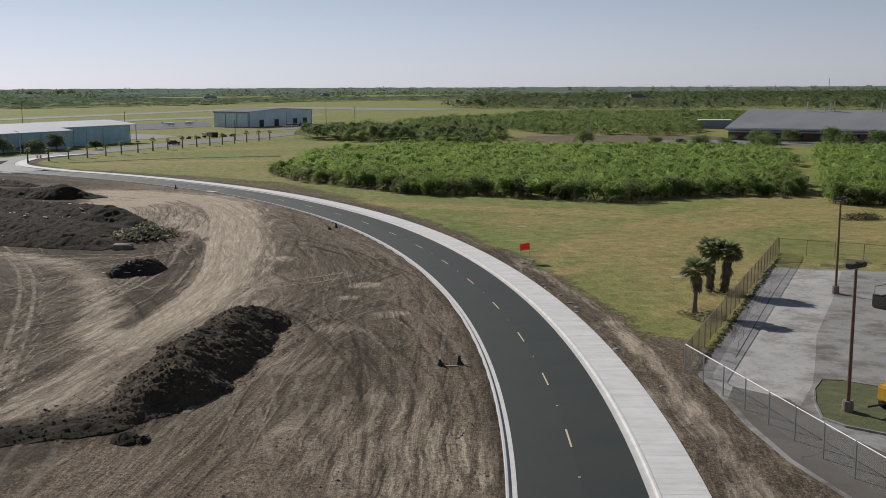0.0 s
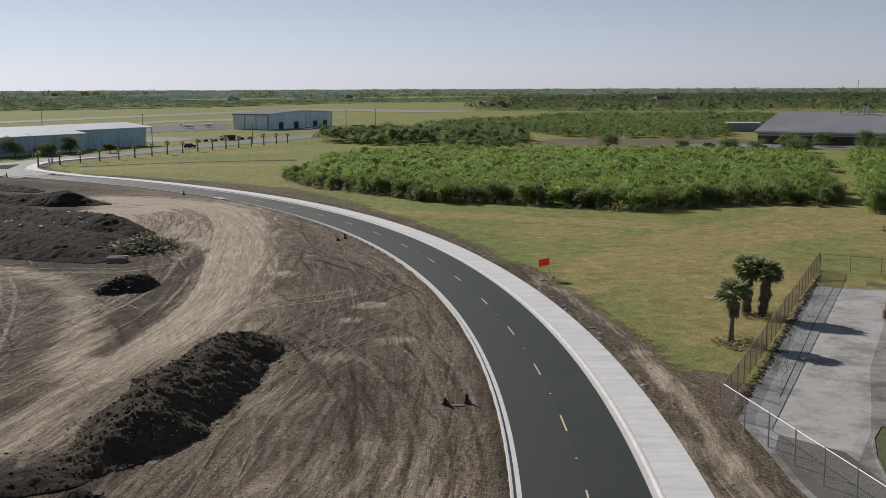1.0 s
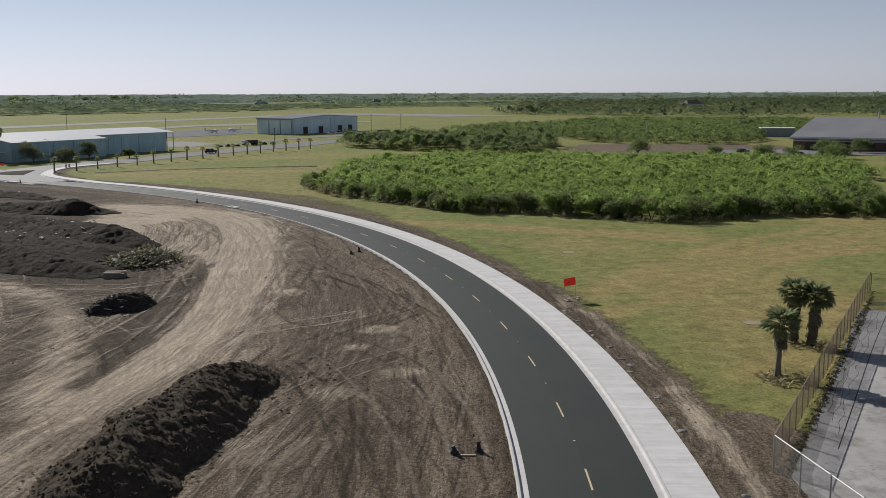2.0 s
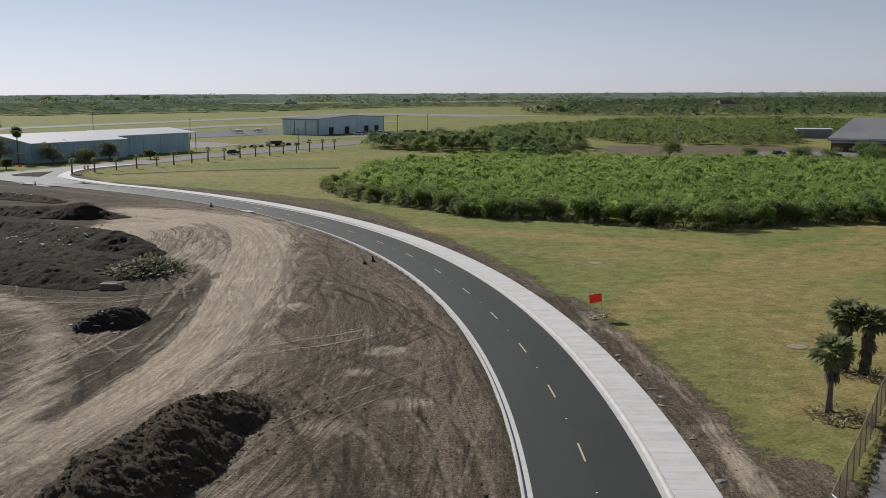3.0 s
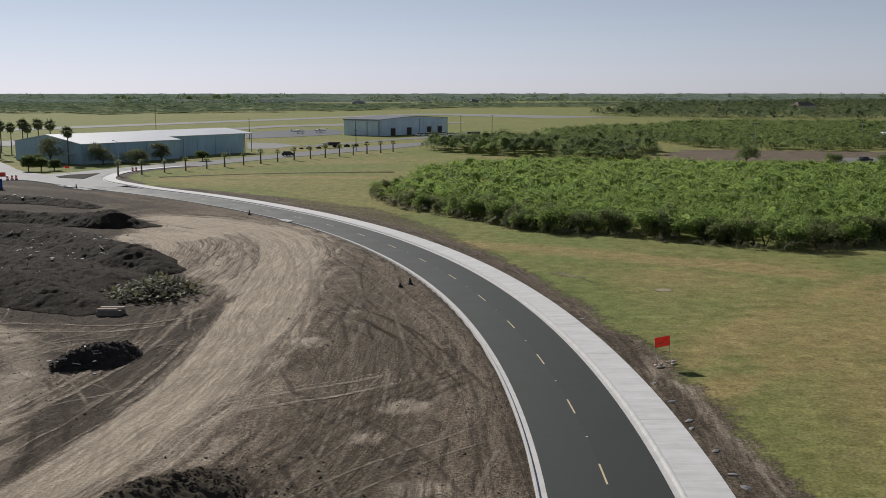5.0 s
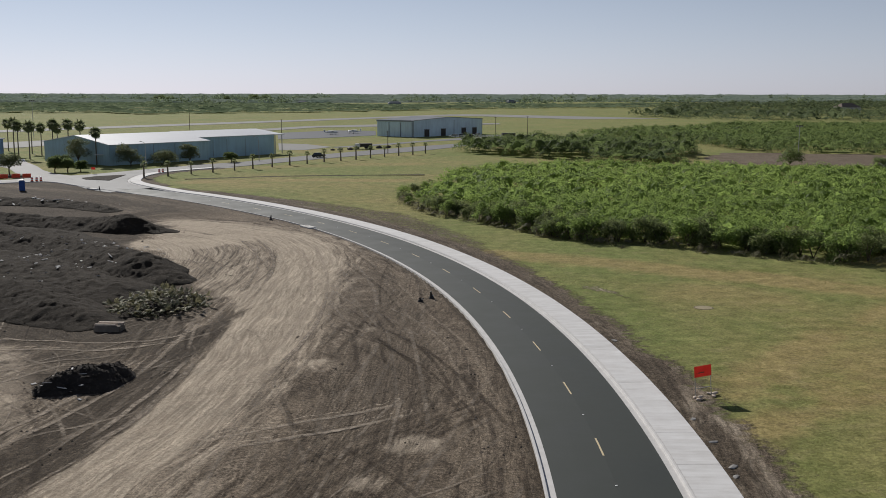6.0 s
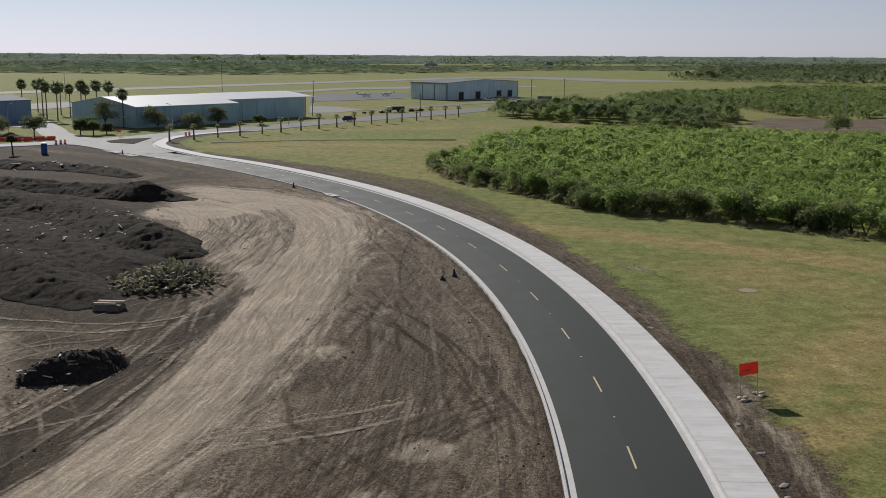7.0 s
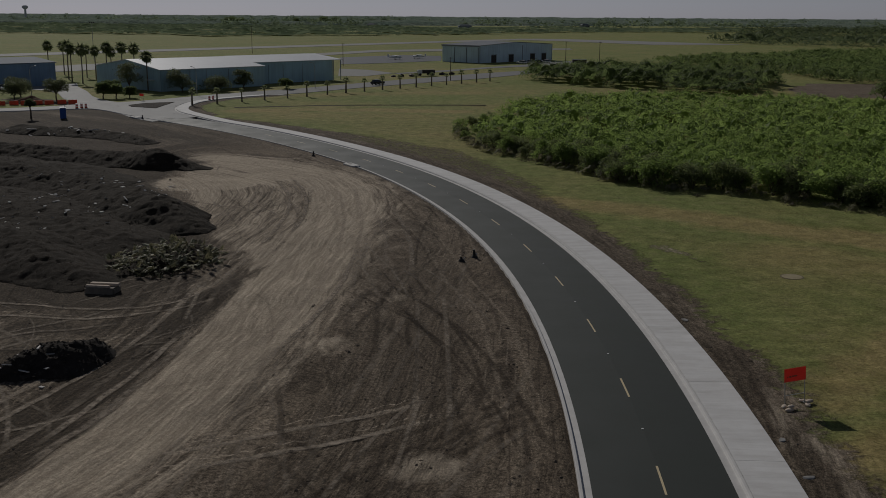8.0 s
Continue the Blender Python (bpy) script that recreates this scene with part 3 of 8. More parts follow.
sweep = np.where(sweep_u > 0, ramp01(way_r - sweep_u, -1.0, 1.1) + 0.42 * ramp01(way_r + 5 + streak - sweep_u, -2.5, 4.0) * (1 - ramp01(way_r - sweep_u, -1.0, 1.1)), ramp01(way_l + sweep_u, -0.4, 0.7))
sweep = sweep * (0.6 + 0.4 * ramp01(GY, 78, 92))
fork = ramp01(3.0 + streak * 0.8 + wob * 0.2 - np.abs(fork_u), -1.4, 1.8) * 0.6
toe_d = line_distance(TOE, GX, GY, True)
toe = ramp01(np.where(inside(TOE, GX, GY), toe_d, -toe_d) + wob * 0.8 + streak * 0.4, -0.8, 1.6)
pale = np.maximum.reduce([sweep, fork, toe * (0.42 + 0.45 * ramp01(fbm(swirl, GY / 4, 4, 3, 35), 0.4, 0.62))]) * site
for px, py, pr, k in ((-3.6, 136, 2.6, 1.0), (13.1, 103.0, 1.9, 1.0), (10.5, 97.0, 1.6, 0.7), (8.0, 84.0, 2.6, 0.6), (13.5, 88.0, 1.8, 0.6), (5.0, 121.0, 2.0, 0.6), (8.5, 133.0, 1.5, 0.6), (-21, 184, 7.0, 0.95), (-12, 192, 6.0, 0.9), (3.4, 74, 4.0, 0.4), (7, 60, 6.0, 0.35), (9, 52, 6.0, 0.3), (-12, 70, 4, 0.5)):
    pale = np.maximum(pale, k * ramp01(pr + wob * 0.8 - np.hypot(GX - px, GY - py), -0.8, 1.4) * site)
pale = np.maximum(pale, 0.9 * ramp01(0.9 + streak * 0.4 + wob * 0.2 - line_distance([(-30.2, 147.0), (-27.4, 146.9), (-24.2, 145.0)], GX, GY), -0.6, 0.8) * site)
pale = np.maximum(pale, verge * (ramp01(fbm(GX, GY, 3, 3, 51), 0.45, 0.7) * 0.3 + 0.45 * np.exp(-((off - 8.6 - wob * 0.4) / 0.8) ** 2) * ramp01(-ang, -6, 0)) + corner * 0.12 + scuff)
near_mound = [(-24, 56), (-18, 58.5), (-12, 60), (-7.5, 63), (-4, 71), (-1.2, 80), (1.5, 88)]
dark = np.maximum(ramp01(wob * 1.2 + 1.5 - np.where(inside(MOUND_ZONE, GX, GY), -3.0, line_distance(MOUND_ZONE, GX, GY, True)), -1.0, 1.5),
                  ramp01(2.7 + 1.4 * ramp01(GX, -9, -5) + 2.2 * ramp01(-GX, 8, 12) + wob * 0.7 + streak * 0.5 - line_distance(near_mound, GX, GY), -1, 1.2))
dark = np.maximum(dark, 0.45 * ramp01(5.6 + wob * 0.8 - np.abs(off), 0, 1.0) * (off < 0))
dark = np.maximum(dark, 0.55 * np.maximum(verge * ramp01(ang, 17, 24) * ramp01(36 - ang, 0, 4), ret))
for path, w, k in (([(-9.5, 88), (-8.4, 96), (-7.0, 103), (-5.6, 109), (-5.2, 118)], 1.2, 1.0), ([(-20, 118), (-14, 110), (-11, 100)], 1.6, 0.7), ([(-26, 118), (-18, 122.5), (-10, 122)], 1.1, 0.8), ([(-10.5, 97), (-9.8, 108), (-6.5, 120), (-4.6, 128)], 1.8, 0.85), ([(-30, 84), (-24, 96), (-20, 108)], 2.8, 0.75), ([(-16, 122), (-10, 124), (-8, 132)], 2.4, 0.6), ([(6, 60), (9, 80), (10.5, 100), (10.5, 120), (9, 140), (5, 160)], 5.0, 0.42)):
    dark = np.maximum(dark, k * ramp01(w + streak * 0.9 + wob * 0.3 - line_distance(path, GX, GY), -1.2, 1.4) * (1 - 0.9 * sweep))
dark = np.maximum(dark, 0.55 * ramp01(fbm(swirl, GY / 4, 6, 4, 95), 0.38, 0.62) * ramp01(-GX, 9, 14) * ramp01(140 - GY, 0, 14) * (1 - fork) * (1 - sweep))
WEDGE = [(-9.1, 92.5), (-10.8, 103), (-9.4, 113), (-7.6, 124), (-5.4, 141), (-3.9, 136), (-4.4, 124), (-4.9, 112), (-5.9, 101), (-7.4, 95)]
dark = np.maximum(dark, (0.62 + 0.4 * streak) * ramp01(-GX, 16, 32) * ramp01(GY, 192, 206) * site * (1 - 0.8 * sweep))
wedge_d = line_distance(WEDGE, GX, GY, True)
wedge = ramp01(np.where(inside(WEDGE, GX, GY), wedge_d, -wedge_d) + wob * 0.35, -0.6, 0.6)
pale = pale * (1 - 0.9 * wedge)
dark = np.maximum(dark, 0.95 * wedge)
dark = np.maximum(dark, np.maximum(0.6 * verge * ramp01(ang, -8, -2), verge * ramp01(-ang, -1, 5) * (0.44 - 0.4 * np.exp(-((off - 8.6 - wob * 0.4) / 0.9) ** 2) * ramp01(ang, -13, -8))))
dark = np.maximum(dark, 0.3 * corner) * dirt * (1 - 0.85 * toe)
dry = 0.62 * ramp01(fbm(GX, GY, 24, 5, 61), 0.38, 0.64) * ramp01(off, 9, 24) * (1 - 0.4 * ramp01(GY, 190, 250))
for path, w, k in (([(-40, 281), (-28, 285), (-12, 287), (6, 286)], 5.0, 0.75), ([(-44, 322), (-30, 330), (-10, 338), (10, 342)], 6.0, 0.5), ([(37, 116), (47.2, 128.6), (59, 141), (70.7, 150), (84, 157)], 2.2, 0.95), ([(33, 105), (38.5, 108), (47.5, 117.5), (58, 127.4), (72, 136), (95, 146)], 2.6, 1.0), ([(22, 176), (34, 168), (48, 160), (60, 150)], 4.0, 0.9), ([(62, 136), (80, 146), (100, 152)], 4.0, 1.0), ([(34.8, 112.4), (36.8, 113.6), (38.6, 112)], 0.9, 0.9), ([(40.2, 141.6), (41.3, 142.0)], 1.0, 1.0), ([(40, 84), (50, 96), (60, 108)], 2.5, 0.8)):
    dry = np.maximum(dry, k * ramp01(w + wob * 1.3 - line_distance(path, GX, GY), -1.5, 2.5))
dry = np.maximum(dry * (1 - 0.6 * ramp01(GY, 380, 560)), 0.02 * ramp01(GY, 520, 700))
zone = gme.color_attributes.new("zone", "FLOAT_COLOR", "POINT")
zone.data.foreach_set("color", np.stack([dirt, pale, dark, dry], -1).astype(np.float32).ravel())
marks = gme.color_attributes.new("marks", "FLOAT_COLOR", "POINT")
marks.data.foreach_set("color", np.stack([*NEAR, near_site], -1).astype(np.float32).ravel())

flow = gme.attributes.new("flow", "FLOAT_VECTOR", "POINT")
flow.data.foreach_set("vector", np.stack([swirl, GY, np.zeros_like(ang)], -1).astype(np.float32).ravel())


def ground_mat():
    m, nt, b = node_mat("ground")
    vec = place_of(nt)
    zn = nt.nodes.new("ShaderNodeAttribute")
    zn.attribute_name = "zone"
    sp = nt.nodes.new("ShaderNodeSeparateColor")
    nt.links.new(zn.outputs["Color"], sp.inputs[0])
    fl = nt.nodes.new("ShaderNodeAttribute")
    fl.attribute_name = "flow"

    wn = nt.nodes.new("ShaderNodeTexNoise")
    wn.inputs["Scale"].default_value, wn.inputs["Detail"].default_value = 0.16, 3
    nt.links.new(vec, wn.inputs["Vector"])
    drift = nt.nodes.new("ShaderNodeVectorMath")
    drift.operation = "MULTIPLY_ADD"
    nt.links.new(wn.outputs["Color"], drift.inputs[0])
    drift.inputs[1].default_value = (1.3, 6.0, 0)
    nt.links.new(fl.outputs["Vector"], drift.inputs[2])

    def along(sx, sy, turn=0.0):
        tn = nt.nodes.new("ShaderNodeMapping")
        tn.inputs["Rotation"].default_value = (0, 0, radians(turn))
        nt.links.new(drift.outputs[0], tn.inputs["Vector"])
        mp = nt.nodes.new("ShaderNodeMapping")
        mp.inputs["Scale"].default_value = (sx, sy, 1)
        nt.links.new(tn.outputs[0], mp.inputs["Vector"])
        return mp.outputs[0]

    # soil: brown-grey, streaked along the wheel tracks
    mk = nt.nodes.new("ShaderNodeAttribute")
    mk.attribute_name = "marks"
    ms = nt.nodes.new("ShaderNodeSeparateColor")
    nt.links.new(mk.outputs["Color"], ms.inputs[0])
    clods = noise_of(nt, vec, 4.5, 8, 0.78)
    grit = noise_of(nt, vec, 11.0, 5, 0.75)
    broad = noise_of(nt, vec, 0.1, 5, 0.6)
    def line_of(sock, width, soft):
        d = math_of(nt, "ABSOLUTE", sock)
        return ramp_of(nt, d, [(width, 1.0), (width + soft, 0.0)])

    def times(*socks):
        out = socks[0]
        for s in socks[1:]:
            out = math_of(nt, "MULTIPLY", out, s)
        return out

    ruts = noise_of(nt, along(0.6, 0.03), 1.0, 5, 0.62)
    fine_ruts = noise_of(nt, along(3.2, 0.13), 1.0, 5, 0.66)
    mid_ruts = noise_of(nt, along(1.3, 0.07, 4), 1.0, 5, 0.66)
    cross_a = noise_of(nt, along(2.2, 0.07, 16), 1.0, 3, 0.6)
    cross_b = noise_of(nt, along(2.0, 0.07, -22), 1.0, 3, 0.6)
    lumps = noise_of(nt, along(1.5, 0.2, 8), 1.0, 7, 0.7)
    fx = nt.nodes.new("ShaderNodeSeparateXYZ")
    nt.links.new(fl.outputs["Vector"], fx.inputs[0])
    calm = ramp_of(nt, noise_of(nt, vec, 0.07, 4, 0.6), [(0.35, 0.25), (0.6, 0.9)])
    calm_b = ramp_of(nt, noise_of(nt, vec, 0.09, 3, 0.6), [(0.45, 0.0), (0.6, 0.8)])
    soil = mix_of(nt, ramp_of(nt, ruts, [(0.36, 0.0), (0.64, 1.0)]), (0.128, 0.1, 0.074), (0.178, 0.143, 0.107))
    soil = mix_of(nt, ramp_of(nt, broad, [(0.38, 0.0), (0.62, 0.85)]), soil, (0.2, 0.162, 0.124))
    soil = mix_of(nt, ramp_of(nt, lumps, [(0.36, 0.75), (0.47, 0.0)]), soil, (0.078, 0.06, 0.045))
    soil = mix_of(nt, ramp_of(nt, lumps, [(0.54, 0.0), (0.66, 0.7)]), soil, (0.262, 0.213, 0.165))
    soil = mix_of(nt, times(calm, ramp_of(nt, fine_ruts, [(0.53, 0.0), (0.62, 0.6)])), soil, (0.265, 0.212, 0.163))
    soil = mix_of(nt, times(calm, ramp_of(nt, fine_ruts, [(0.38, 0.7), (0.47, 0.0)])), soil, (0.07, 0.054, 0.041))
    soil = mix_of(nt, times(calm_b, ramp_of(nt, cross_a, [(0.56, 0.0), (0.61, 0.7)])), soil, (0.26, 0.212, 0.165))
    soil = mix_of(nt, times(calm, ramp_of(nt, cross_b, [(0.57, 0.0), (0.62, 0.6)])), soil, (0.25, 0.205, 0.16))
    soil = mix_of(nt, times(calm_b, ramp_of(nt, cross_b, [(0.36, 0.6), (0.44, 0.0)])), soil, (0.07, 0.054, 0.041))
    near_road = math_of(nt, "SUBTRACT", 1.0, math_of(nt, "MULTIPLY", math_of(nt, "ABSOLUTE", math_of(nt, "ADD", fx.outputs[0], 9.0)), 0.13))
    near_road = math_of(nt, "MAXIMUM", near_road, 0.22)
    soil = mix_of(nt, times(near_road, ramp_of(nt, mid_ruts, [(0.38, 1.0), (0.46, 0.0)])), soil, (0.062, 0.048, 0.036))
    soil = mix_of(nt, times(near_road, ramp_of(nt, mid_ruts, [(0.54, 0.0), (0.61, 0.8)])), soil, (0.25, 0.205, 0.158))
    broken = ramp_of(nt, clods, [(0.34, 0.3), (0.5, 1.0)])
    soil = mix_of(nt, times(line_of(ms.outputs[2], 0.06, 0.2), broken, 0.6), soil, (0.06, 0.046, 0.036))
    wander = math_of(nt, "ADD", math_of(nt, "MULTIPLY", math_of(nt, "SUBTRACT", mid_ruts, 0.5), 1.3), math_of(nt, "MULTIPLY", math_of(nt, "SUBTRACT", fine_ruts, 0.5), 1.0))
    palek = ramp_of(nt, math_of(nt, "ADD", sp.outputs[1], wander), [(0.2, 0.0), (0.7, 1.0)])
    palek = times(palek, ramp_of(nt, sp.outputs[1], [(0.02, 0.0), (0.25, 1.0)]))
    soil = mix_of(nt, palek, soil, mix_of(nt, ramp_of(nt, fine_ruts, [(0.38, 0.0), (0.62, 1.0)]), (0.35, 0.294, 0.232), (0.54, 0.462, 0.372)))
    soil = mix_of(nt, times(line_of(ms.outputs[0], 0.12, 0.22), broken, 0.95), soil, (0.4, 0.338, 0.272))
    soil = mix_of(nt, times(line_of(ms.outputs[1], 0.05, 0.2), broken, 0.5), soil, (0.285, 0.237, 0.187))
    uneven = math_of(nt, "ADD", math_of(nt, "MULTIPLY", math_of(nt, "SUBTRACT", lumps, 0.5), 2.6), math_of(nt, "MULTIPLY", math_of(nt, "SUBTRACT", fine_ruts, 0.5), 1.8))
    darkk = ramp_of(nt, math_of(nt, "ADD", sp.outputs[2], uneven), [(0.15, 0.0), (0.85, 0.92)])
    darkk = times(darkk, ramp_of(nt, sp.outputs[2], [(0.02, 0.0), (0.2, 1.0)]))
    soil = mix_of(nt, darkk, soil, (0.058, 0.045, 0.033))
    packed = math_of(nt, "SUBTRACT", 1.0, math_of(nt, "MULTIPLY", palek, 0.6))
    soil = mix_of(nt, math_of(nt, "MULTIPLY", packed, 0.55), soil, mix_of(nt, 1.0, soil, ramp_of(nt, clods, [(0.4, 0.02), (0.5, 0.5), (0.6, 1.0)]), "OVERLAY"))
    soil = mix_of(nt, math_of(nt, "MULTIPLY", packed, 0.45), soil, mix_of(nt, 1.0, soil, ramp_of(nt, grit, [(0.38, 0.0), (0.5, 0.5), (0.62, 1.0)]), "OVERLAY"))
    soil = mix_of(nt, 1.0, soil, (1.02, 1.0, 0.955), "MULTIPLY")
    # grass: mown, with straw-coloured patches
    blades = noise_of(nt, vec, 4.0, 6, 0.75)
    tuft = noise_of(nt, vec, 0.6, 6, 0.7)
    wide = noise_of(nt, vec, 0.045, 5, 0.6)
    grass = mix_of(nt, ramp_of(nt, tuft, [(0.32, 0.0), (0.68, 1.0)]), (0.155, 0.19, 0.053), (0.255, 0.274, 0.094))
    straw = mix_of(nt, ramp_of(nt, tuft, [(0.3, 0.0), (0.7, 1.0)]), (0.275, 0.218, 0.085), (0.415, 0.322, 0.148))
    k = math_of(nt, "ADD", math_of(nt, "MULTIPLY", zn.outputs["Alpha"], 0.95), ramp_of(nt, wide, [(0.42, 0.0), (0.62, 0.3)]))
    grass = mix_of(nt, math_of(nt, "MINIMUM", k, 0.9), grass, straw)
    spots = ramp_of(nt, noise_of(nt, vec, 0.3, 6, 0.75), [(0.56, 0.0), (0.7, 0.4)])
    grass = mix_of(nt, spots, grass, (0.25, 0.2, 0.115))
    deep = ramp_of(nt, noise_of(nt, vec, 0.1, 5, 0.7), [(0.3, 0.5), (0.46, 0.0)])
    grass = mix_of(nt, deep, grass, (0.125, 0.17, 0.035))
    mow = noise_of(nt, place_of(nt, (0.5, 0.5, 1), "Object"), 1.0, 6, 0.75)
    grass = mix_of(nt, 0.3, grass, mix_of(nt, 1.0, grass, ramp_of(nt, mow, [(0.36, 0.15), (0.5, 0.5), (0.64, 0.85)]), "OVERLAY"))
    grass = mix_of(nt, 0.36, grass, mix_of(nt, 1.0, grass, ramp_of(nt, blades, [(0.32, 0.02), (0.5, 0.5), (0.68, 0.98)]), "OVERLAY"))
    edge = math_of(nt, "ADD", sp.outputs[0], math_of(nt, "MULTIPLY", math_of(nt, "SUBTRACT", noise_of(nt, vec, 1.1, 6, 0.75), 0.5), 1.6))
    sel = ramp_of(nt, edge, [(0.36, 0.0), (0.66, 1.0)])
    nt.links.new(mix_of(nt, sel, grass, soil), b.inputs["Base Color"])
    b.inputs["Roughness"].default_value = 0.95
    b.inputs["Specular IOR Level"].default_value = 0.08
    h = math_of(nt, "ADD", math_of(nt, "MULTIPLY", clods, 0.7), math_of(nt, "MULTIPLY", lumps, 0.9))
    h = math_of(nt, "ADD", h, math_of(nt, "MULTIPLY", fine_ruts, 0.4))
    h = math_of(nt, "ADD", math_of(nt, "ADD", h, math_of(nt, "MULTIPLY", ruts, 1.2)), math_of(nt, "MULTIPLY", mid_ruts, 0.7))
    bump_of(nt, b, mix_of(nt, sel, blades, h), 0.8, 0.17)
    return m


gme.materials.append(ground_mat())
ground = tagged(new("ground", gme), "open flat ground of bare tracked soil and mown grass", "ground", kind="structure")


# ---- paving ----
def sheet(name, outline, z, mat, label, category="paving", thick=0.06, kind="structure"):
    ob = part(name, prism_bm(outline, z - thick, z), mat)
    return tagged(ob, label, category, kind=kind)


def strip(name, lines, zs, mat, parent=None, caps=False):
    """A long strip through several side-by-side lines of points, each with its height."""
    n = len(lines[0])
    verts, fs = [], []
    for ln, z in zip(lines, zs):
        verts += [(p[0], p[1], z) for p in ln]
    for k in range(len(lines) - 1):
        fs += [(k * n + i, (k + 1) * n + i, (k + 1) * n + i + 1, k * n + i + 1) for i in range(n - 1)]
    me = mesh_of(name, verts, fs, [mat])
    bm = bmesh.new()
    bm.from_mesh(me)
    return part(name, bm, mat, parent)


road_lines = [[road_at(a, o * widen(a)) for a in ANGLES] for o in (-3.32, -1.6, 0, 1.6, 3.32)]
road = tagged(strip("road", road_lines, (0.02, 0.06, 0.085, 0.06, 0.02), M_ASPHALT), "freshly laid dark asphalt road curving between concrete kerbs", "road", kind="structure")


def kerb(name, line, side, length_label):
    """Gutter pan and upstand along a road edge; side 1 lies to the right of the line."""
    ln = [offset_line(line, side * d) for d in (-0.02, 0.0, 0.36, 0.385, 0.42, 0.44, 0.56, 0.585, 0.60)]
    ob = strip(name, ln, (-0.3, 0.024, 0.0, 0.012, 0.14, 0.165, 0.172, 0.16, -0.3), M_KERB)
    return tagged(ob, length_label, "kerb", kind="structure")


kerb("kerb_left", LEFT, -1, "pale new concrete kerb and gutter beside bare soil")
kerb("kerb_right", RIGHT, 1, "pale new concrete kerb and gutter beside the footpath")

DASH_A0 = math.degrees(math.atan2(52.52 - RC[1], 18.575 - RC[0]))
STEP = math.degrees(12.19 / RR)


def band_on_road(name, a0, a1, o0, o1, z, mat, parent, n=4):
    aa = [a0 + (a1 - a0) * i / n for i in range(n + 1)]
    bm = bmesh.new()
    lo = [bm.verts.new((*road_at(a, o0), z)) for a in aa]
    hi = [bm.verts.new((*road_at(a, o1), z)) for a in aa]
    dn = [bm.verts.new((*road_at(a, o1), z - 0.012)) for a in aa]
    for i in range(n):
        bm.faces.new((lo[i], hi[i], hi[i + 1], lo[i + 1]))
        bm.faces.new((hi[i], dn[i], dn[i + 1], hi[i + 1]))
    return part(name, bm, mat, parent)


for i in range(-8, 17):
    a = DASH_A0 + i * STEP
    band_on_road("lane_dash", a, a + math.degrees(3.05 / RR), -0.055, 0.055, 0.092, M_YELLOW, road)
    mid = a + math.degrees(7.6 / RR)
    x, y = road_at(mid, 0.0)
    part("road_stud", box_bm(0.12, 0.12, 0.022, (x, y, 0.083), 0.006), M_WHITEPAINT, road)

# footpath slabs, one by one
footpath = tagged(empty("footpath"), "wide new pale concrete footpath of cast slabs", "footpath", kind="structure")
walk_in, walk_out = offset_line(RIGHT, 0.60), offset_line(RIGHT, 3.05)
s_len = np.concatenate([[0], np.cumsum(np.hypot(*np.diff(walk_in, axis=0).T))])


def along_line(line, s):
    return np.array([np.interp(s, s_len, line[:, 0]), np.interp(s, s_len, line[:, 1])])


def slab_mat():
    m, nt, b = node_mat("footpath_concrete")
    geo = nt.nodes.new("ShaderNodeNewGeometry")
    info = nt.nodes.new("ShaderNodeObjectInfo")
    vec = geo.outputs["Position"]
    tone = ramp_of(nt, info.outputs["Random"], [(0.0, (0.63, 0.618, 0.605)), (0.5, (0.66, 0.648, 0.635)), (1.0, (0.69, 0.678, 0.665))])
    stain = ramp_of(nt, noise_of(nt, vec, 0.8, 5, 0.65), [(0.38, 0.0), (0.75, 0.5)])
    col = mix_of(nt, stain, tone, (0.5, 0.475, 0.45))
    # broom strokes lie across the path
    sx = nt.nodes.new("ShaderNodeSeparateXYZ")
    nt.links.new(vec, sx.inputs[0])
    turn = math_of(nt, "ARCTAN2", math_of(nt, "SUBTRACT", sx.outputs[1], RC[1]), math_of(nt, "SUBTRACT", sx.outputs[0], RC[0]))
    cb = nt.nodes.new("ShaderNodeCombineXYZ")
    nt.links.new(math_of(nt, "MULTIPLY", turn, RR), cb.inputs[0])
    nt.links.new(math_of(nt, "MULTIPLY", sx.outputs[0], 0.12), cb.inputs[1])
    strokes = noise_of(nt, cb.outputs[0], 1.6, 6, 0.7)
    col = mix_of(nt, 0.5, col, mix_of(nt, 1.0, col, ramp_of(nt, strokes, [(0.35, 0.3), (0.5, 0.5), (0.65, 0.7)]), "OVERLAY"))
    fine = noise_of(nt, vec, 22, 3, 0.6)
    col = mix_of(nt, 0.15, col, mix_of(nt, fine, (0.4, 0.39, 0.37), (0.75, 0.73, 0.7)))
    nt.links.new(col, b.inputs["Base Color"])
    b.inputs["Roughness"].default_value = 0.85
    bump_of(nt, b, fine, 0.1, 0.01)
    return m


M_SLAB = slab_mat()
SLAB = 1.83
first = int(np.argmin(np.hypot(walk_in[:, 0] - road_at(-22, 4)[0], walk_in[:, 1] - road_at(-22, 4)[1])))
s0 = s_len[first]
n_slabs = int((s_len[-1] - s0) / SLAB)
for i in range(n_slabs):
    a, b = s0 + i * SLAB + (0.007 if i % 3 == 0 else 0.002), s0 + (i + 1) * SLAB - (0.007 if i % 3 == 2 else 0.002)
    q = [along_line(walk_in, a), along_line(walk_in, b), along_line(walk_out, b), along_line(walk_out, a)]
    z = 0.168 + 0.004 * ((i // 3 * 7) % 5 - 2) / 2
    part("slab", prism_bm([tuple(v) for v in q], -0.2, z), M_SLAB, footpath)
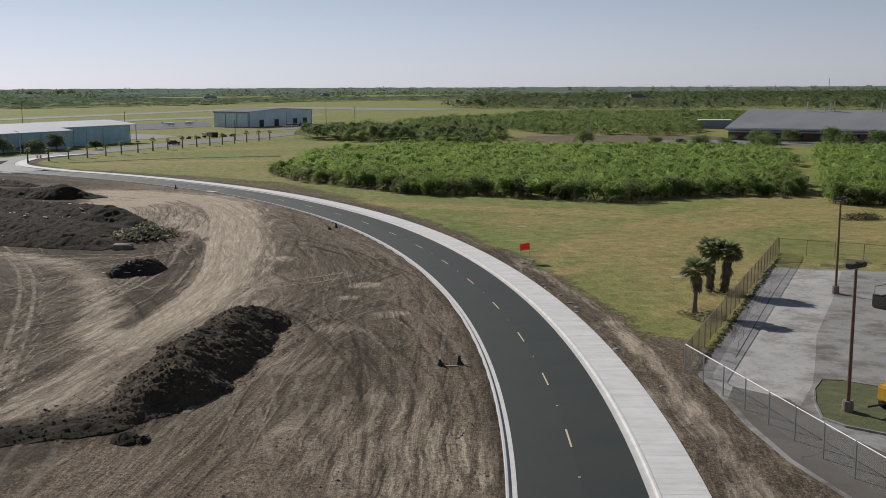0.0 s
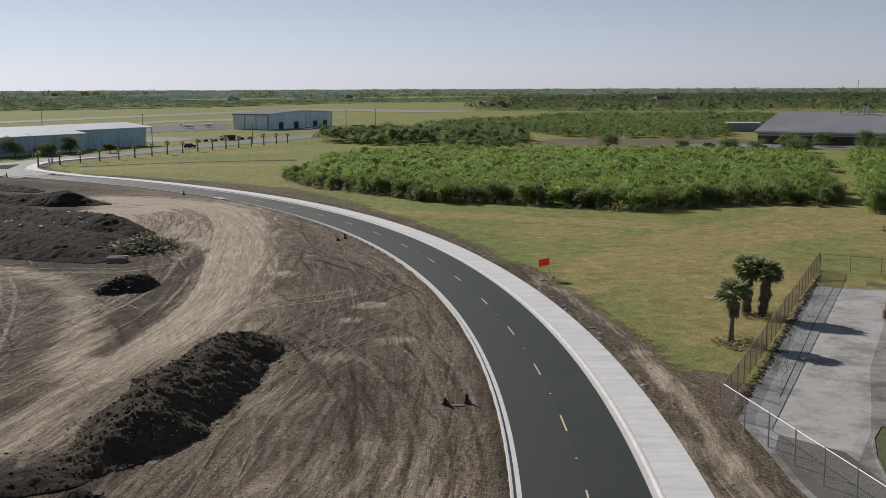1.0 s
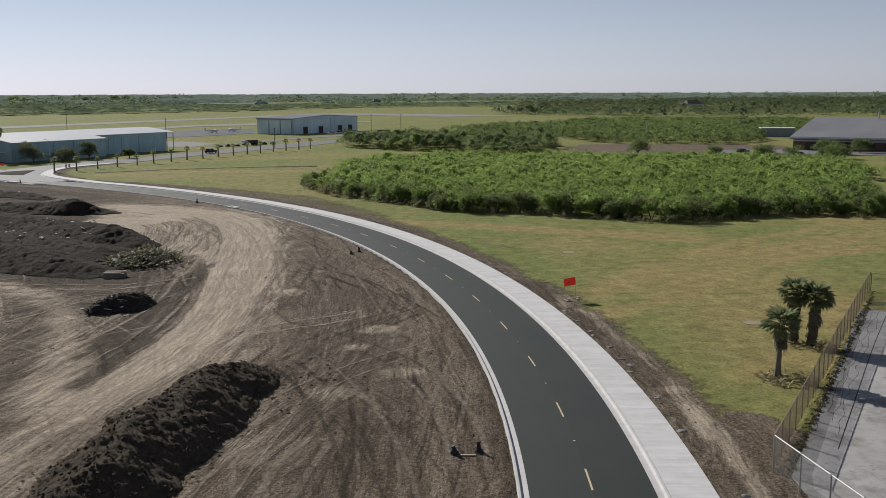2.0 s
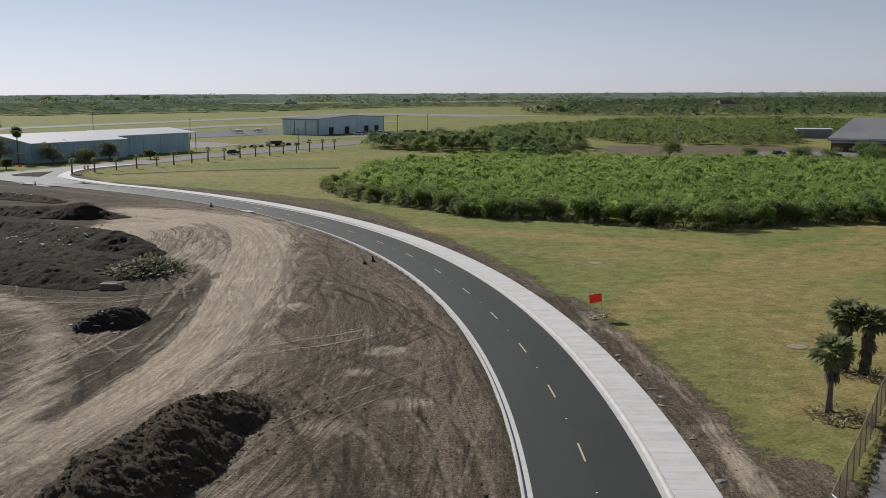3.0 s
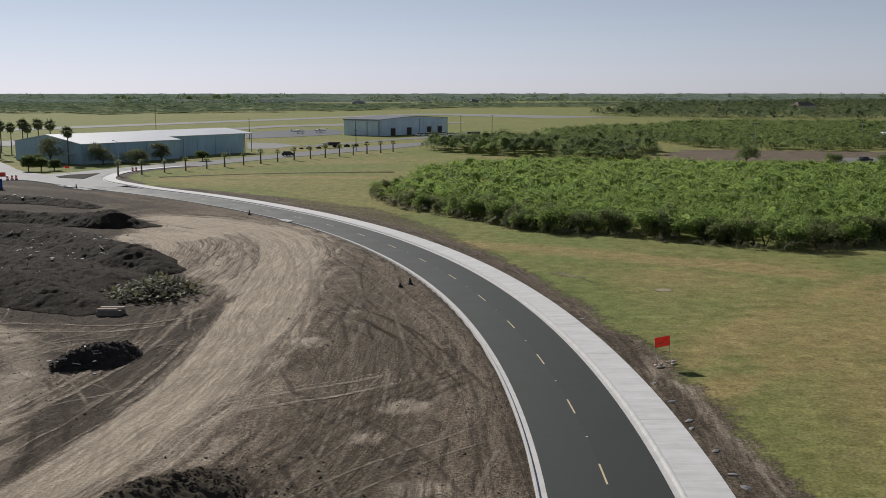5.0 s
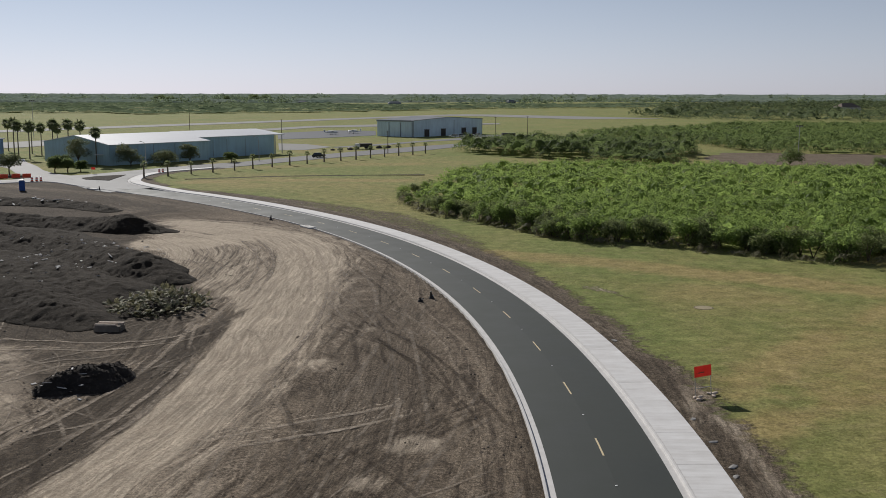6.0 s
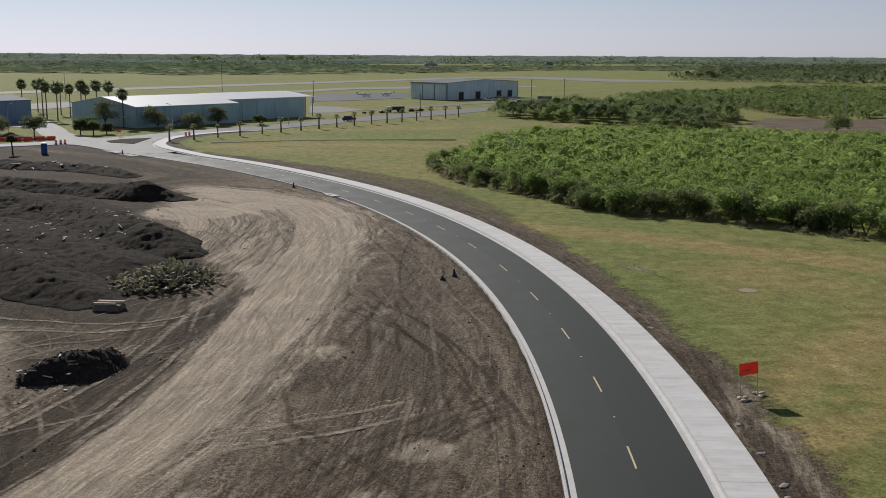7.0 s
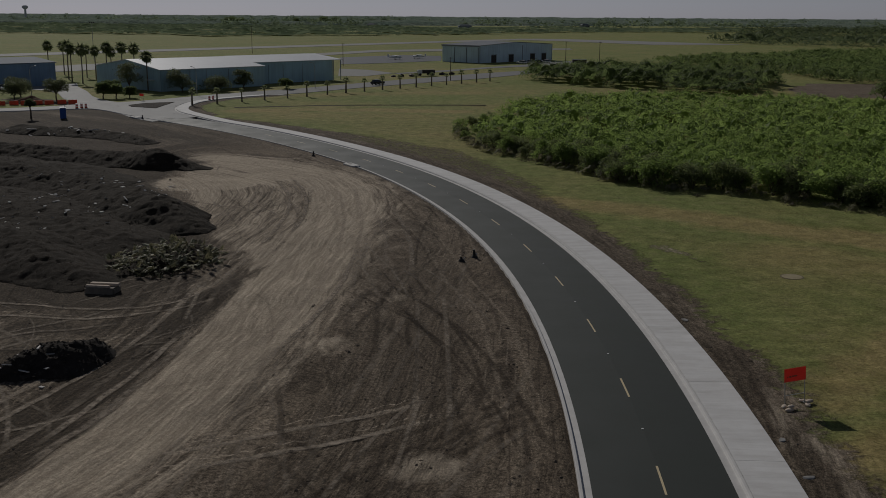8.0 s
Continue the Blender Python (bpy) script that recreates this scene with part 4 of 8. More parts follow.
back = [tuple(along_line(walk_in, s)) for s in np.linspace(0, s0 - 0.02, 40)] + [tuple(along_line(walk_out, s)) for s in np.linspace(s0 - 0.02, 0, 40)]
part("slab_run", prism_bm(back, -0.2, 0.168), M_SLAB, footpath)


sheet("junction_paving", JUNCTION, 0.075, M_PALEROAD, "pale worn paving where the roads meet", "road")
U50, V50 = Vector((0.643, 0.766)), Vector((-0.766, 0.643))


def run_on(p, *steps):
    return tuple(Vector(p) + sum((d * k for d, k in steps), Vector((0, 0))))


CROSS = [(-49, 321), (-37.6, 332.5), (-24.2, 356), (-8.2, 380), (10.6, 406), (24.9, 432), (36, 462), (44, 490), (29.5, 462), (10, 436), (-10, 404), (-27, 376), (-41, 350), (-54, 334)]
sheet("cross_road", CROSS, 0.085, M_OLDROAD, "grey asphalt road beyond a row of young palms", "road")
sheet("hangar_drive", [(-2.4, 446), (13.6, 474), (30, 491), (58, 513), (64, 534), (42, 546), (27, 505), (11, 481), (-5, 454), (-22, 431), (-20, 427)], 0.08, M_OLDROAD, "grey drive in front of a hangar", "road")
sheet("hangar_apron", [(-39, 411), (-30, 412), (-22, 432), (-34, 452), (-46, 458)], 0.07, M_RUNWAY, "pale concrete apron beside a hangar", "apron")
sheet("parking_apron", [(-51, 492.5), (-33, 506), (-11, 533.6), (-12, 560), (-14, 588), (-35.4, 594), (-61, 559)], 0.1, M_APRON, "dark tarmac aircraft apron", "apron")
sheet("taxiway", [(-300, 205), (-136, 425), (-74, 579), (-50, 636), (-17, 653), (60, 700), (60, 722), (-20, 690), (-57, 661), (-80, 608), (-160, 455), (-320, 225)], 0.13, M_RUNWAY, "pale taxiway across the airfield grass", "taxiway")
sheet("runway", [(-429, 208), (56, 958), (34, 972), (-451, 222)], 0.12, M_RUNWAY, "long pale runway across the airfield grass", "runway")
sheet("runway_end", [(22, 930), (45, 975), (75, 967), (181, 862), (195, 840), (126, 818), (59, 905)], 0.14, M_RUNWAY, "pale paved turn at the end of a runway", "runway")
ditch = [(-44, 289.6), (-34, 293.6), (-25, 297.6), (-15, 299.8), (-5, 301.2), (4, 302.4), (13, 303.4)]
sheet("parking_lot", LOT, 0.12, M_LOT, "cracked grey paved parking lot behind a fence", "parking lot")
sheet("lot_edge", [(29.8, 20.0), (29.9, 40.0), (29.7, 48.0), (30.4, 54.0), (31.4, 59.0), (33.0, 61.5), (35.2, 58.0), (34.6, 52.0), (35.6, 46.0), (36.4, 34.0), (34.6, 26.0), (32.0, 21.5)], 0.127, M_OLDTAR, "dark stained asphalt strip beside a fence", "parking lot")
sheet("lot_slab", [(33.2, 64.8), (59.0, 102.8), (65.0, 99.2), (55.0, 85.0), (46.5, 73.5), (41.5, 65.4), (38.4, 60.6), (35.2, 56.6), (32.4, 58.6), (32.2, 62.8)], 0.126, M_LOTSLAB, "paler cracked concrete bay of the parking lot", "parking lot")
seam_line = np.array([(36.6, 68.2), (44.0, 78.8), (52.0, 90.3), (61.2, 103.0)])
tagged(strip("tar_joint", [offset_line(smooth_line(seam_line, 1.0), d) for d in (-0.035, 0.035)], (0.1305, 0.1305), M_TAR), "dark tar joint along a parking lot", "joint", kind="structure")
joint_line = smooth_line(seam_line, 0.7)
for k in range(6):
    s = np.arange(len(joint_line)) * 0.7
    side = -0.5 - 0.42 * k + (value_noise(s / 1.7, s * 0 + k, 91) - 0.5) * 0.5
    lo, hi = 4 + 3 * (k % 3), len(joint_line) - 2 - 4 * (k % 2)
    edge_a, edge_b = [np.array([offset_line(joint_line, o + w)[i] for i, o in enumerate(side)])[lo:hi] for w in (-0.014, 0.016)]
    tagged(strip("pavement_crack", [edge_a, edge_b], (0.131, 0.131), M_TAR), "wavy crack in pale lot paving beside a fence", "crack", kind="structure")
sheet("building_yard", [(140, 330), (180, 318), (230, 280), (250, 300), (200, 345), (150, 352)], 0.14, M_OLDROAD, "grey car park beside a low building", "parking lot")


# ---- soil mounds ----
def soil_mat(name, a, b2, c):
    m, nt, b = node_mat(name)
    geo = nt.nodes.new("ShaderNodeNewGeometry")
    vec = geo.outputs["Position"]
    clod = noise_of(nt, vec, 2.4, 9, 0.8)
    lump = noise_of(nt, vec, 0.5, 4, 0.6)
    col = mix_of(nt, ramp_of(nt, lump, [(0.35, 0.0), (0.7, 1.0)]), a, b2)
    col = mix_of(nt, ramp_of(nt, clod, [(0.52, 0.0), (0.72, 0.9)]), col, c)
    nt.links.new(col, b.inputs["Base Color"])
    b.inputs["Roughness"].default_value = 0.95
    b.inputs["Specular IOR Level"].default_value = 0.1
    bump_of(nt, b, clod, 0.9, 0.24)
    return m


M_SOIL = soil_mat("dark_heaped_soil", (0.029, 0.023, 0.0165), (0.044, 0.035, 0.0255), (0.11, 0.085, 0.062))
M_SOIL3 = soil_mat("brown_heaped_soil", (0.066, 0.053, 0.037), (0.1, 0.079, 0.055), (0.21, 0.16, 0.112))
M_SOIL2 = soil_mat("grey_heaped_soil", (0.035, 0.03, 0.026), (0.06, 0.05, 0.042), (0.14, 0.12, 0.1))


OCTA_V = np.array([(1, 0, 0), (0, 1, 0), (-1, 0, 0), (0, -1, 0), (0, 0, 1), (0, 0, -1)], float)
OCTA_F = np.array([(0, 1, 4), (1, 2, 4), (2, 3, 4), (3, 0, 4), (1, 0, 5), (2, 1, 5), (3, 2, 5), (0, 3, 5)])


def clod_cloud(name, spots, sizes, r, mat):
    """Many small uneven lumps in one mesh."""
    n = len(spots)
    v = OCTA_V[None] * (0.6 + 0.8 * r.random((n, 6, 1))) + r.normal(size=(n, 6, 3)) * 0.18
    t = r.random(n) * math.tau
    c, s = np.cos(t)[:, None], np.sin(t)[:, None]
    v = np.stack([v[..., 0] * c - v[..., 1] * s, v[..., 0] * s + v[..., 1] * c, v[..., 2] * 0.5], -1) * np.asarray(sizes)[:, None, None]
    v = v + np.asarray(spots)[:, None, :]
    return quads_mesh(name, v[:, OCTA_F].reshape(-1, 3), mat, n=3)


def mound(name, spine, label, mat, step=0.3, rough=0.5, seed=1, clods=14):
    """A heap along a spine of (x, y, half width, height)."""
    sp = np.array(spine, float)
    if len(sp) > 1:
        s = np.concatenate([[0], np.cumsum(np.hypot(*np.diff(sp[:, :2], axis=0).T))])
        t = np.linspace(0, s[-1], max(2, int(s[-1] / 0.7)))
        sp = np.column_stack([np.interp(t, s, sp[:, k]) for k in range(4)])
    w = sp[:, 2].max() * 1.25
    xs, ys = np.arange(sp[:, 0].min() - w, sp[:, 0].max() + w, step), np.arange(sp[:, 1].min() - w, sp[:, 1].max() + w, step)
    X, Y = np.meshgrid(xs, ys)
    wx, wy = X + (fbm(X, Y, 3.2, 3, seed) - 0.5) * 1.7, Y + (fbm(X, Y, 3.2, 3, seed + 40) - 0.5) * 1.7
    H = np.zeros_like(X)
    for x, y, hw, h in sp:
        d = np.hypot(wx - x, wy - y) / hw
        H = np.maximum(H, h * np.where(d < 1, 1 - d ** 1.25, 0))
    lumpy = (fbm(X, Y, 1.5, 4, seed + 9, 0.6) - 0.5) * 2
    ridged = 0.35 - np.abs(fbm(X, Y, 2.4, 4, seed + 29, 0.62) - 0.5) * 3.2
    H = H + np.minimum(H, 0.8) * ridged * rough * 0.42
    H = H + np.minimum(H, 1.0) * lumpy * rough * 0.3 + np.minimum(H, 0.5) * (fbm(X, Y, max(0.6, 2.6 * step), 2, seed + 19, 0.7) - 0.5) * 0.7
    Z = ground_z(X, Y) + np.where(H > 0.015, H, -0.3)
    n = len(xs)
    live = (H > 0.015)
    idx = np.arange(X.size).reshape(X.shape)
    m4 = live[:-1, :-1] | live[:-1, 1:] | live[1:, 1:] | live[1:, :-1]
    q = np.stack([idx[:-1, :-1], idx[:-1, 1:], idx[1:, 1:], idx[1:, :-1]], -1)[m4]
    used, inv = np.unique(q, return_inverse=True)
    V = np.stack([X, Y, Z], -1).reshape(-1, 3)[used]
    me = mesh_of(name, V, [tuple(f) for f in inv.reshape(-1, 4).tolist()], [mat], True)
    ob = tagged(new(name, me), label, "soil mound")
    high = np.flatnonzero((V[:, 2] - ground_z(V[:, 0], V[:, 1])) > 0.05)
    r = np.random.default_rng(seed)
    n = min(int(1.6 * clods * len(high) * step * step), 3000 if step > 0.14 else 5600)
    spot = V[r.choice(high, n)] + r.normal(size=(n, 3)) * (step * 0.5, step * 0.5, 0.02)
    lump_mesh = clod_cloud("loose_soil", spot, 0.03 + (0.15 if step < 0.2 else 0.05) * r.random(n) ** 3 * (1 + step), r, mat)
    tagged(part("loose_soil", lump_mesh, mat, ob), kind="stuff")
    return ob


ditch_line = smooth_line(ditch, 2.0)
tagged(strip("ditch", [offset_line(ditch_line, d) for d in (-0.9, -0.3, 0.3, 0.9)], (0.03, 0.09, 0.09, 0.03), M_SOIL2), "narrow dark ditch line across mown grass", "ditch", kind="structure")
mound("soil_mound", [(-6.8, 63.4, 1.9, 0.6), (-5.0, 66.5, 3.6, 1.7), (-3.6, 72, 4.2, 2.2), (-1.4, 79.5, 4.2, 2.2), (0.6, 86, 3.7, 1.9), (2.2, 89.3, 2.5, 1.2)],
      "long heap of dark lumpy excavated soil", M_SOIL3, 0.14, 0.5, 3)
mound("soil_windrow", [(-22, 57.5, 1.7, 0.24), (-15, 60.0, 1.7, 0.3), (-11.5, 61.2, 1.9, 0.32), (-8.5, 62.2, 2.2, 0.42)], "low ragged strip of pushed dark soil", M_SOIL, 0.16, 1.6, 5, 6)
mound("clod_pile", [(-6.6, 58.8, 1.0, 0.45), (-5.6, 58.6, 0.7, 0.3)], "small pile of dark soil clods", M_SOIL, 0.12, 0.8, 6)
mound("soil_mound", [(-62, 207, 6, 2.2), (-45, 204, 5, 1.4), (-36, 200, 4.5, 1.7), (-33, 198.6, 4.2, 2.3), (-30.6, 197.4, 3.9, 2.5), (-28.2, 196.6, 3.1, 1.5), (-25.6, 196, 2.4, 0.6)], "heap of dark soil rising to a ragged crest", M_SOIL, 0.25, 0.26, 11, 6)
mound("soil_mound", [(-15, 156, 3.5, 1.1), (-19, 161, 5.5, 2.4), (-25, 168, 6, 2.2), (-32, 177, 6, 1.5), (-42, 184, 7, 1.9), (-60, 190, 9, 2.6)], "broad dark soil heap with a sharp crest", M_SOIL, 0.24, 0.28, 13, 8)
mound("soil_mound", [(-17, 135.5, 3.5, 0.9), (-21, 139, 5, 1.5), (-27, 145, 6.5, 2.0), (-35, 151, 7, 1.7), (-47, 157, 8, 2.3), (-62, 163, 10, 3.0)], "broad heap of dark soil with scattered rubble", M_SOIL, 0.24, 0.28, 17, 9)
mound("soil_mound", [(-19, 149, 6, 1.1), (-28, 158, 8, 1.3), (-42, 170, 9, 1.2), (-60, 178, 9, 1.6)], "low spread of dark soil between heaps", M_SOIL, 0.3, 0.45, 19, 6)
mound("soil_mound", [(-34, 184, 5, 0.7), (-44, 191, 8, 1.0), (-62, 198, 10, 1.3)], "low dark spread of soil behind a crest", M_SOIL, 0.4, 0.5, 20, 4)
mound("soil_mound", [(-70, 238, 4, 1.2), (-58, 234, 4, 1.0), (-48, 229.5, 3.5, 1.0), (-42, 224, 2.5, 0.6)], "low dark soil ridge with pale debris", M_SOIL, 0.4, 0.5, 23, 5)
mound("soil_mound", [(-12.2, 115.3, 2.0, 1.0), (-10.4, 116.5, 2.6, 1.5), (-9.2, 118, 1.8, 0.9)], "small heap of soil and broken concrete", M_SOIL2, 0.15, 0.7, 29)


# ---- wheel tracks pressed into the soil ----
def soil_value(grid, x, y):
    """What a grid of the ground holds under points."""
    i, j = np.clip(np.searchsorted(gx, x) - 1, 0, nx - 2), np.clip(np.searchsorted(gy, y) - 1, 0, ny - 2)
    u, v = (x - gx[i]) / (gx[i + 1] - gx[i]), (y - gy[j]) / (gy[j + 1] - gy[j])
    return grid[j, i] * (1 - u) * (1 - v) + grid[j, i + 1] * u * (1 - v) + grid[j + 1, i] * (1 - u) * v + grid[j + 1, i + 1] * u * v


def track_mat():
    m, nt, b = node_mat("pressed_soil")
    at = nt.nodes.new("ShaderNodeAttribute")
    at.attribute_name = "press"
    sp = nt.nodes.new("ShaderNodeSeparateColor")
    nt.links.new(at.outputs["Color"], sp.inputs[0])
    vec = place_of(nt)
    rough = noise_of(nt, vec, 2.2, 7, 0.75)
    patch = noise_of(nt, vec, 0.25, 4, 0.6)
    tone = mix_of(nt, sp.outputs[1], (0.33, 0.278, 0.222), (0.058, 0.045, 0.035))
    tone = mix_of(nt, 0.5, tone, mix_of(nt, 1.0, tone, ramp_of(nt, rough, [(0.36, 0.1), (0.64, 0.9)]), "OVERLAY"))
    nt.links.new(tone, b.inputs["Base Color"])
    b.inputs["Roughness"].default_value, b.inputs["Specular IOR Level"].default_value = 0.95, 0.05
    k = math_of(nt, "MULTIPLY", sp.outputs[0], ramp_of(nt, rough, [(0.3, 0.15), (0.55, 1.0)]))
    k = math_of(nt, "MULTIPLY", k, ramp_of(nt, patch, [(0.3, 0.15), (0.6, 1.0)]))
    k = math_of(nt, "MULTIPLY", k, sp.outputs[2])
    tr = nt.nodes.new("ShaderNodeBsdfTransparent")
    mx = nt.nodes.new("ShaderNodeMixShader")
    nt.links.new(k, mx.inputs[0])
    nt.links.new(tr.outputs[0], mx.inputs[1])
    nt.links.new(b.outputs[0], mx.inputs[2])
    nt.links.new(mx.outputs[0], nt.nodes["Material Output"].inputs["Surface"])
    return m


def pressed_tracks():
    verts, fs, press = [], [], []
    r = np.random.default_rng(44)
    rows = loose_tracks() + [(np.array(p, float), False, 0.2) for p in WHEEL_LINES for _ in (0, 1)]
    for n, (line, dark, half) in enumerate(rows):
        p = smooth_line(line, 0.8)
        o, _ = road_offset(p[:, 0], p[:, 1])
        p = p[(o < -4.7) & (p[:, 1] > 41) & (p[:, 0] > -48)]
        if len(p) < 4:
            continue
        strength = 0.95 if n >= len(rows) - 2 * len(WHEEL_LINES) else (0.24 + 0.36 * r.random() if dark else 0.25 + 0.5 * r.random())
        firm = soil_value(pale, p[:, 0], p[:, 1])
        # marks show only where the soil is soft enough to take them
        weight = strength * (1 - 0.75 * ramp01(firm, 0.1, 0.6)) if dark else strength * (1 - 0.9 * ramp01(firm, 0.6, 0.85))
        shown = np.flatnonzero(weight > 0.09)
        for run in np.split(shown, np.flatnonzero(np.diff(shown) > 1) + 1):
            m, base = len(run), len(verts)
            if m < 5:
                continue
            ends = np.minimum(1.0, np.minimum(np.arange(m), np.arange(m)[::-1]) / 4)
            for d in (-1.0, -0.45, 0.45, 1.0):
                q = offset_line(p, half * d * 1.3)[run]
                z = soil_value(GZ, q[:, 0], q[:, 1]) + 0.03 + 0.0007 * (n % 30)
                verts += [(a, b, h) for a, b, h in zip(q[:, 0], q[:, 1], z)]
                press += [(e if abs(d) < 0.9 else 0.0, 1.0 if dark else 0.0, w, 1.0) for e, w in zip(ends, weight[run])]
            for c in range(3):
                fs += [(base + c * m + i, base + (c + 1) * m + i, base + (c + 1) * m + i + 1, base + c * m + i + 1) for i in range(m - 1)]
    mat = track_mat()
    me = mesh_of("wheel_tracks", verts, fs, [mat], True)
    col = me.color_attributes.new("press", "FLOAT_COLOR", "POINT")
    col.data.foreach_set("color", np.array(press, np.float32).ravel())
    return tagged(new("wheel_tracks", me), "pale and dark tyre tracks pressed into bare soil", "tracks", kind="stuff")


pressed_tracks()

# ---- plants ----
def leaf_cloud(r, blobs, n, size, flat=0.35, tri=False, up=0.35):
    """Loose leaf clumps round the shells of several ellipsoids (x, y, z, rx, ry, rz)."""
    blobs = np.array(blobs, float)
    area = blobs[:, 3] * blobs[:, 5]
    pick = r.choice(len(blobs), n, p=area / area.sum())
    d = r.normal(size=(n, 3))
    d /= np.linalg.norm(d, axis=1)[:, None]
    d[:, 2] = np.where(d[:, 2] < -0.35, -d[:, 2], d[:, 2])
    rad = 1 - 0.45 * r.random(n) ** 2 + 0.12 * r.normal(size=n)
    c = blobs[pick, :3] + d * rad[:, None] * blobs[pick, 3:]
    nrm = d * flat + r.normal(size=(n, 3)) * 0.45 + np.array([0, 0, up])
    nrm /= np.linalg.norm(nrm, axis=1)[:, None]
    a = np.cross(nrm, r.normal(size=(n, 3)))
    a /= np.linalg.norm(a, axis=1)[:, None]
    b = np.cross(nrm, a)
    s = size * (0.55 + 0.9 * r.random(n))[:, None]
    w = s * (0.45 + 0.4 * r.random(n))[:, None]
    lift = nrm * s * 0.18
    if tri:
        v = np.stack([c - a * s - b * w * 0.6, c + a * s * 0.9, c + b * w * 1.2 + lift - a * s * 0.3], 1)
    else:
        v = np.stack([c - a * s - lift, c + b * w * 0.9 + lift, c + a * s * 0.9 - lift, c - b * w + lift], 1)
    v[:, :, 2] = np.maximum(v[:, :, 2], 0.05)
    return v.reshape(-1, 3)


def shrub_blobs(r, w, h, low=True):
    blobs = []
    for k in range(r.integers(5, 9)):
        t, q = r.random() * math.tau, w * 0.62 * math.sqrt(r.random())
        zz = h * (0.35 + 0.4 * r.random()) * (1 - 0.25 * q / w)
        rr = w * (0.34 + 0.24 * r.random())
        blobs.append((q * math.cos(t), q * math.sin(t), zz, rr, rr, min(zz * 0.95, rr * (0.75 + 0.3 * r.random()))))
    for k in range(5 if low else 0):
        t = k * 1.257 + r.random()
        blobs.append((w * 0.6 * math.cos(t), w * 0.6 * math.sin(t), h * (0.1 + 0.12 * r.random()), w * 0.36, w * 0.36, h * 0.22))
    return blobs


def make_shrub(name, seed, w, h, n, size, mat, label, category="shrub", group=""):
    r = np.random.default_rng(seed)
    ob = tagged(empty(name), label, category, group)
    bm = bmesh.new()
    for k in range(4):
        t = r.random() * math.tau
        p = Vector((math.cos(t) * w * 0.5, math.sin(t) * w * 0.5, h * 0.6))
        tube_bm([(0, 0, -0.15), p * 0.4 + Vector((0, 0, h * 0.1)), p], (0.09, 0.06, 0.025), 5, bm)
    part("trunk", bm, M_BARK, ob)
    part("crown", quads_mesh("crown", leaf_cloud(r, shrub_blobs(r, w, h, seed % 3 != 0), n, size, tri=True, up=0.7), mat, n=3), mat, ob)
    return ob


def scatter(poly, spacing, r, jitter=0.45):
    xs, ys = [p[0] for p in poly], [p[1] for p in poly]
    X, Y = np.meshgrid(np.arange(float(min(xs)), max(xs), spacing), np.arange(float(min(ys)), max(ys), spacing * 0.87))
    X[1::2] += spacing / 2
    X, Y = X.ravel() + r.normal(size=X.size) * spacing * jitter * 0.5, Y.ravel() + r.normal(size=Y.size) * spacing * jitter * 0.5
    ok = inside(poly, X, Y)
    return np.column_stack([X[ok], Y[ok]])


def joined_foliage(name, pts, hs, ws, n, size, mat, label, category, seed, variants=7, up=0.7, low=True, bare=0.3):
    """Many plants in one mesh, for those that nobody could count."""
    r = np.random.default_rng(seed)
    masters = [leaf_cloud(r, shrub_blobs(r, 1.0, 1.0, low), n, size, tri=True, up=up) for _ in range(variants)]
    masters = [v.reshape(-1, 3, 3)[v.reshape(-1, 3, 3)[:, :, 2].mean(1) > bare].reshape(-1, 3) for v in masters]  # nothing below the closed canopy
    out = []
    for (x, y), h, w in zip(pts, hs, ws):
        v = masters[r.integers(variants)]
        t = r.random() * math.tau
        c, s = math.cos(t) * w, math.sin(t) * w
        out.append(np.column_stack([x + v[:, 0] * c - v[:, 1] * s, y + v[:, 0] * s + v[:, 1] * c, v[:, 2] * h]))
    ob = new(name, quads_mesh(name, np.concatenate(out), mat, n=3))
    return tagged(ob, label, category, kind="stuff")


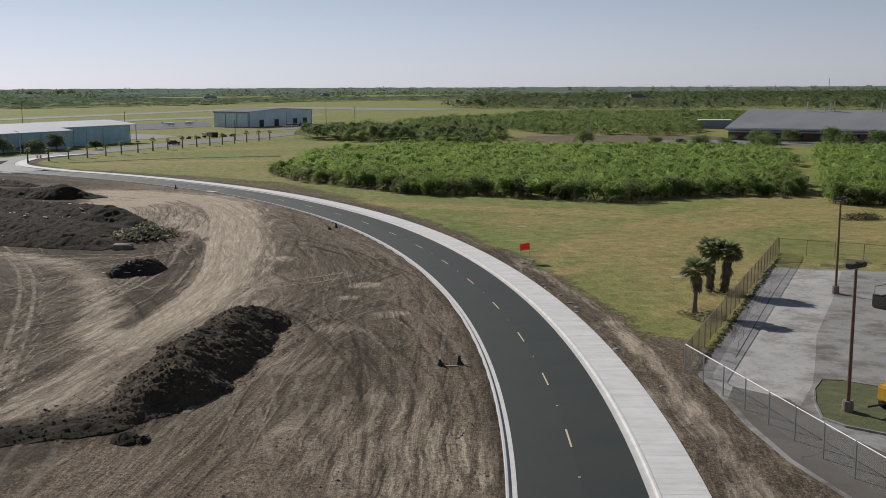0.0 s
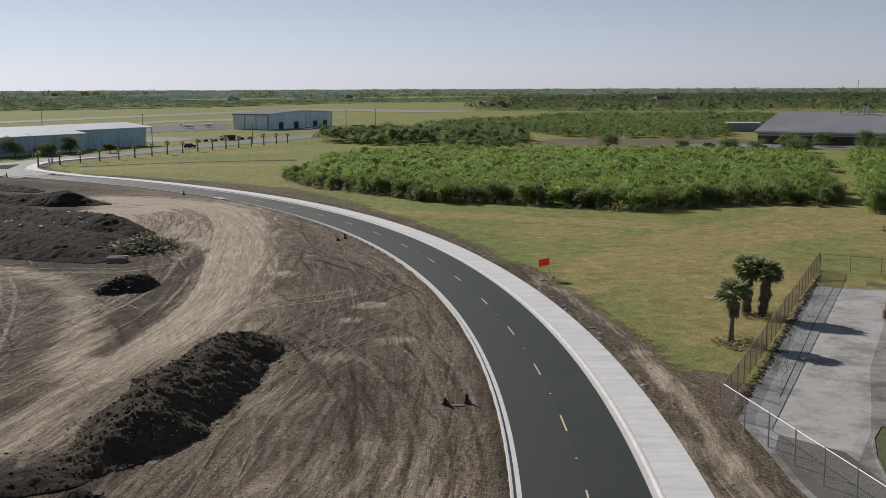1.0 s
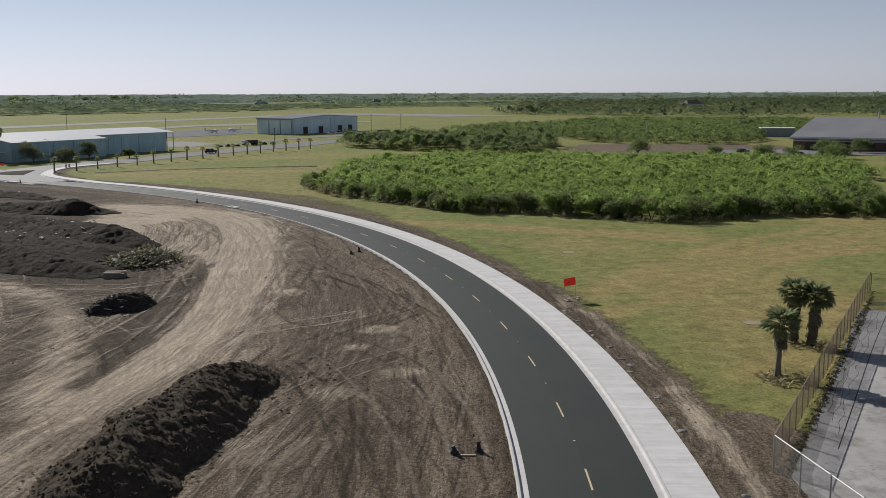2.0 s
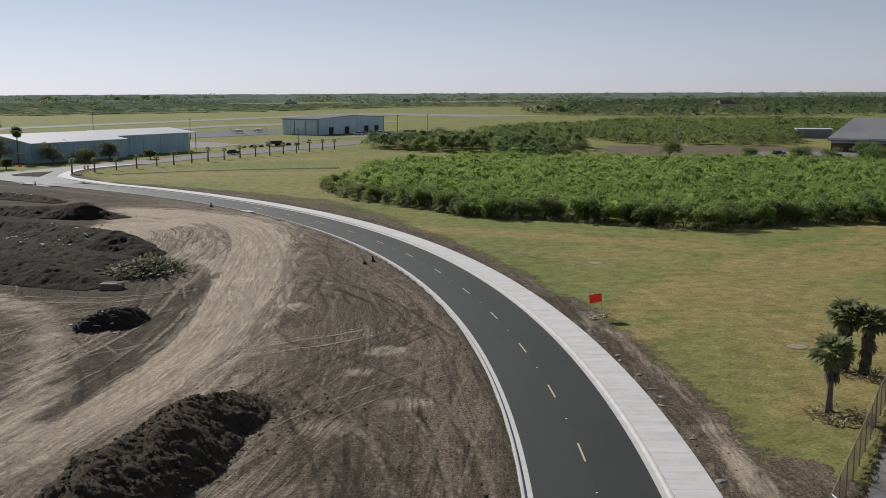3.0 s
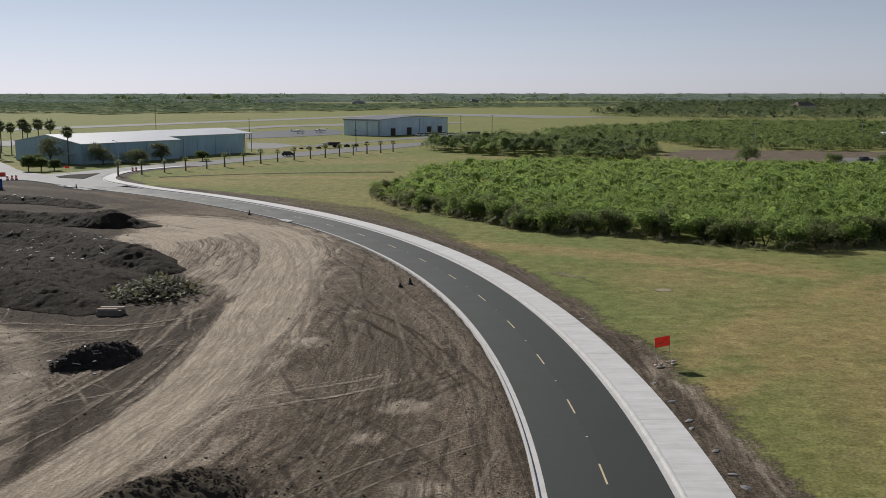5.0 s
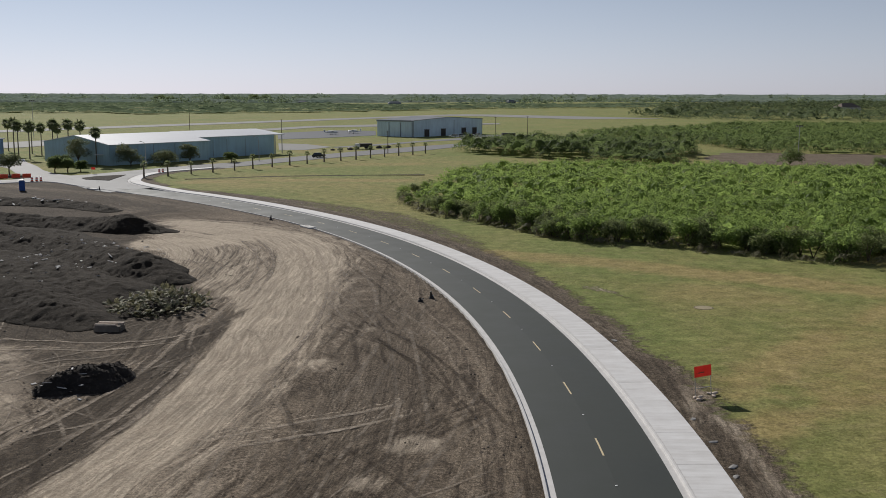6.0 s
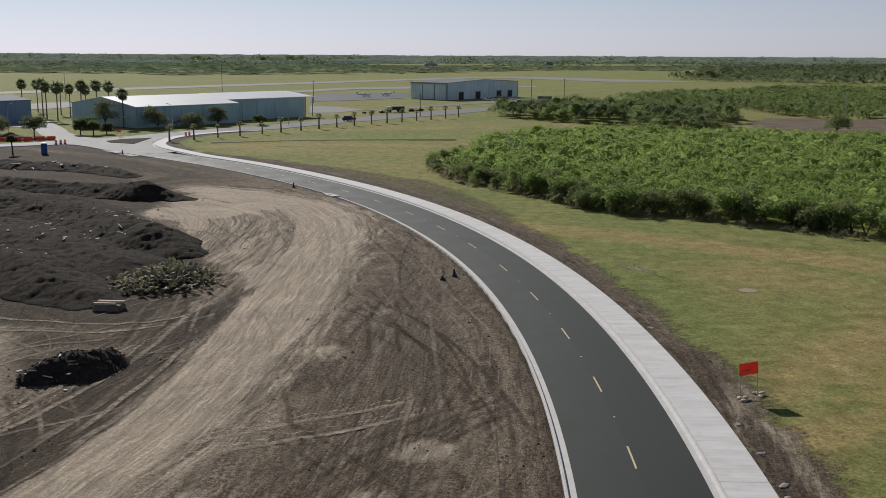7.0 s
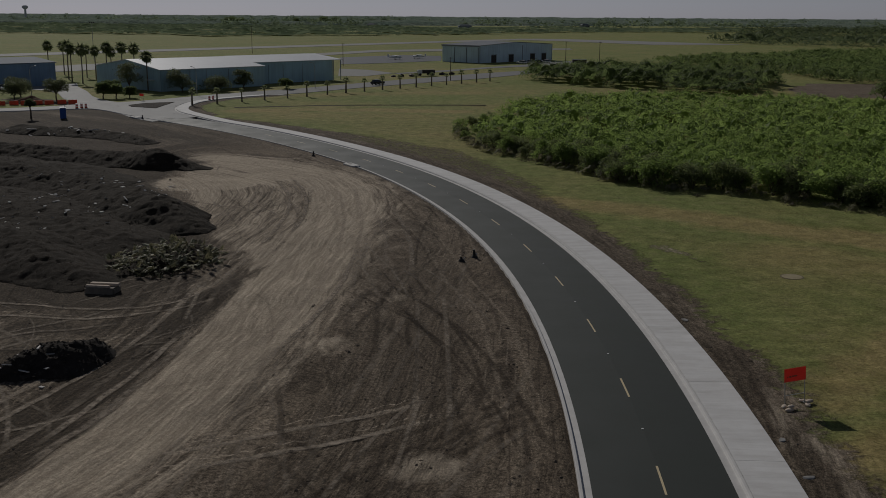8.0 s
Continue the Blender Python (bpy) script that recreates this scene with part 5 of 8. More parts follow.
def crown_sheet(name, pts, hs, ws, step, leaves, size, mat, label, category, seed, reach=0.8, domes=7, smooth=False, spread=0.5):
    """Plants that nobody could count: one closed lumpy canopy of many domed crowns, thick with loose leaves."""
    r = np.random.default_rng(seed)
    pts = np.asarray(pts)
    pad = float(np.max(ws)) * 1.5
    xs, ys = np.arange(pts[:, 0].min() - pad, pts[:, 0].max() + pad, step), np.arange(pts[:, 1].min() - pad, pts[:, 1].max() + pad, step)
    Z = np.full((len(ys), len(xs)), -0.6)
    for (x, y), h, w in zip(pts, hs, ws):
        for k in range(domes):
            t, q = r.random() * math.tau, w * 0.75 * math.sqrt(r.random())
            if k == 0:
                q = 0.0
            bx, by, rr = x + q * math.cos(t), y + q * math.sin(t), w * (0.3 + 0.28 * r.random())
            top = h * (1.0 if k == 0 else 0.62 + 0.38 * r.random()) * (1 - 0.25 * q / w)
            i0, i1 = np.searchsorted(xs, (bx - rr, bx + rr))
            j0, j1 = np.searchsorted(ys, (by - rr, by + rr))
            if i1 <= i0 or j1 <= j0:
                continue
            d2 = ((xs[i0:i1][None] - bx) ** 2 + (ys[j0:j1][:, None] - by) ** 2) / (rr * rr)
            dome = np.where(d2 < 1, top - min(rr * 0.85, top * 0.8) * (1 - np.sqrt(np.maximum(1 - d2, 0))), -0.6)
            Z[j0:j1, i0:i1] = np.maximum(Z[j0:j1, i0:i1], dome)
    live = Z > 0
    Z = Z + np.where(live, (r.random(Z.shape) - 0.5) * min(0.5, step * 0.55), 0)
    X, Y = np.meshgrid(xs, ys)
    X, Y = X + (r.random(X.shape) - 0.5) * step * 0.5, Y + (r.random(X.shape) - 0.5) * step * 0.5
    idx = np.arange(X.size).reshape(X.shape)
    q = np.stack([idx[:-1, :-1], idx[:-1, 1:], idx[1:, 1:], idx[1:, :-1]], -1)
    solid = live.copy()  # the closed core stays behind the ragged rim
    low = np.where(live, Z, 0.0)
    for k in range(1):
        for ax, d in ((0, 1), (0, -1), (1, 1), (1, -1)):
            solid = solid & np.roll(solid, d, ax)
            if k == 0:
                low = np.minimum(low, np.where(np.roll(live, d, ax), np.roll(Z, d, ax), 0.05))
    q = q[solid[:-1, :-1] & solid[:-1, 1:] & solid[1:, 1:] & solid[1:, :-1]]
    used, inv = np.unique(q, return_inverse=True)
    V = np.stack([X, Y, Z * reach], -1).reshape(-1, 3)[used]
    me = mesh_of(name, V, [tuple(f) for f in inv.reshape(-1, 4).tolist()], [mat], smooth)
    ob = tagged(new(name, me), label, category, kind="stuff")
    # loose leaves over the crowns and down their sides
    gy_, gx_ = np.gradient(Z, step)
    cells = np.flatnonzero(live.ravel())
    drop = np.maximum((Z - low).ravel()[cells] - 0.5 * step, 0)
    weight = step * step * (1 + 0.45 * drop / step)
    n = int(weight.sum() * leaves)
    pick = r.choice(cells, n, p=weight / weight.sum())
    c = np.column_stack([X.ravel()[pick], Y.ravel()[pick], Z.ravel()[pick]]) + (r.random((n, 3)) - 0.5) * (step, step, 0)
    c[:, 2] *= 1.0 - (1 - reach) * 0.9 * r.random(n) ** 1.3
    fall = np.clip((Z - low).ravel()[pick] - 0.5 * step, 0, 1.3)
    c[:, 2] -= fall * r.random(n)
    nrm = np.column_stack([-np.clip(gx_.ravel()[pick], -1.2, 1.2), -np.clip(gy_.ravel()[pick], -1.2, 1.2), np.full(n, 0.8)]) + r.normal(size=(n, 3)) * spread
    nrm /= np.linalg.norm(nrm, axis=1)[:, None]
    a = np.cross(nrm, r.normal(size=(n, 3)))
    a /= np.linalg.norm(a, axis=1)[:, None]
    b = np.cross(nrm, a)
    sz = size * (0.5 + 1.0 * r.random(n) ** 1.5)[:, None]
    v = np.stack([c - a * sz, c + a * sz * 0.8 + b * sz * 0.35, c + b * sz * 0.9 - a * sz * 0.1 + nrm * sz * 0.25], 1)
    v[:, :, 2] = np.maximum(v[:, :, 2], 0.03)
    tagged(part("leaves", quads_mesh("leaves", v.reshape(-1, 3), mat, n=3), mat, ob), kind="stuff")
    return ob


SCRUB = [(7.6, 243), (11.2, 230), (15.2, 220), (20, 212), (26, 204), (31, 192), (37, 185.5), (45, 183.5), (51, 178.5), (58, 172.5), (65, 168), (73, 171), (81, 173.5), (93, 173), (100, 168.5),
         (108, 184), (124, 214), (146, 250), (152, 276), (140, 294), (112, 300), (80, 312), (48, 318), (30, 306), (22, 294), (14, 262)]
SCRUB_R = [(100.5, 160), (101, 154), (107, 149), (130, 143), (170, 136), (215, 160), (220, 230), (190, 276), (172, 282), (146, 240), (126, 204), (110, 177)]
rs = np.random.default_rng(11)
masters = [make_shrub("mesquite_shrub", 100 + k, 2.2 + 0.22 * (k % 3), 3.5 + 0.3 * (k % 4), 1850, 0.15, (M_EDGE, M_SCRUB)[k % 2], "bushy green mesquite shrub in a thicket", "shrub", "mesquite shrubs in the thicket") for k in range(7)]
pts = np.vstack([scatter(SCRUB, 2.4, rs, 0.7), scatter(SCRUB_R, 2.6, rs, 0.7)])
deep = pts[:, 1] > 225
pts = pts[~deep | (rs.random(len(pts)) < 0.55)]
edge_d = np.minimum(line_distance(SCRUB, pts[:, 0], pts[:, 1], True), line_distance(SCRUB_R, pts[:, 0], pts[:, 1], True))
front = (pts[:, 1] < 262) & (pts[:, 0] < 112) & (edge_d < 4.6)
order = np.argsort(np.where(front, pts[:, 1], 9999))[: min(290, int(front.sum()))]
chosen = np.zeros(len(pts), bool)
chosen[order] = True
used = 0
for x, y in pts[chosen]:
    k = used % 7
    sc = (0.7 + 0.4 * rs.random()) * (0.62 + 0.38 * np.clip((x - 6) / 30, 0, 1))
    m = pose(x, y, ground_z(np.array([x]), np.array([y]))[0], 0, 0, rs.random() * 360) @ Matrix.Diagonal((sc, sc, sc * (0.85 + 0.3 * rs.random()), 1))
    if used < 7:
        masters[k].matrix_basis = m
    else:
        base = masters[k].matrix_basis.copy()
        masters[k].matrix_basis = Matrix.Identity(4)
        copy_thing(masters[k], m)
        masters[k].matrix_basis = base
    used += 1
rest = pts[~chosen]
close = rest[:, 1] < 222
for grp, step, leaves, size, k, seed in ((rest[close], 0.42, 29, 0.145, 1.0, 21), (rest[~close], 0.55, 11.5, 0.22, 1.3, 26)):
    hh = (3.0 + 1.1 * rs.random(len(grp)) ** 1.4) * (0.86 + 0.28 * value_noise(grp[:, 0] / 8, grp[:, 1] / 8, 5))
    crown_sheet("mesquite_thicket", grp, hh, (1.45 + 1.0 * rs.random(len(grp))) * k, step, leaves, size, M_SCRUB, "dense green mesquite thicket", "thicket", seed, 0.8, 6, False, 0.75)
foot = smooth_line([(9, 243), (11.6, 229), (15.0, 219), (20, 210.5), (26, 202.5), (31, 190.8), (37, 184), (45, 182), (51, 177), (58, 171), (65, 166.4), (73, 169.4), (81, 172), (93, 171.4), (98, 167)], 0.9)
foot = foot + rs.normal(size=foot.shape) * (0.4, 0.7) - (0.0, 0.9)
M_BRUSH = leaf_mat("dry_undergrowth", (0.085, 0.075, 0.05), (0.145, 0.13, 0.08), (0.22, 0.215, 0.115), 0.5, 0.5, 0.4)
crown_sheet("undergrowth", foot, 0.5 + 1.5 * rs.random(len(foot)) ** 1.6, 0.7 + 0.8 * rs.random(len(foot)), 0.24, 50, 0.09, M_BRUSH, "dry brown undergrowth along the thicket's foot", "undergrowth", 45, 0.8, 4)
SCRUB_2 = [(25, 412), (26, 391), (33, 386), (44, 370), (58, 362), (70, 349), (84, 343), (96, 366), (104, 396), (106, 424), (97, 446), (64, 452), (42, 436)]
SCRUB_3 = [(86, 512), (104, 503), (122, 488), (127, 450), (126, 416), (133, 403), (146, 397), (168, 391), (188, 400), (203, 436), (232, 446), (262, 420), (330, 400), (430, 430), (440, 560), (340, 640), (286, 668), (230, 670), (172, 628), (135, 594), (110, 572), (88, 545)]
p2 = scatter(SCRUB_2, 4.4, rs, 0.8)
pale_one = value_noise(p2[:, 0] / 9, p2[:, 1] / 9, 77) > 0.62
for p2, mat, seed in ((p2[~pale_one], M_DARKSCRUB, 22), (p2[pale_one], M_SCRUBFAR, 34)):
    crown_sheet("thicket", p2, (3.0 + 3.0 * rs.random(len(p2)) ** 1.5) * (0.7 + 0.6 * value_noise(p2[:, 0] / 16, p2[:, 1] / 16, 9)), 3.2 + 2.0 * rs.random(len(p2)), 0.6, 9, 0.22, mat, "patchy dark green thicket behind a mown field", "thicket", seed, 0.8, 5, False, 0.7)
p3 = scatter(SCRUB_3, 5.6, rs, 0.8)
crown_sheet("thicket", p3, (2.6 + 1.6 * rs.random(len(p3))) * (0.75 + 0.5 * value_noise(p3[:, 0] / 25, p3[:, 1] / 25, 19)), 3.0 + 1.8 * rs.random(len(p3)), 1.1, 2.6, 0.42, M_SCRUBFAR, "broad green thicket beyond a ploughed field", "thicket", 23, 0.8, 7, False, 0.7)
FRINGE = [(84, 512), (104, 502), (121, 488), (125.5, 450), (124.5, 416), (132, 402), (146, 395.5), (168, 390), (188, 399), (202, 434)]
fl = smooth_line(FRINGE, 3.4)
fl = fl[rs.random(len(fl)) < 0.75]
crown_sheet("thicket_fringe", fl + rs.normal(size=fl.shape) * 1.2, 3.2 + 2.4 * rs.random(len(fl)), 2.2 + 1.6 * rs.random(len(fl)), 0.7, 8, 0.3, M_DARKSCRUB, "row of taller dark shrubs along a thicket's edge", "thicket", 33)
WOOD_R = [(178, 905), (200, 842), (222, 808), (243, 785), (300, 776), (350, 758), (420, 770), (520, 680), (620, 600), (760, 520), (1300, 700), (2200, 1700), (900, 1900), (420, 1500), (290, 1300), (215, 960)]
WOOD_L = [(-1300, 1010), (-900, 1015), (-405, 1022), (-362, 978), (-300, 1000), (-242, 945), (-205, 978), (-130, 1016), (-60, 1058), (13, 1160), (77, 1250), (188, 1327), (262, 1300), (330, 1420), (420, 1560), (900, 1950), (300, 2100), (-400, 1700), (-1300, 1500)]


def canopy(name, xs, ys, keep, h, lump, label, seed, mat):
    """A closed woodland canopy seen from far off: lumpy crowns run together."""
    X, Y = np.meshgrid(xs, ys)
    X = X + (lattice(X * 7, Y * 3, seed) - 0.5) * (xs[1] - xs[0]) * 0.7
    depth = keep(X, Y)
    crown = fbm(X, Y, lump, 3, seed, 0.7)
    Z = h * (0.35 + 0.85 * crown + 0.5 * lattice(X * 5, Y * 9, seed + 3) * ramp01(crown, 0.45, 0.7) + 0.5 * (fbm(X, Y, lump * 9, 2, seed + 5) - 0.5))
    Z = np.where(depth > 0, Z * ramp01(depth, -4, 14), -0.5)
    idx = np.arange(X.size).reshape(X.shape)
    q = np.stack([idx[:-1, :-1], idx[:-1, 1:], idx[1:, 1:], idx[1:, :-1]], -1)
    live = depth > 0
    q = q[live[:-1, :-1] | live[:-1, 1:] | live[1:, 1:] | live[1:, :-1]]
    used, inv = np.unique(q, return_inverse=True)
    V = np.stack([X, Y, Z], -1).reshape(-1, 3)[used]
    me = mesh_of(name, V, [tuple(f) for f in inv.reshape(-1, 4).tolist()], [mat], True)
    return tagged(new(name, me), label, "woodland", kind="stuff")


def in_far(x, y):
    other = inside(WOOD_R, x, y) | inside(WOOD_L, x, y)
    return np.where(other | (y < 1560), -1.0, 50.0)


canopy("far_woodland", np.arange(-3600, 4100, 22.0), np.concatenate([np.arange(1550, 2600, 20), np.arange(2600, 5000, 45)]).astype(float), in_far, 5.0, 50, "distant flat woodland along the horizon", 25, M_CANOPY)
pw = scatter(WOOD_L, 10.5, rs, 1.0)
pw = pw[(pw[:, 0] > -950) & (pw[:, 0] < 800) & (pw[:, 1] < 1620)]
stand = value_noise(pw[:, 0] / 70, pw[:, 1] / 45, 8)
pw, stand = pw[stand > 0.1], stand[stand > 0.1]
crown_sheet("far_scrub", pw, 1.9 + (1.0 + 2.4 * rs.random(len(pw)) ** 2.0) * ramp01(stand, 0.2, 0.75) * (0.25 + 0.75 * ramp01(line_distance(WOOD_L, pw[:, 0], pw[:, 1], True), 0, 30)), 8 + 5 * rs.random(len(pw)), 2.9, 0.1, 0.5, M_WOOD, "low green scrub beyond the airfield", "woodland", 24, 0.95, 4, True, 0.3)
pt = rs.uniform((-1200, 1650), (1900, 2700), (2600, 2))
pt = pt[(value_noise(pt[:, 0] / 130, pt[:, 1] / 130, 18) > 0.66)]
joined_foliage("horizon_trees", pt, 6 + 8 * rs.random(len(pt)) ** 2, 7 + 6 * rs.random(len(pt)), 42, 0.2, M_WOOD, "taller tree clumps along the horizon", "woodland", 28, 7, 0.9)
pw = scatter(WOOD_R, 11, rs, 1.0)
near_r = (pw[:, 1] < 1150) & (pw[:, 0] < 760)
grp = pw[near_r]
stand = value_noise(grp[:, 0] / 40, grp[:, 1] / 40, 12)
crown_sheet("woodland", grp, 2.2 + 6.4 * rs.random(len(grp)) ** 1.5 * (0.3 + 1.1 * stand), 5.0 + 4.5 * rs.random(len(grp)), 1.8, 0.75, 0.55, M_OAK, "dark green oak woodland beyond a thicket", "woodland", 27, 0.88, 4, True, 0.3)
grp = pw[~near_r & (rs.random(len(pw)) < 0.3)]
joined_foliage("woodland", grp, 4.5 + 5 * rs.random(len(grp)) ** 2, 8.5 + 5 * rs.random(len(grp)), 60, 0.16, M_OAK, "dark green oak woodland far beyond a thicket", "woodland", 37, 9, 1.2)


# ---- hangars and far buildings ----
def hall(name, label, corner, angle, length, depth, eave, ridge, wall_mat, roof_mat, ridge_along=True, overhang=0.35):
    """A metal hall; its near corner stands at `corner`, its front runs along `angle`, its depth to the left of that. Returns its Empty."""
    ob = tagged(empty(name, (*corner, 0.05), angle), label, "hangar")
    t = 0.12
    L, D = length, depth
    part("front_wall", box_bm(L, t, eave, (L / 2, t / 2, 0)), wall_mat, ob) if ridge_along else None
    part("back_wall", box_bm(L, t, eave, (L / 2, D - t / 2, 0)), wall_mat, ob) if ridge_along else None

    def gable(name2, at, across):
        bm = bmesh.new()
        if across:  # a gable in the y direction
            pr = [(0, 0), (D, 0), (D, eave), (D / 2, ridge), (0, eave)]
            lo = [bm.verts.new((at, y, z)) for y, z in pr]
            hi = [bm.verts.new((at + t, y, z)) for y, z in pr]
        else:
            pr = [(0, 0), (L, 0), (L, eave), (L / 2, ridge), (0, eave)]
            lo = [bm.verts.new((x, at, z)) for x, z in pr]
            hi = [bm.verts.new((x, at + t, z)) for x, z in pr]
        bm.faces.new(lo)
        bm.faces.new(hi[::-1])
        for i in range(5):
            bm.faces.new((lo[i], lo[(i + 1) % 5], hi[(i + 1) % 5], hi[i]))
        part(name2, bm, wall_mat, ob)

    if ridge_along:
        gable("side_wall", 0, True)
        gable("side_wall", L - t, True)
    else:
        gable("front_wall", 0, False)
        gable("back_wall", D - t, False)
        part("side_wall", box_bm(t, D - 2 * t, eave, (t / 2, D / 2, 0)), wall_mat, ob)
        part("side_wall", box_bm(t, D - 2 * t, eave, (L - t / 2, D / 2, 0)), wall_mat, ob)
    o = overhang
    for side in (0, 1):
        bm = bmesh.new()
        if ridge_along:
            y0 = -o if side == 0 else D + o
            drop = (ridge - eave) * o / (D / 2)
            pr = [(y0, eave - drop + 0.03), (D / 2, ridge + 0.03), (D / 2, ridge + 0.2), (y0, eave - drop + 0.2)]
            lo = [bm.verts.new((-o, y, z)) for y, z in pr]
            hi = [bm.verts.new((L + o, y, z)) for y, z in pr]
        else:
            x0 = -o if side == 0 else L + o
            drop = (ridge - eave) * o / (L / 2)
            pr = [(x0, eave - drop + 0.03), (L / 2, ridge + 0.03), (L / 2, ridge + 0.2), (x0, eave - drop + 0.2)]
            lo = [bm.verts.new((x, -o, z)) for x, z in pr]
            hi = [bm.verts.new((x, D + o, z)) for x, z in pr]
        bm.faces.new(lo)
        bm.faces.new(hi[::-1])
        for i in range(4):
            bm.faces.new((lo[i], lo[(i + 1) % 4], hi[(i + 1) % 4], hi[i]))
        part("roof", bm, roof_mat, ob)
    return ob


HA = (-75.0, 333.0)
hangar_a = hall("hangar", "long blue-grey metal hangar with a pale roof behind trees", HA, 50, 34.5, 34, 5.7, 7.9, M_CLAD, M_ROOFW)
HA2 = run_on(HA, (U50, 34.5), (V50, 7.0))
hangar_a2 = hall("hangar", "blue-grey metal hangar bay with an open canopy at its end", HA2, 50, 32.5, 24, 6.4, 7.9, M_CLAD, M_ROOFW)
HB = (7.2, 513.0)
hangar_b = hall("hangar", "pale blue metal aircraft hangar with a grey roof", HB, 50, 51.8, 22.2, 7.4, 8.6, M_CLADB, M_ROOFG, False)
hall("hangar", "deep blue metal building beside a car park", (-138, 322), 50, 40, 26, 6.5, 7.6, M_CLADD, M_ROOFD)
mill = tagged(empty("factory_building", (177, 349, 0.05), -38), "long low brown brick building under a grey sloping roof", "building")


# ---- far building: brick walls, deep sloping roof, vents, cars beside it ----
def zone_z(x, y):
    return float(ground_z(np.array([x]), np.array([y]))[0])


ML, MD = 95.0, 62.0
for nm, sx, sy, at in (("front_wall", ML, 0.3, (ML / 2, 0.15, 0)), ("back_wall", ML, 0.3, (ML / 2, MD - 0.15, 0)), ("side_wall", 0.3, MD - 0.6, (0.15, MD / 2, 0)), ("side_wall", 0.3, MD - 0.6, (ML - 0.15, MD / 2, 0))):
    part(nm, box_bm(sx, sy, 4.2, at), M_BRICK, mill)
for y0, y1, z0, z1 in ((-1.2, MD / 2, 4.25, 10.2), (MD + 1.2, MD / 2, 4.25, 10.2)):
    bm = bmesh.new()
    pr = [(y0, z0), (y1, z1), (y1, z1 + 0.25), (y0, z0 + 0.25)]
    lo = [bm.verts.new((-1.0 if abs(y - MD / 2) > 1 else 1.5, y, z)) for y, z in pr]
    hi = [bm.verts.new((ML + 1.0, y, z)) for y, z in pr]
    bm.faces.new(lo)
    bm.faces.new(hi[::-1])
    for i in range(4):
        bm.faces.new((lo[i], lo[(i + 1) % 4], hi[(i + 1) % 4], hi[i]))
    part("roof", bm, M_ROOFB, mill)
for k in range(32):
    x = 1.5 + k * 2.95
    slope = math.degrees(math.atan2(10.2 - 4.25, MD / 2 + 1.2))
    sm = part("roof_seam", box_bm(0.04, MD / 2 + 1.0, 0.025, (0, 0, 0)), M_ROOFB, mill)
    sm.matrix_basis = pose(x, MD / 4 - 0.6, 7.2 + 0.235, slope, 0, 0)
part("fascia", box_bm(ML + 2, 0.25, 0.7, (ML / 2, -1.35, 3.7)), M_TRIM, mill, "pale grey metal fascia")
part("gutter", box_bm(ML + 2, 0.18, 0.22, (ML / 2, -1.57, 4.12)), M_WHITEPAINT, mill, "white gutter along the eave")
part("wall_band", box_bm(ML, 0.12, 0.5, (ML / 2, -0.07, 2.95)), M_CONC, mill, "pale band over the windows")
for k in range(14):
    part("window", box_bm(3.2, 0.1, 1.5, (6 + k * 6.2, -0.03, 1.2), 0.02), M_GLASS, mill)
for x, h in ((23.5, 3.4), (29.8, 1.6), (31.7, 2.8), (33.0, 3.4), (49.5, 3.0)):
    part("roof_vent", tube_bm([(x, MD / 2 - 2, 9.4), (x, MD / 2 - 2, 10.4 + h)], (0.24, 0.24), 10), M_GALV, mill, "pale metal vent pipe")
shed = tagged(empty("shed", (219, 446, 0.05), -20), "small grey metal shed with a white flat roof", "shed")
part("wall", box_bm(14, 9, 3.6, (0, 0, 0), 0.05), M_TRIM, shed)
part("roof", box_bm(14.8, 9.8, 0.3, (0, 0, 3.62), 0.03), M_ROOFW, shed)

# hangar details in the local axes of each hall
for k in range(3):
    part("sliding_door", box_bm(0.16, 6.6, 6.3, (-0.1, 3.9 + k * 7.1, 0.05), 0.03), M_CLADB, hangar_b)
    part("door_rail", box_bm(0.2, 0.22, 6.5, (-0.2, 0.5 + k * 7.1, 0.05)), M_TRIM, hangar_b)
for k, x in enumerate((9.5, 21.5, 37.0, 45.5)):
    dr = part("roller_door", box_bm(3.4, 0.12, 3.2, (x, -0.08, 0.05), 0.02), M_DARKSTEEL, hangar_b, "dark roller door")
    part("door_frame", box_bm(3.8, 0.1, 0.25, (x, -0.1, 3.28)), M_TRIM, dr)
for x in (0.1, 29.5, 51.6):
    part("corner_trim", box_bm(0.3, 0.1, 7.3, (x, -0.08, 0.0)), M_TRIM, hangar_b)
part("eave_trim", box_bm(0.12, 22.6, 0.4, (-0.42, 11.1, 6.95)), M_TRIM, hangar_b)
for x in (7, 12.5, 20):
    part("wall_seam", box_bm(0.12, 0.08, 5.6, (x, -0.06, 0)), M_TRIM, hangar_a2)
    part("wall_seam", box_bm(0.12, 0.08, 5.4, (x + 2, -0.06, 0)), M_TRIM, hangar_a)
for x, y in ((36.2, 0.4), (36.2, 7), (36.2, 13.6), (33.0, 0.2)):
    part("canopy_post", tube_bm([(x, y, 0), (x, y, 6.3)], (0.14, 0.14), 8), M_TRIM, hangar_a2)
bm = bmesh.new()
pr = [(0.0, 6.3), (14, 7.75), (14, 7.95), (0.0, 6.5)]
lo = [bm.verts.new((32.9, y, z)) for y, z in pr]
hi = [bm.verts.new((36.8, y, z)) for y, z in pr]
bm.faces.new(lo)
bm.faces.new(hi[::-1])
for i in range(4):
    bm.faces.new((lo[i], lo[(i + 1) % 4], hi[(i + 1) % 4], hi[i]))
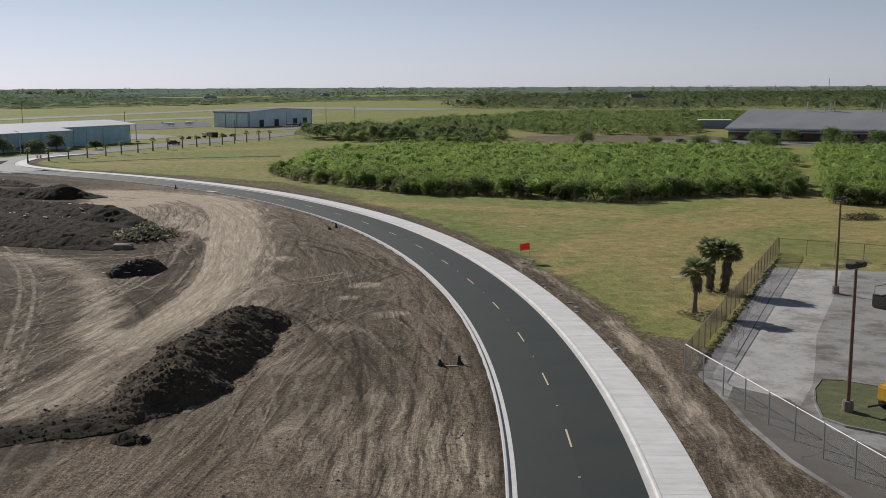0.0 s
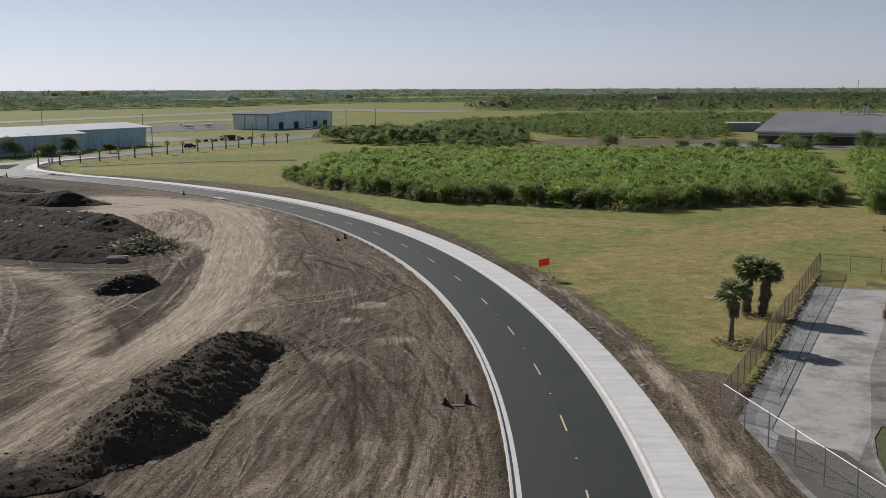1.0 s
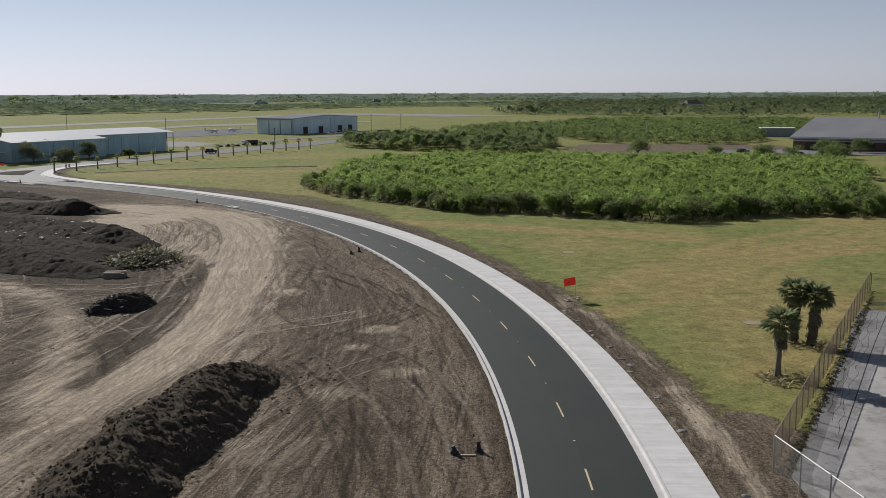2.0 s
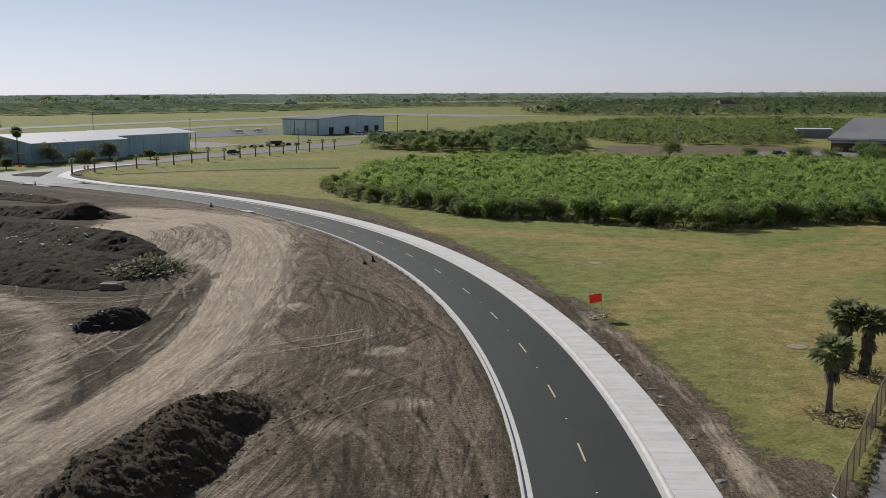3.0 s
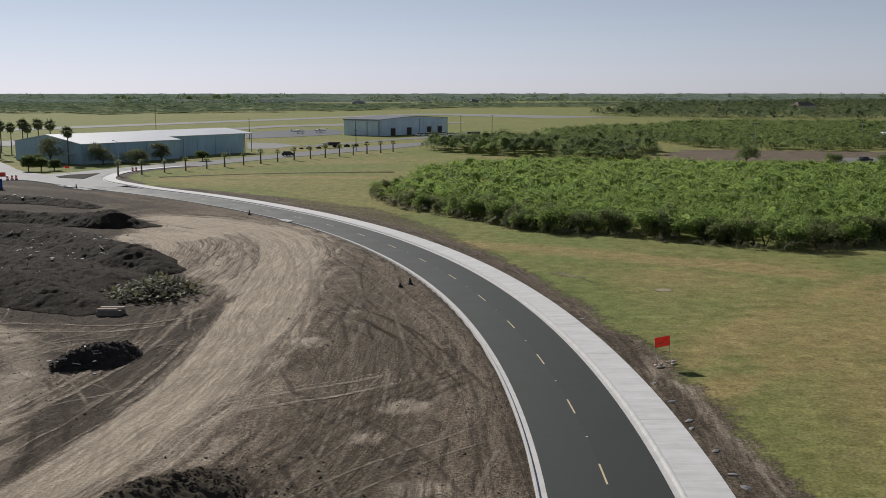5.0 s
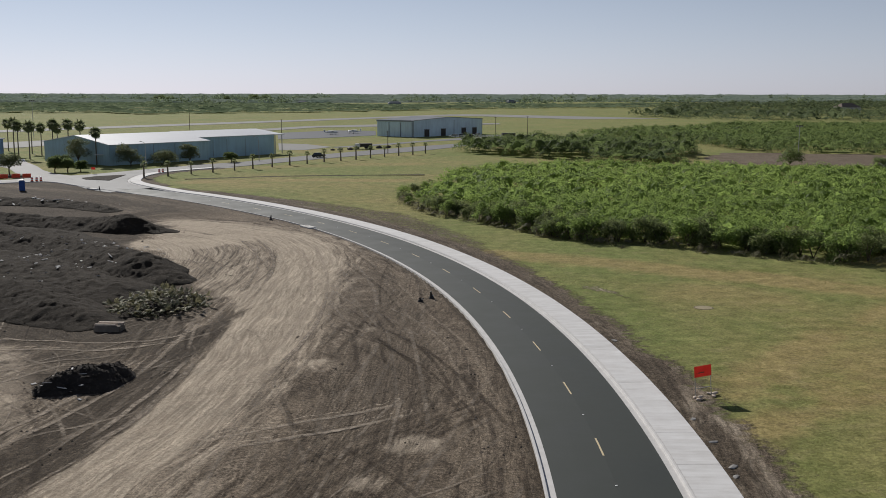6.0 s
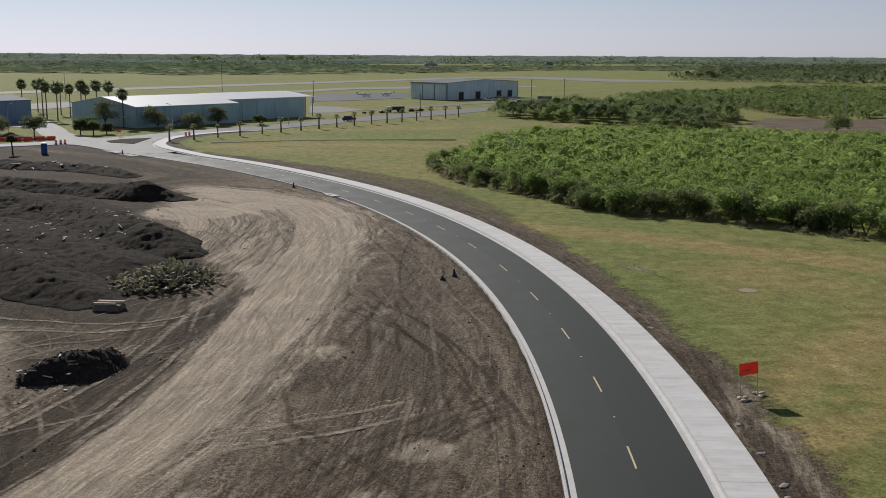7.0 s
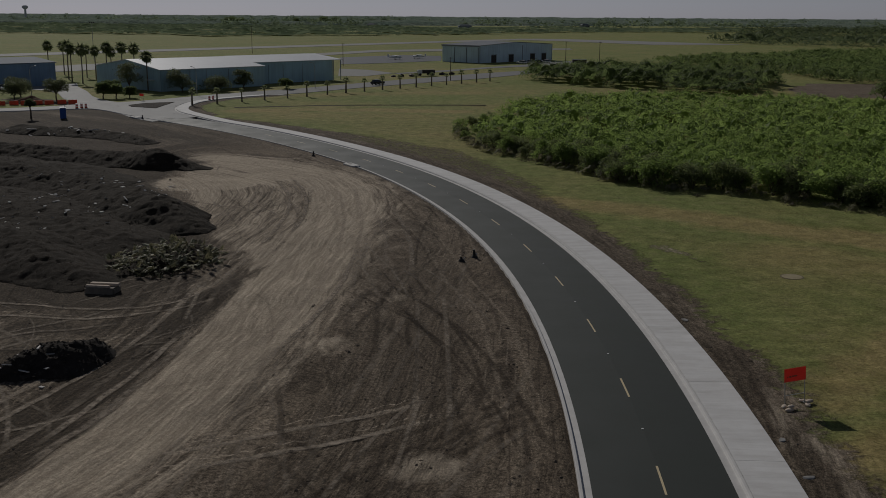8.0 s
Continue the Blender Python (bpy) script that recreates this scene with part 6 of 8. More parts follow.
part("canopy", bm, M_ROOFW, hangar_a2, "pale open canopy roof")
for y in (4, 14):
    part("awning", box_bm(1.4, 2.6, 0.15, (-0.75, y, 2.9), 0.02), M_WHITEPAINT, hangar_a, "white awning over a door")


# ---- palms ----
def frond_mesh(name, r, reach, fingers, mat, droop=0.5):
    """A fan frond along +x: a stalk and pleated fingers."""
    verts = []
    stalk = reach * 0.45
    for s in (-1, 1):
        verts.append([(0, s * 0.03, 0), (stalk, s * 0.02, 0.02), (stalk, -s * 0.0, 0.05), (0, 0, 0.04)])
    for k in range(fingers):
        t = radians(-80 + 160 * k / (fingers - 1)) + r.normal() * 0.05
        ln = reach * 0.6 * (0.75 + 0.25 * math.cos(t)) * (0.85 + 0.3 * r.random())
        d = np.array([math.cos(t), math.sin(t), 0])
        sd = np.array([-math.sin(t), math.cos(t), 0])
        c0 = np.array([stalk, 0, 0.02])
        m1 = c0 + d * ln * 0.6 + np.array([0, 0, -droop * ln * 0.15])
        e = c0 + d * ln + np.array([0, 0, -droop * ln * (0.55 + 0.2 * r.random())])
        w = ln * 0.12
        verts.append([c0, m1 - sd * w + (0, 0, 0.02), e, m1 + sd * w])
    return quads_mesh(name, np.array(verts, float).reshape(-1, 3), mat)


FROND = [frond_mesh("frond", np.random.default_rng(300 + k), 1.5, 11, M_PALM) for k in range(4)]
DEAD = [frond_mesh("dead_frond", np.random.default_rng(320 + k), 1.3, 7, M_SKIRT, 0.9) for k in range(3)]


def fan_palm(name, at, trunk_h, lean, crown_r, skirt_h, seed, label, fronds=28):
    """A fan palm whose fronds are meshes of their own."""
    r = np.random.default_rng(seed)
    ob = tagged(empty(name, at), label, "palm tree")
    top = Vector((lean[0], lean[1], trunk_h))
    zs = [0, 0.25, 0.6, 1.0]
    part("trunk", tube_bm([(0, 0, -0.2)] + [tuple(top * z + Vector((lean[0] * z * (z - 1) * 0.3, 0, 0))) for z in zs[1:]], (0.3, 0.21, 0.18, 0.17), 9), M_PALMBARK, ob)
    for k in range(fronds):
        t = k * 2.39996 + r.normal() * 0.2
        up = 75 - 105 * (k / fronds) ** 0.9 + r.normal() * 6
        f = part("frond", FROND[k % 4], M_PALM, ob)
        sc = crown_r / 1.5 * (0.85 + 0.25 * r.random())
        f.matrix_basis = pose(*top, 0, 0, math.degrees(t)) @ pose(0.08, 0, 0.1, r.normal() * 15, -up, 0) @ Matrix.Diagonal((sc, sc, sc, 1))
    n_dead = int(10 + 18 * skirt_h)
    for k in range(n_dead):
        t = k * 2.39996
        zz = trunk_h - 0.1 - skirt_h * (k / n_dead)
        f = part("dead_frond", DEAD[k % 3], M_SKIRT, ob)
        sc = crown_r / 1.6 * (0.7 + 0.3 * r.random()) * (1 - 0.3 * k / n_dead)
        f.matrix_basis = pose(top.x * zz / trunk_h, top.y * zz / trunk_h, zz, 0, 0, math.degrees(t)) @ pose(0.1, 0, 0, r.normal() * 12, 62 + r.normal() * 8, 0) @ Matrix.Diagonal((sc, sc, sc, 1))
    return ob


fan_palm("fan_palm", (40.3, 83.3, 0.1), 3.7, (0.25, 0.1), 1.45, 1.2, 41, "fan palm with a bare trunk on rough grass", 36)
fan_palm("fan_palm", (46.3, 92.6, 0.1), 3.9, (0.05, 0.15), 1.5, 3.6, 42, "fan palm shrouded in dead fronds beside a fence", 38)
fan_palm("fan_palm", (47.3, 91.7, 0.1), 3.7, (0.35, 0.0), 1.5, 3.5, 43, "fan palm with a thick skirt of dead fronds", 38)


def simple_palm(name, seed, h, crown_r, n, label, group, trunk_r):
    r = np.random.default_rng(seed)
    ob = tagged(empty(name), label, "palm tree", group)
    part("trunk", tube_bm([(0, 0, -0.2), (0.04, 0, h * 0.5), (0.0, 0.05, h)], (trunk_r * 1.3, trunk_r, trunk_r * 0.9), 7), M_PALMBARK, ob)
    out = []
    for k in range(n):
        m = pose(0, 0.05, h, 0, 0, k * 137.5) @ pose(0.05, 0, 0.05, r.normal() * 15, -(82 - (150 if crown_r > 1 else 120) * (k / n)), 0) @ Matrix.Scale(crown_r / 1.5 * (0.8 + 0.3 * r.random()), 4)
        src = FROND[k % 4]
        v = np.empty(len(src.vertices) * 3)
        src.vertices.foreach_get("co", v)
        v = v.reshape(-1, 3)
        out.append(v @ np.array(m.to_3x3()).T + np.array(m.translation))
    part("crown", quads_mesh("crown", np.concatenate(out), M_PALM), M_PALM, ob)
    if crown_r > 1:  # old fronds hang round the stem
        hang = []
        for k in range(12):
            m = pose(0, 0.05, h - 0.1 - 0.07 * k, 0, 0, k * 137.5) @ pose(0.08, 0, 0, r.normal() * 12, 62 + r.normal() * 9, 0) @ Matrix.Scale(crown_r / 2.6 * (0.8 + 0.3 * r.random()), 4)
            src = DEAD[k % 3]
            v = np.empty(len(src.vertices) * 3)
            src.vertices.foreach_get("co", v)
            hang.append(v.reshape(-1, 3) @ np.array(m.to_3x3()).T + np.array(m.translation))
        part("skirt", quads_mesh("skirt", np.concatenate(hang), M_SKIRT), M_SKIRT, ob, "brown skirt of dead fronds")
    return ob


young = [simple_palm("young_palm", 60 + k, 2.9, 0.9, 16, "young palm with a small tuft on a mown verge", "young palms along the road", 0.19) for k in range(2)]
tall = [simple_palm("tall_palm", 70 + k, 9.6, 1.95, 46, "tall slender fan palm beside the hangar", "tall palms at the hangar", 0.17) for k in range(2)]


def place_all(kinds, spots, z=0.05, lo=0.85, hi=1.15, seed=5):
    """Puts the first of each kind at the first spots and copies at the rest."""
    r = np.random.default_rng(seed)
    for i, (x, y) in enumerate(spots):
        k = kinds[i % len(kinds)]
        s = lo + (hi - lo) * r.random()
        m = pose(x, y, z, 0, 0, r.random() * 360) @ Matrix.Scale(s, 4)
        if i < len(kinds):
            k.matrix_basis = m
        else:
            keep = k.matrix_basis.copy()
            k.matrix_basis = Matrix.Identity(4)
            copy_thing(k, m)
            k.matrix_basis = keep


ROW = [(-54.8, 293.5), (-50.2, 298.2), (-46.0, 305.0), (-41.7, 310.4), (-37.3, 316.8), (-33.5, 323.0), (-29.3, 329.8), (-25.3, 336.2), (-21.1, 342.6), (-16.9, 349.6),
       (-12.5, 356.0), (-8.3, 361.4), (-4.2, 367.6), (0.0, 373.2), (4.3, 379.5), (8.8, 385.8), (13.0, 392.3)]
place_all(young, ROW, 0.08)
place_all(tall, [(-136, 402), (-132, 405), (-120.2, 380.4), (-114.5, 369.3), (-108.4, 362.4), (-118.4, 390.7), (-111.6, 381), (-106.2, 376.4), (-104.2, 375), (-100.7, 375), (-97.6, 377), (-79.6, 336)], 0.0, 0.92, 1.08, 6)


def round_tree(name, seed, h, w, trunk_h, label, mat=None, n=4200, size=0.17):
    r = np.random.default_rng(seed)
    ob = tagged(empty(name), label, "tree")
    bm = tube_bm([(0, 0, -0.2), (0.1, 0, trunk_h * 0.6), (0, 0.1, trunk_h)], (0.2, 0.15, 0.12), 7)
    for k in range(5):
        t = k * 1.3
        tube_bm([(0, 0.1, trunk_h * 0.9), (math.cos(t) * w * 0.25, math.sin(t) * w * 0.25, trunk_h + (h - trunk_h) * 0.3), (math.cos(t) * w * 0.55, math.sin(t) * w * 0.55, trunk_h + (h - trunk_h) * 0.55)], (0.1, 0.07, 0.03), 5, bm)
    part("trunk", bm, M_BARK, ob)
    blobs = []
    for k in range(9):
        t, q = r.random() * math.tau, w * 0.6 * math.sqrt(r.random())
        zz = trunk_h + (h - trunk_h) * (0.3 + 0.45 * r.random())
        rr = w * (0.32 + 0.2 * r.random())
        blobs.append((q * math.cos(t), q * math.sin(t), zz, rr, rr, rr * 0.75))
    mat = mat or M_DARKSCRUB
    for k in range(4):
        t = k * 1.57 + r.random()
        blobs.append((w * 0.55 * math.cos(t), w * 0.55 * math.sin(t), trunk_h + (h - trunk_h) * 0.18, w * 0.4, w * 0.4, (h - trunk_h) * 0.25))
    part("crown", quads_mesh("crown", leaf_cloud(r, blobs, n, size, tri=True), mat, n=3), mat, ob)
    return ob


TREES = [(-68.8, 331.5, 6.2, 4.2, 0.8, 0), (-61.6, 337.0, 4.4, 4.6, 0.2, 0), (-55.6, 346.0, 6.0, 3.4, 0.8, 0), (-84.5, 335.5, 9.0, 4.0, 1.6, 0), (-90.5, 302, 4.9, 3.2, 1.8, 0), (-82.0, 309.8, 4.1, 2.0, 1.0, 1),
         (-78.8, 309.9, 3.8, 2.2, 1.0, 1), (-76.4, 312.6, 2.9, 1.9, 0.6, 1), (-101, 302, 4.5, 3.5, 1.0, 0), (-44, 348, 3.0, 2.2, 0.9, 1), (-77, 258.5, 4.2, 1.2, 2.6, 0), (-104, 312, 5, 4, 1, 0), (-88, 330, 3.0, 3.0, 0.5, 1)]
for i, (x, y, h, w, th, olive) in enumerate(TREES):
    t = round_tree("tree", 500 + i, h, w, th, "leafy rounded tree beside the hangar" if not olive else "low olive-green ornamental tree on grass", M_DARKSCRUB if olive else M_TREE)
    t.matrix_basis = pose(x, y, 0.02, 0, 0, i * 47)
# scattered trees round the far building and single far trees
for i, (x, y, h, w) in enumerate([(147, 308, 4.5, 4.2), (152, 301, 4.2, 3.2), (178, 331, 4.5, 4), (177, 321, 4.2, 4), (189, 327, 4.6, 4.5), (195, 310, 5.6, 5), (187, 291, 5, 5), (136, 319, 3.4, 3.2), (117, 336, 4.8, 4.6), (160, 293, 4.5, 4.5), (168, 302, 4, 4), (205, 300, 5, 5), (214, 274, 6, 5), (236, 262, 7, 6),
                                (-505, 2060, 10, 14), (-486, 2070, 9, 12), (-375, 2050, 10, 10), (-322, 2060, 12, 13), (-304, 2080, 11, 12)]):
    t = round_tree("tree", 540 + i, h, w, h * (0.12 if y < 1000 else 0.25), "dark green tree at a thicket's edge" if y < 1000 else "large distant tree rising over the woodland", M_DARKSCRUB, 2200, 0.05 * w)
    t.matrix_basis = pose(x, y, 0.05, 0, 0, i * 67)


# ---- fences and the parking lot ----
def chain_mat(name, color, cover):
    m, nt, b = node_mat(name)
    b.inputs["Base Color"].default_value = (*color, 1)
    b.inputs["Roughness"].default_value = 0.6
    tc = nt.nodes.new("ShaderNodeTexCoord")
    sx = nt.nodes.new("ShaderNodeSeparateXYZ")
    nt.links.new(tc.outputs["Object"], sx.inputs[0])

    def wire(sign):
        v = math_of(nt, "ADD", sx.outputs[0], math_of(nt, "MULTIPLY", sx.outputs[2], sign))
        v = math_of(nt, "FRACT", math_of(nt, "MULTIPLY", v, 10.0))
        return math_of(nt, "LESS_THAN", v, cover)

    k = math_of(nt, "MAXIMUM", wire(1.0), wire(-1.0))
    tr = nt.nodes.new("ShaderNodeBsdfTransparent")
    mx = nt.nodes.new("ShaderNodeMixShader")
    nt.links.new(k, mx.inputs[0])
    nt.links.new(tr.outputs[0], mx.inputs[1])
    nt.links.new(b.outputs[0], mx.inputs[2])
    nt.links.new(mx.outputs[0], nt.nodes["Material Output"].inputs["Surface"])
    return m


M_CHAIN = chain_mat("chain_link", (0.4, 0.32, 0.23), 0.16)
M_CHAIN2 = chain_mat("bright_chain_link", (0.42, 0.42, 0.4), 0.03)
M_BROWNSTEEL = worn("brown_fence_steel", (0.36, 0.28, 0.2), (0.26, 0.2, 0.145), 0.6, 0.2, scale=3, grain=30)


def fence(p, q, label, mesh_mat, post_mat, rail_mat, bay=3.0, h=2.05, rail=0.03):
    p, q = Vector(p), Vector(q)
    ln = (q - p).length
    ob = tagged(empty("fence", (*p, 0.1), math.degrees(math.atan2(q.y - p.y, q.x - p.x))), label, "fence")
    n = max(1, round(ln / bay))
    b = ln / n
    post = finish(tube_bm([(0, 0, -0.3), (0, 0, h + 0.05)], (0.045, 0.045), 7), "post", post_mat)
    net = finish(box_bm(b - 0.1, 0.006, h - 0.12, (0, 0, 0.05)), "netting", mesh_mat)
    bar = finish(tube_bm([(-b / 2 + 0.045, 0, h), (b / 2 - 0.045, 0, h)], (rail, rail), 6), "top_rail", rail_mat)
    for i in range(n + 1):
        part("post", post, post_mat, ob).matrix_basis = pose(i * b, 0, 0)
    for i in range(n):
        part("netting", net, mesh_mat, ob).matrix_basis = pose((i + 0.5) * b, 0, 0)
        part("top_rail", bar, rail_mat, ob).matrix_basis = pose((i + 0.5) * b, 0, 0)
    return ob


fence((31.4, 65.7), (64.3, 111.6), "brown chain-link fence along a parking lot", M_CHAIN, M_BROWNSTEEL, M_BROWNSTEEL, 2.6)
fence((64.4, 111.5), (98.0, 82.0), "chain-link fence across the end of a parking lot", M_CHAIN2, M_BROWNSTEEL, M_BROWNSTEEL, 3.1, 1.9, 0.025)
fence((31.3, 65.55), (31.45, 36.0), "chain-link fence with a bright steel top rail", M_CHAIN2, M_GALV, M_WHITEPAINT, 3.05, 2.05, 0.03)


def lamp_post(at, rz, label):
    ob = tagged(empty("lamp_post", at, rz), label, "lamp post")
    part("footing", tube_bm([(0, 0, -0.1), (0, 0, 0.75)], (0.36, 0.33), 12), worn("weathered_footing", (0.24, 0.2, 0.16), (0.15, 0.12, 0.095), 0.9, scale=2, grain=14), ob, "weathered concrete footing")
    part("pole", tube_bm([(0, 0, 0.75), (0, 0, 5), (0, 0, 9.2)], (0.13, 0.11, 0.09), 10), M_RUST, ob)
    part("bracket", box_bm(1.5, 0.1, 0.1, (0, 0, 9.15), 0.02), M_DARKSTEEL, ob)
    for s in (-1, 1):
        hd = part("lamp_head", box_bm(0.62, 0.5, 0.3, (s * 0.5, 0, 9.22), 0.05), M_DARKSTEEL, ob, "box-shaped dark lamp head")
        part("lens", box_bm(0.5, 0.4, 0.03, (s * 0.5, 0, 9.185)), M_WHITEPAINT, hd)
    return ob


lamp_post((37.4, 54.9, 0.1), 25, "rusty tall lamp post with twin box heads on grass")
lamp_post((57.5, 88.4, 0.12), 25, "rusty tall lamp post with twin box heads on paving")
ISLAND = [(35.2, 54.0), (36.4, 56.8), (38.0, 59.6), (39.6, 61.4), (40.8, 61.0), (42.2, 59.4), (44.5, 56.8), (45.5, 53.5), (43.5, 50.2), (40.0, 49.0), (37.2, 50.6), (35.7, 52.4)]


def grass_sheet_mat():
    m, nt, b = node_mat("island_grass")
    vec = place_of(nt)
    t = noise_of(nt, vec, 1.2, 5, 0.7)
    f = noise_of(nt, vec, 7, 4, 0.7)
    col = ramp_of(nt, t, [(0.3, (0.05, 0.064, 0.02)), (0.55, (0.1, 0.108, 0.038)), (0.72, (0.19, 0.155, 0.08))])
    col = mix_of(nt, 0.3, col, ramp_of(nt, f, [(0.3, (0.02, 0.03, 0.01)), (0.7, (0.16, 0.18, 0.06))]))
    nt.links.new(col, b.inputs["Base Color"])
    b.inputs["Roughness"].default_value = 0.95
    bump_of(nt, b, f, 0.6, 0.1)
    return m


M_GRASS = grass_sheet_mat()
island = sheet("grass_island", ISLAND, 0.2, M_GRASS, "kerbed grass island in the parking lot", "grass bed", 0.2)
rim = [Vector(p) for p in ISLAND]
bm = bmesh.new()
mid = sum(rim, Vector((0, 0))) / len(rim)
rings = [[bm.verts.new((*(mid + (p - mid) * k), z)) for p in rim] for k, z in ((1.0, 0.05), (1.0, 0.24), (1.035, 0.24), (1.04, 0.05))]
for r0, r1 in zip(rings, rings[1:]):
    for i in range(len(rim)):
        j = (i + 1) % len(rim)
        bm.faces.new((r0[i], r0[j], r1[j], r1[i]))
part("kerb_rim", bm, M_LOT, island, "grey concrete edging")
sheet("fence_grass", [(59.6, 105.2), (64.2, 111.2), (98, 82.2), (94, 77), (71, 98.3)], 0.128, M_GRASS, "mown grass strip between paving and fence", "grass bed", 0.1)


def machine(at, rz):
    ob = tagged(empty("site_compressor", at, rz), "yellow wheeled compressor parked on grass", "machine")
    part("body", box_bm(3.0, 1.5, 1.0, (0, 0, 0.62), 0.12), M_MACHINE, ob)
    part("hood", box_bm(2.5, 1.3, 0.4, (0.1, 0, 1.6), 0.15), M_MACHINE, ob)
    part("grille", box_bm(0.9, 0.05, 0.45, (-0.6, -0.76, 0.95), 0.01), M_DARKSTEEL, ob, "dark cooling grille")
    part("drawbar", box_bm(1.6, 0.12, 0.12, (-2.1, 0, 0.5), 0.02), M_DARKSTEEL, ob)
    for x in (-0.75, 0.9):
        for y in (-0.72, 0.72):
            w = part("wheel", tube_bm([(x, y - 0.14, 0.42), (x, y + 0.14, 0.42)], (0.42, 0.42), 18), M_TYRE, ob)
            part("hub", tube_bm([(x, y - 0.16, 0.42), (x, y + 0.16, 0.42)], (0.17, 0.17), 12), M_MACHINE, w)
    return ob


machine((40.9, 54.4, 0.2), 12)
skid = tagged(empty("dumpster", (58.4, 81.6, 0.12), 20), "dark steel skip with a rail on cracked paving", "dumpster")
part("body", box_bm(2.2, 1.5, 1.15, (0, 0, 0.1), 0.05), M_DARKSTEEL, skid)
part("lid", box_bm(2.25, 1.0, 0.08, (0, 0.2, 1.27), 0.02), M_LOT, skid, "pale dusty lid")
part("base_rail", box_bm(2.0, 1.2, 0.1, (0, 0, 0)), M_RUST, skid)
for x in (-0.9, 0.9):
    part("rail_post", tube_bm([(x, 0.65, 1.2), (x, 0.65, 2.0)], (0.03, 0.03), 6), M_RUST, skid)
part("rail", tube_bm([(-0.9, 0.65, 1.98), (0.9, 0.65, 1.98)], (0.03, 0.03), 6), M_RUST, skid)


# ---- road-side things ----
def road_sign(at, rz, label, bars=True):
    ob = tagged(empty("road_sign", at, rz), label, "road sign")
    ob.matrix_basis = ob.matrix_basis @ pose(0, 0, 0, 0, -5 if bars else 4, 0)
    pn = part("panel", box_bm(1.3, 0.03, 0.78, (0, 0, 1.42), 0.008), M_SIGN, ob)
    if bars:
        for x, z, w in ((-0.46, 1.66, 0.05), (-0.3, 1.68, 0.12), (-0.05, 1.7, 0.3)):
            part("text_bar", box_bm(w, 0.012, 0.07, (x, -0.021, z)), M_RUST, pn, "dark bar of unreadable writing")
    for x in (-0.6, 0.6):
        part("leg", box_bm(0.04, 0.04, 1.6, (x, 0.03, 0.0)), M_GALV, ob)
        part("foot", box_bm(0.05, 1.1, 0.05, (x, 0.03, 0.0), 0.01), M_GALV, ob)
    part("crossbar", box_bm(1.16, 0.035, 0.035, (0, 0.03, 0.6)), M_GALV, ob)
    return ob


road_sign((32.92, 112.5, 0.1), 15, "orange roadwork sign on a folding stand held by sandbags")
low_sign = road_sign((-70.6, 304.6, 0.1), 10, "orange roadwork sign at a road junction", False)
low_sign.matrix_basis = low_sign.matrix_basis @ Matrix.Scale(0.75, 4)


def sandbag(at, rz, seed):
    r = np.random.default_rng(seed)
    bm = bmesh.new()
    bmesh.ops.create_icosphere(bm, subdivisions=2, radius=1.0)
    for v in bm.verts:
        v.co.x *= 0.27
        v.co.y *= 0.16
        v.co.z = v.co.z * 0.085 * (1 + 0.25 * math.sin(v.co.x * 9 + seed)) + 0.07
        v.co += Vector(r.normal(size=3) * 0.008)
    ob = part("sandbag", bm, M_SAND, None, smooth=True)
    ob.matrix_basis = pose(*at, 0, 0, rz)
    return tagged(ob, "dusty filled sandbag lying on bare soil", "sandbag", "sandbags at the sign")


for i, (x, y, z, rz) in enumerate([(32.2, 112.0, 0.1, 70), (32.35, 111.5, 0.1, 15), (32.5, 111.8, 0.2, 40), (33.5, 113.0, 0.1, 10), (33.6, 112.4, 0.1, 80), (33.75, 112.7, 0.2, 30)]):
    sandbag((x, y, z), rz, 900 + i)


def riser(at, rz, h, label):
    """A capped drain riser with a splayed cover."""
    ob = tagged(empty("drain_riser", at, rz), label, "drain riser")
    part("pipe", tube_bm([(0, 0, -0.1), (0.02, 0, h * 0.7), (0.05, 0.02, h)], (0.17, 0.12, 0.08), 10), M_BLACK, ob)
    part("collar", tube_bm([(0, 0, 0.0), (0, 0, 0.2)], (0.3, 0.2), 12), M_BLACK, ob)
    part("cap", tube_bm([(0.05, 0.02, h), (0.07, 0.02, h + 0.07)], (0.13, 0.12), 10), M_BLACK, ob)
    part("tag", box_bm(0.16, 0.02, 0.12, (-0.1, -0.22, 0.22), 0.01), M_WHITEPAINT, ob, "white tag")
    return ob


for x, y, h in ((16.0, 71.0, 0.62), (14.55, 70.9, 0.4), (14.2, 146.6, 0.65), (13.1, 145.2, 0.3), (-11.7, 210.6, 0.7), (-55.5, 261.6, 0.8)):
    riser((x, y, zone_z(x, y)), x * 37 % 360, h, "black plastic drain riser standing in bare soil")
plank = part("plank", box_bm(0.9, 0.14, 0.06, (0, 0, 0), 0.01), M_SAND)
plank.matrix_basis = pose(15.3, 70.5, zone_z(15.3, 70.5) + 0.01, 0, 0, -12)
tagged(plank, "pale timber offcut lying on bare soil", "plank")
for x, y, rz in ((-4.6, 201.4, 122), (-57.6, 263.6, 130)):
    inl = tagged(empty("drain_inlet", (x, y, 0.05), rz), "pale concrete kerb drain inlet", "drain inlet")
    part("box", box_bm(3.2, 1.3, 0.24, (0, 0, 0), 0.03), M_CONC, inl)
    part("cover", tube_bm([(0.4, 0, 0.24), (0.4, 0, 0.26)], (0.32, 0.32), 16), M_DARKSTEEL, inl, "dark iron cover")
M_RING = worn("dusty_cover_concrete", (0.37, 0.31, 0.19), (0.26, 0.22, 0.13), 0.9, scale=1.6, grain=20, bump=0.2)
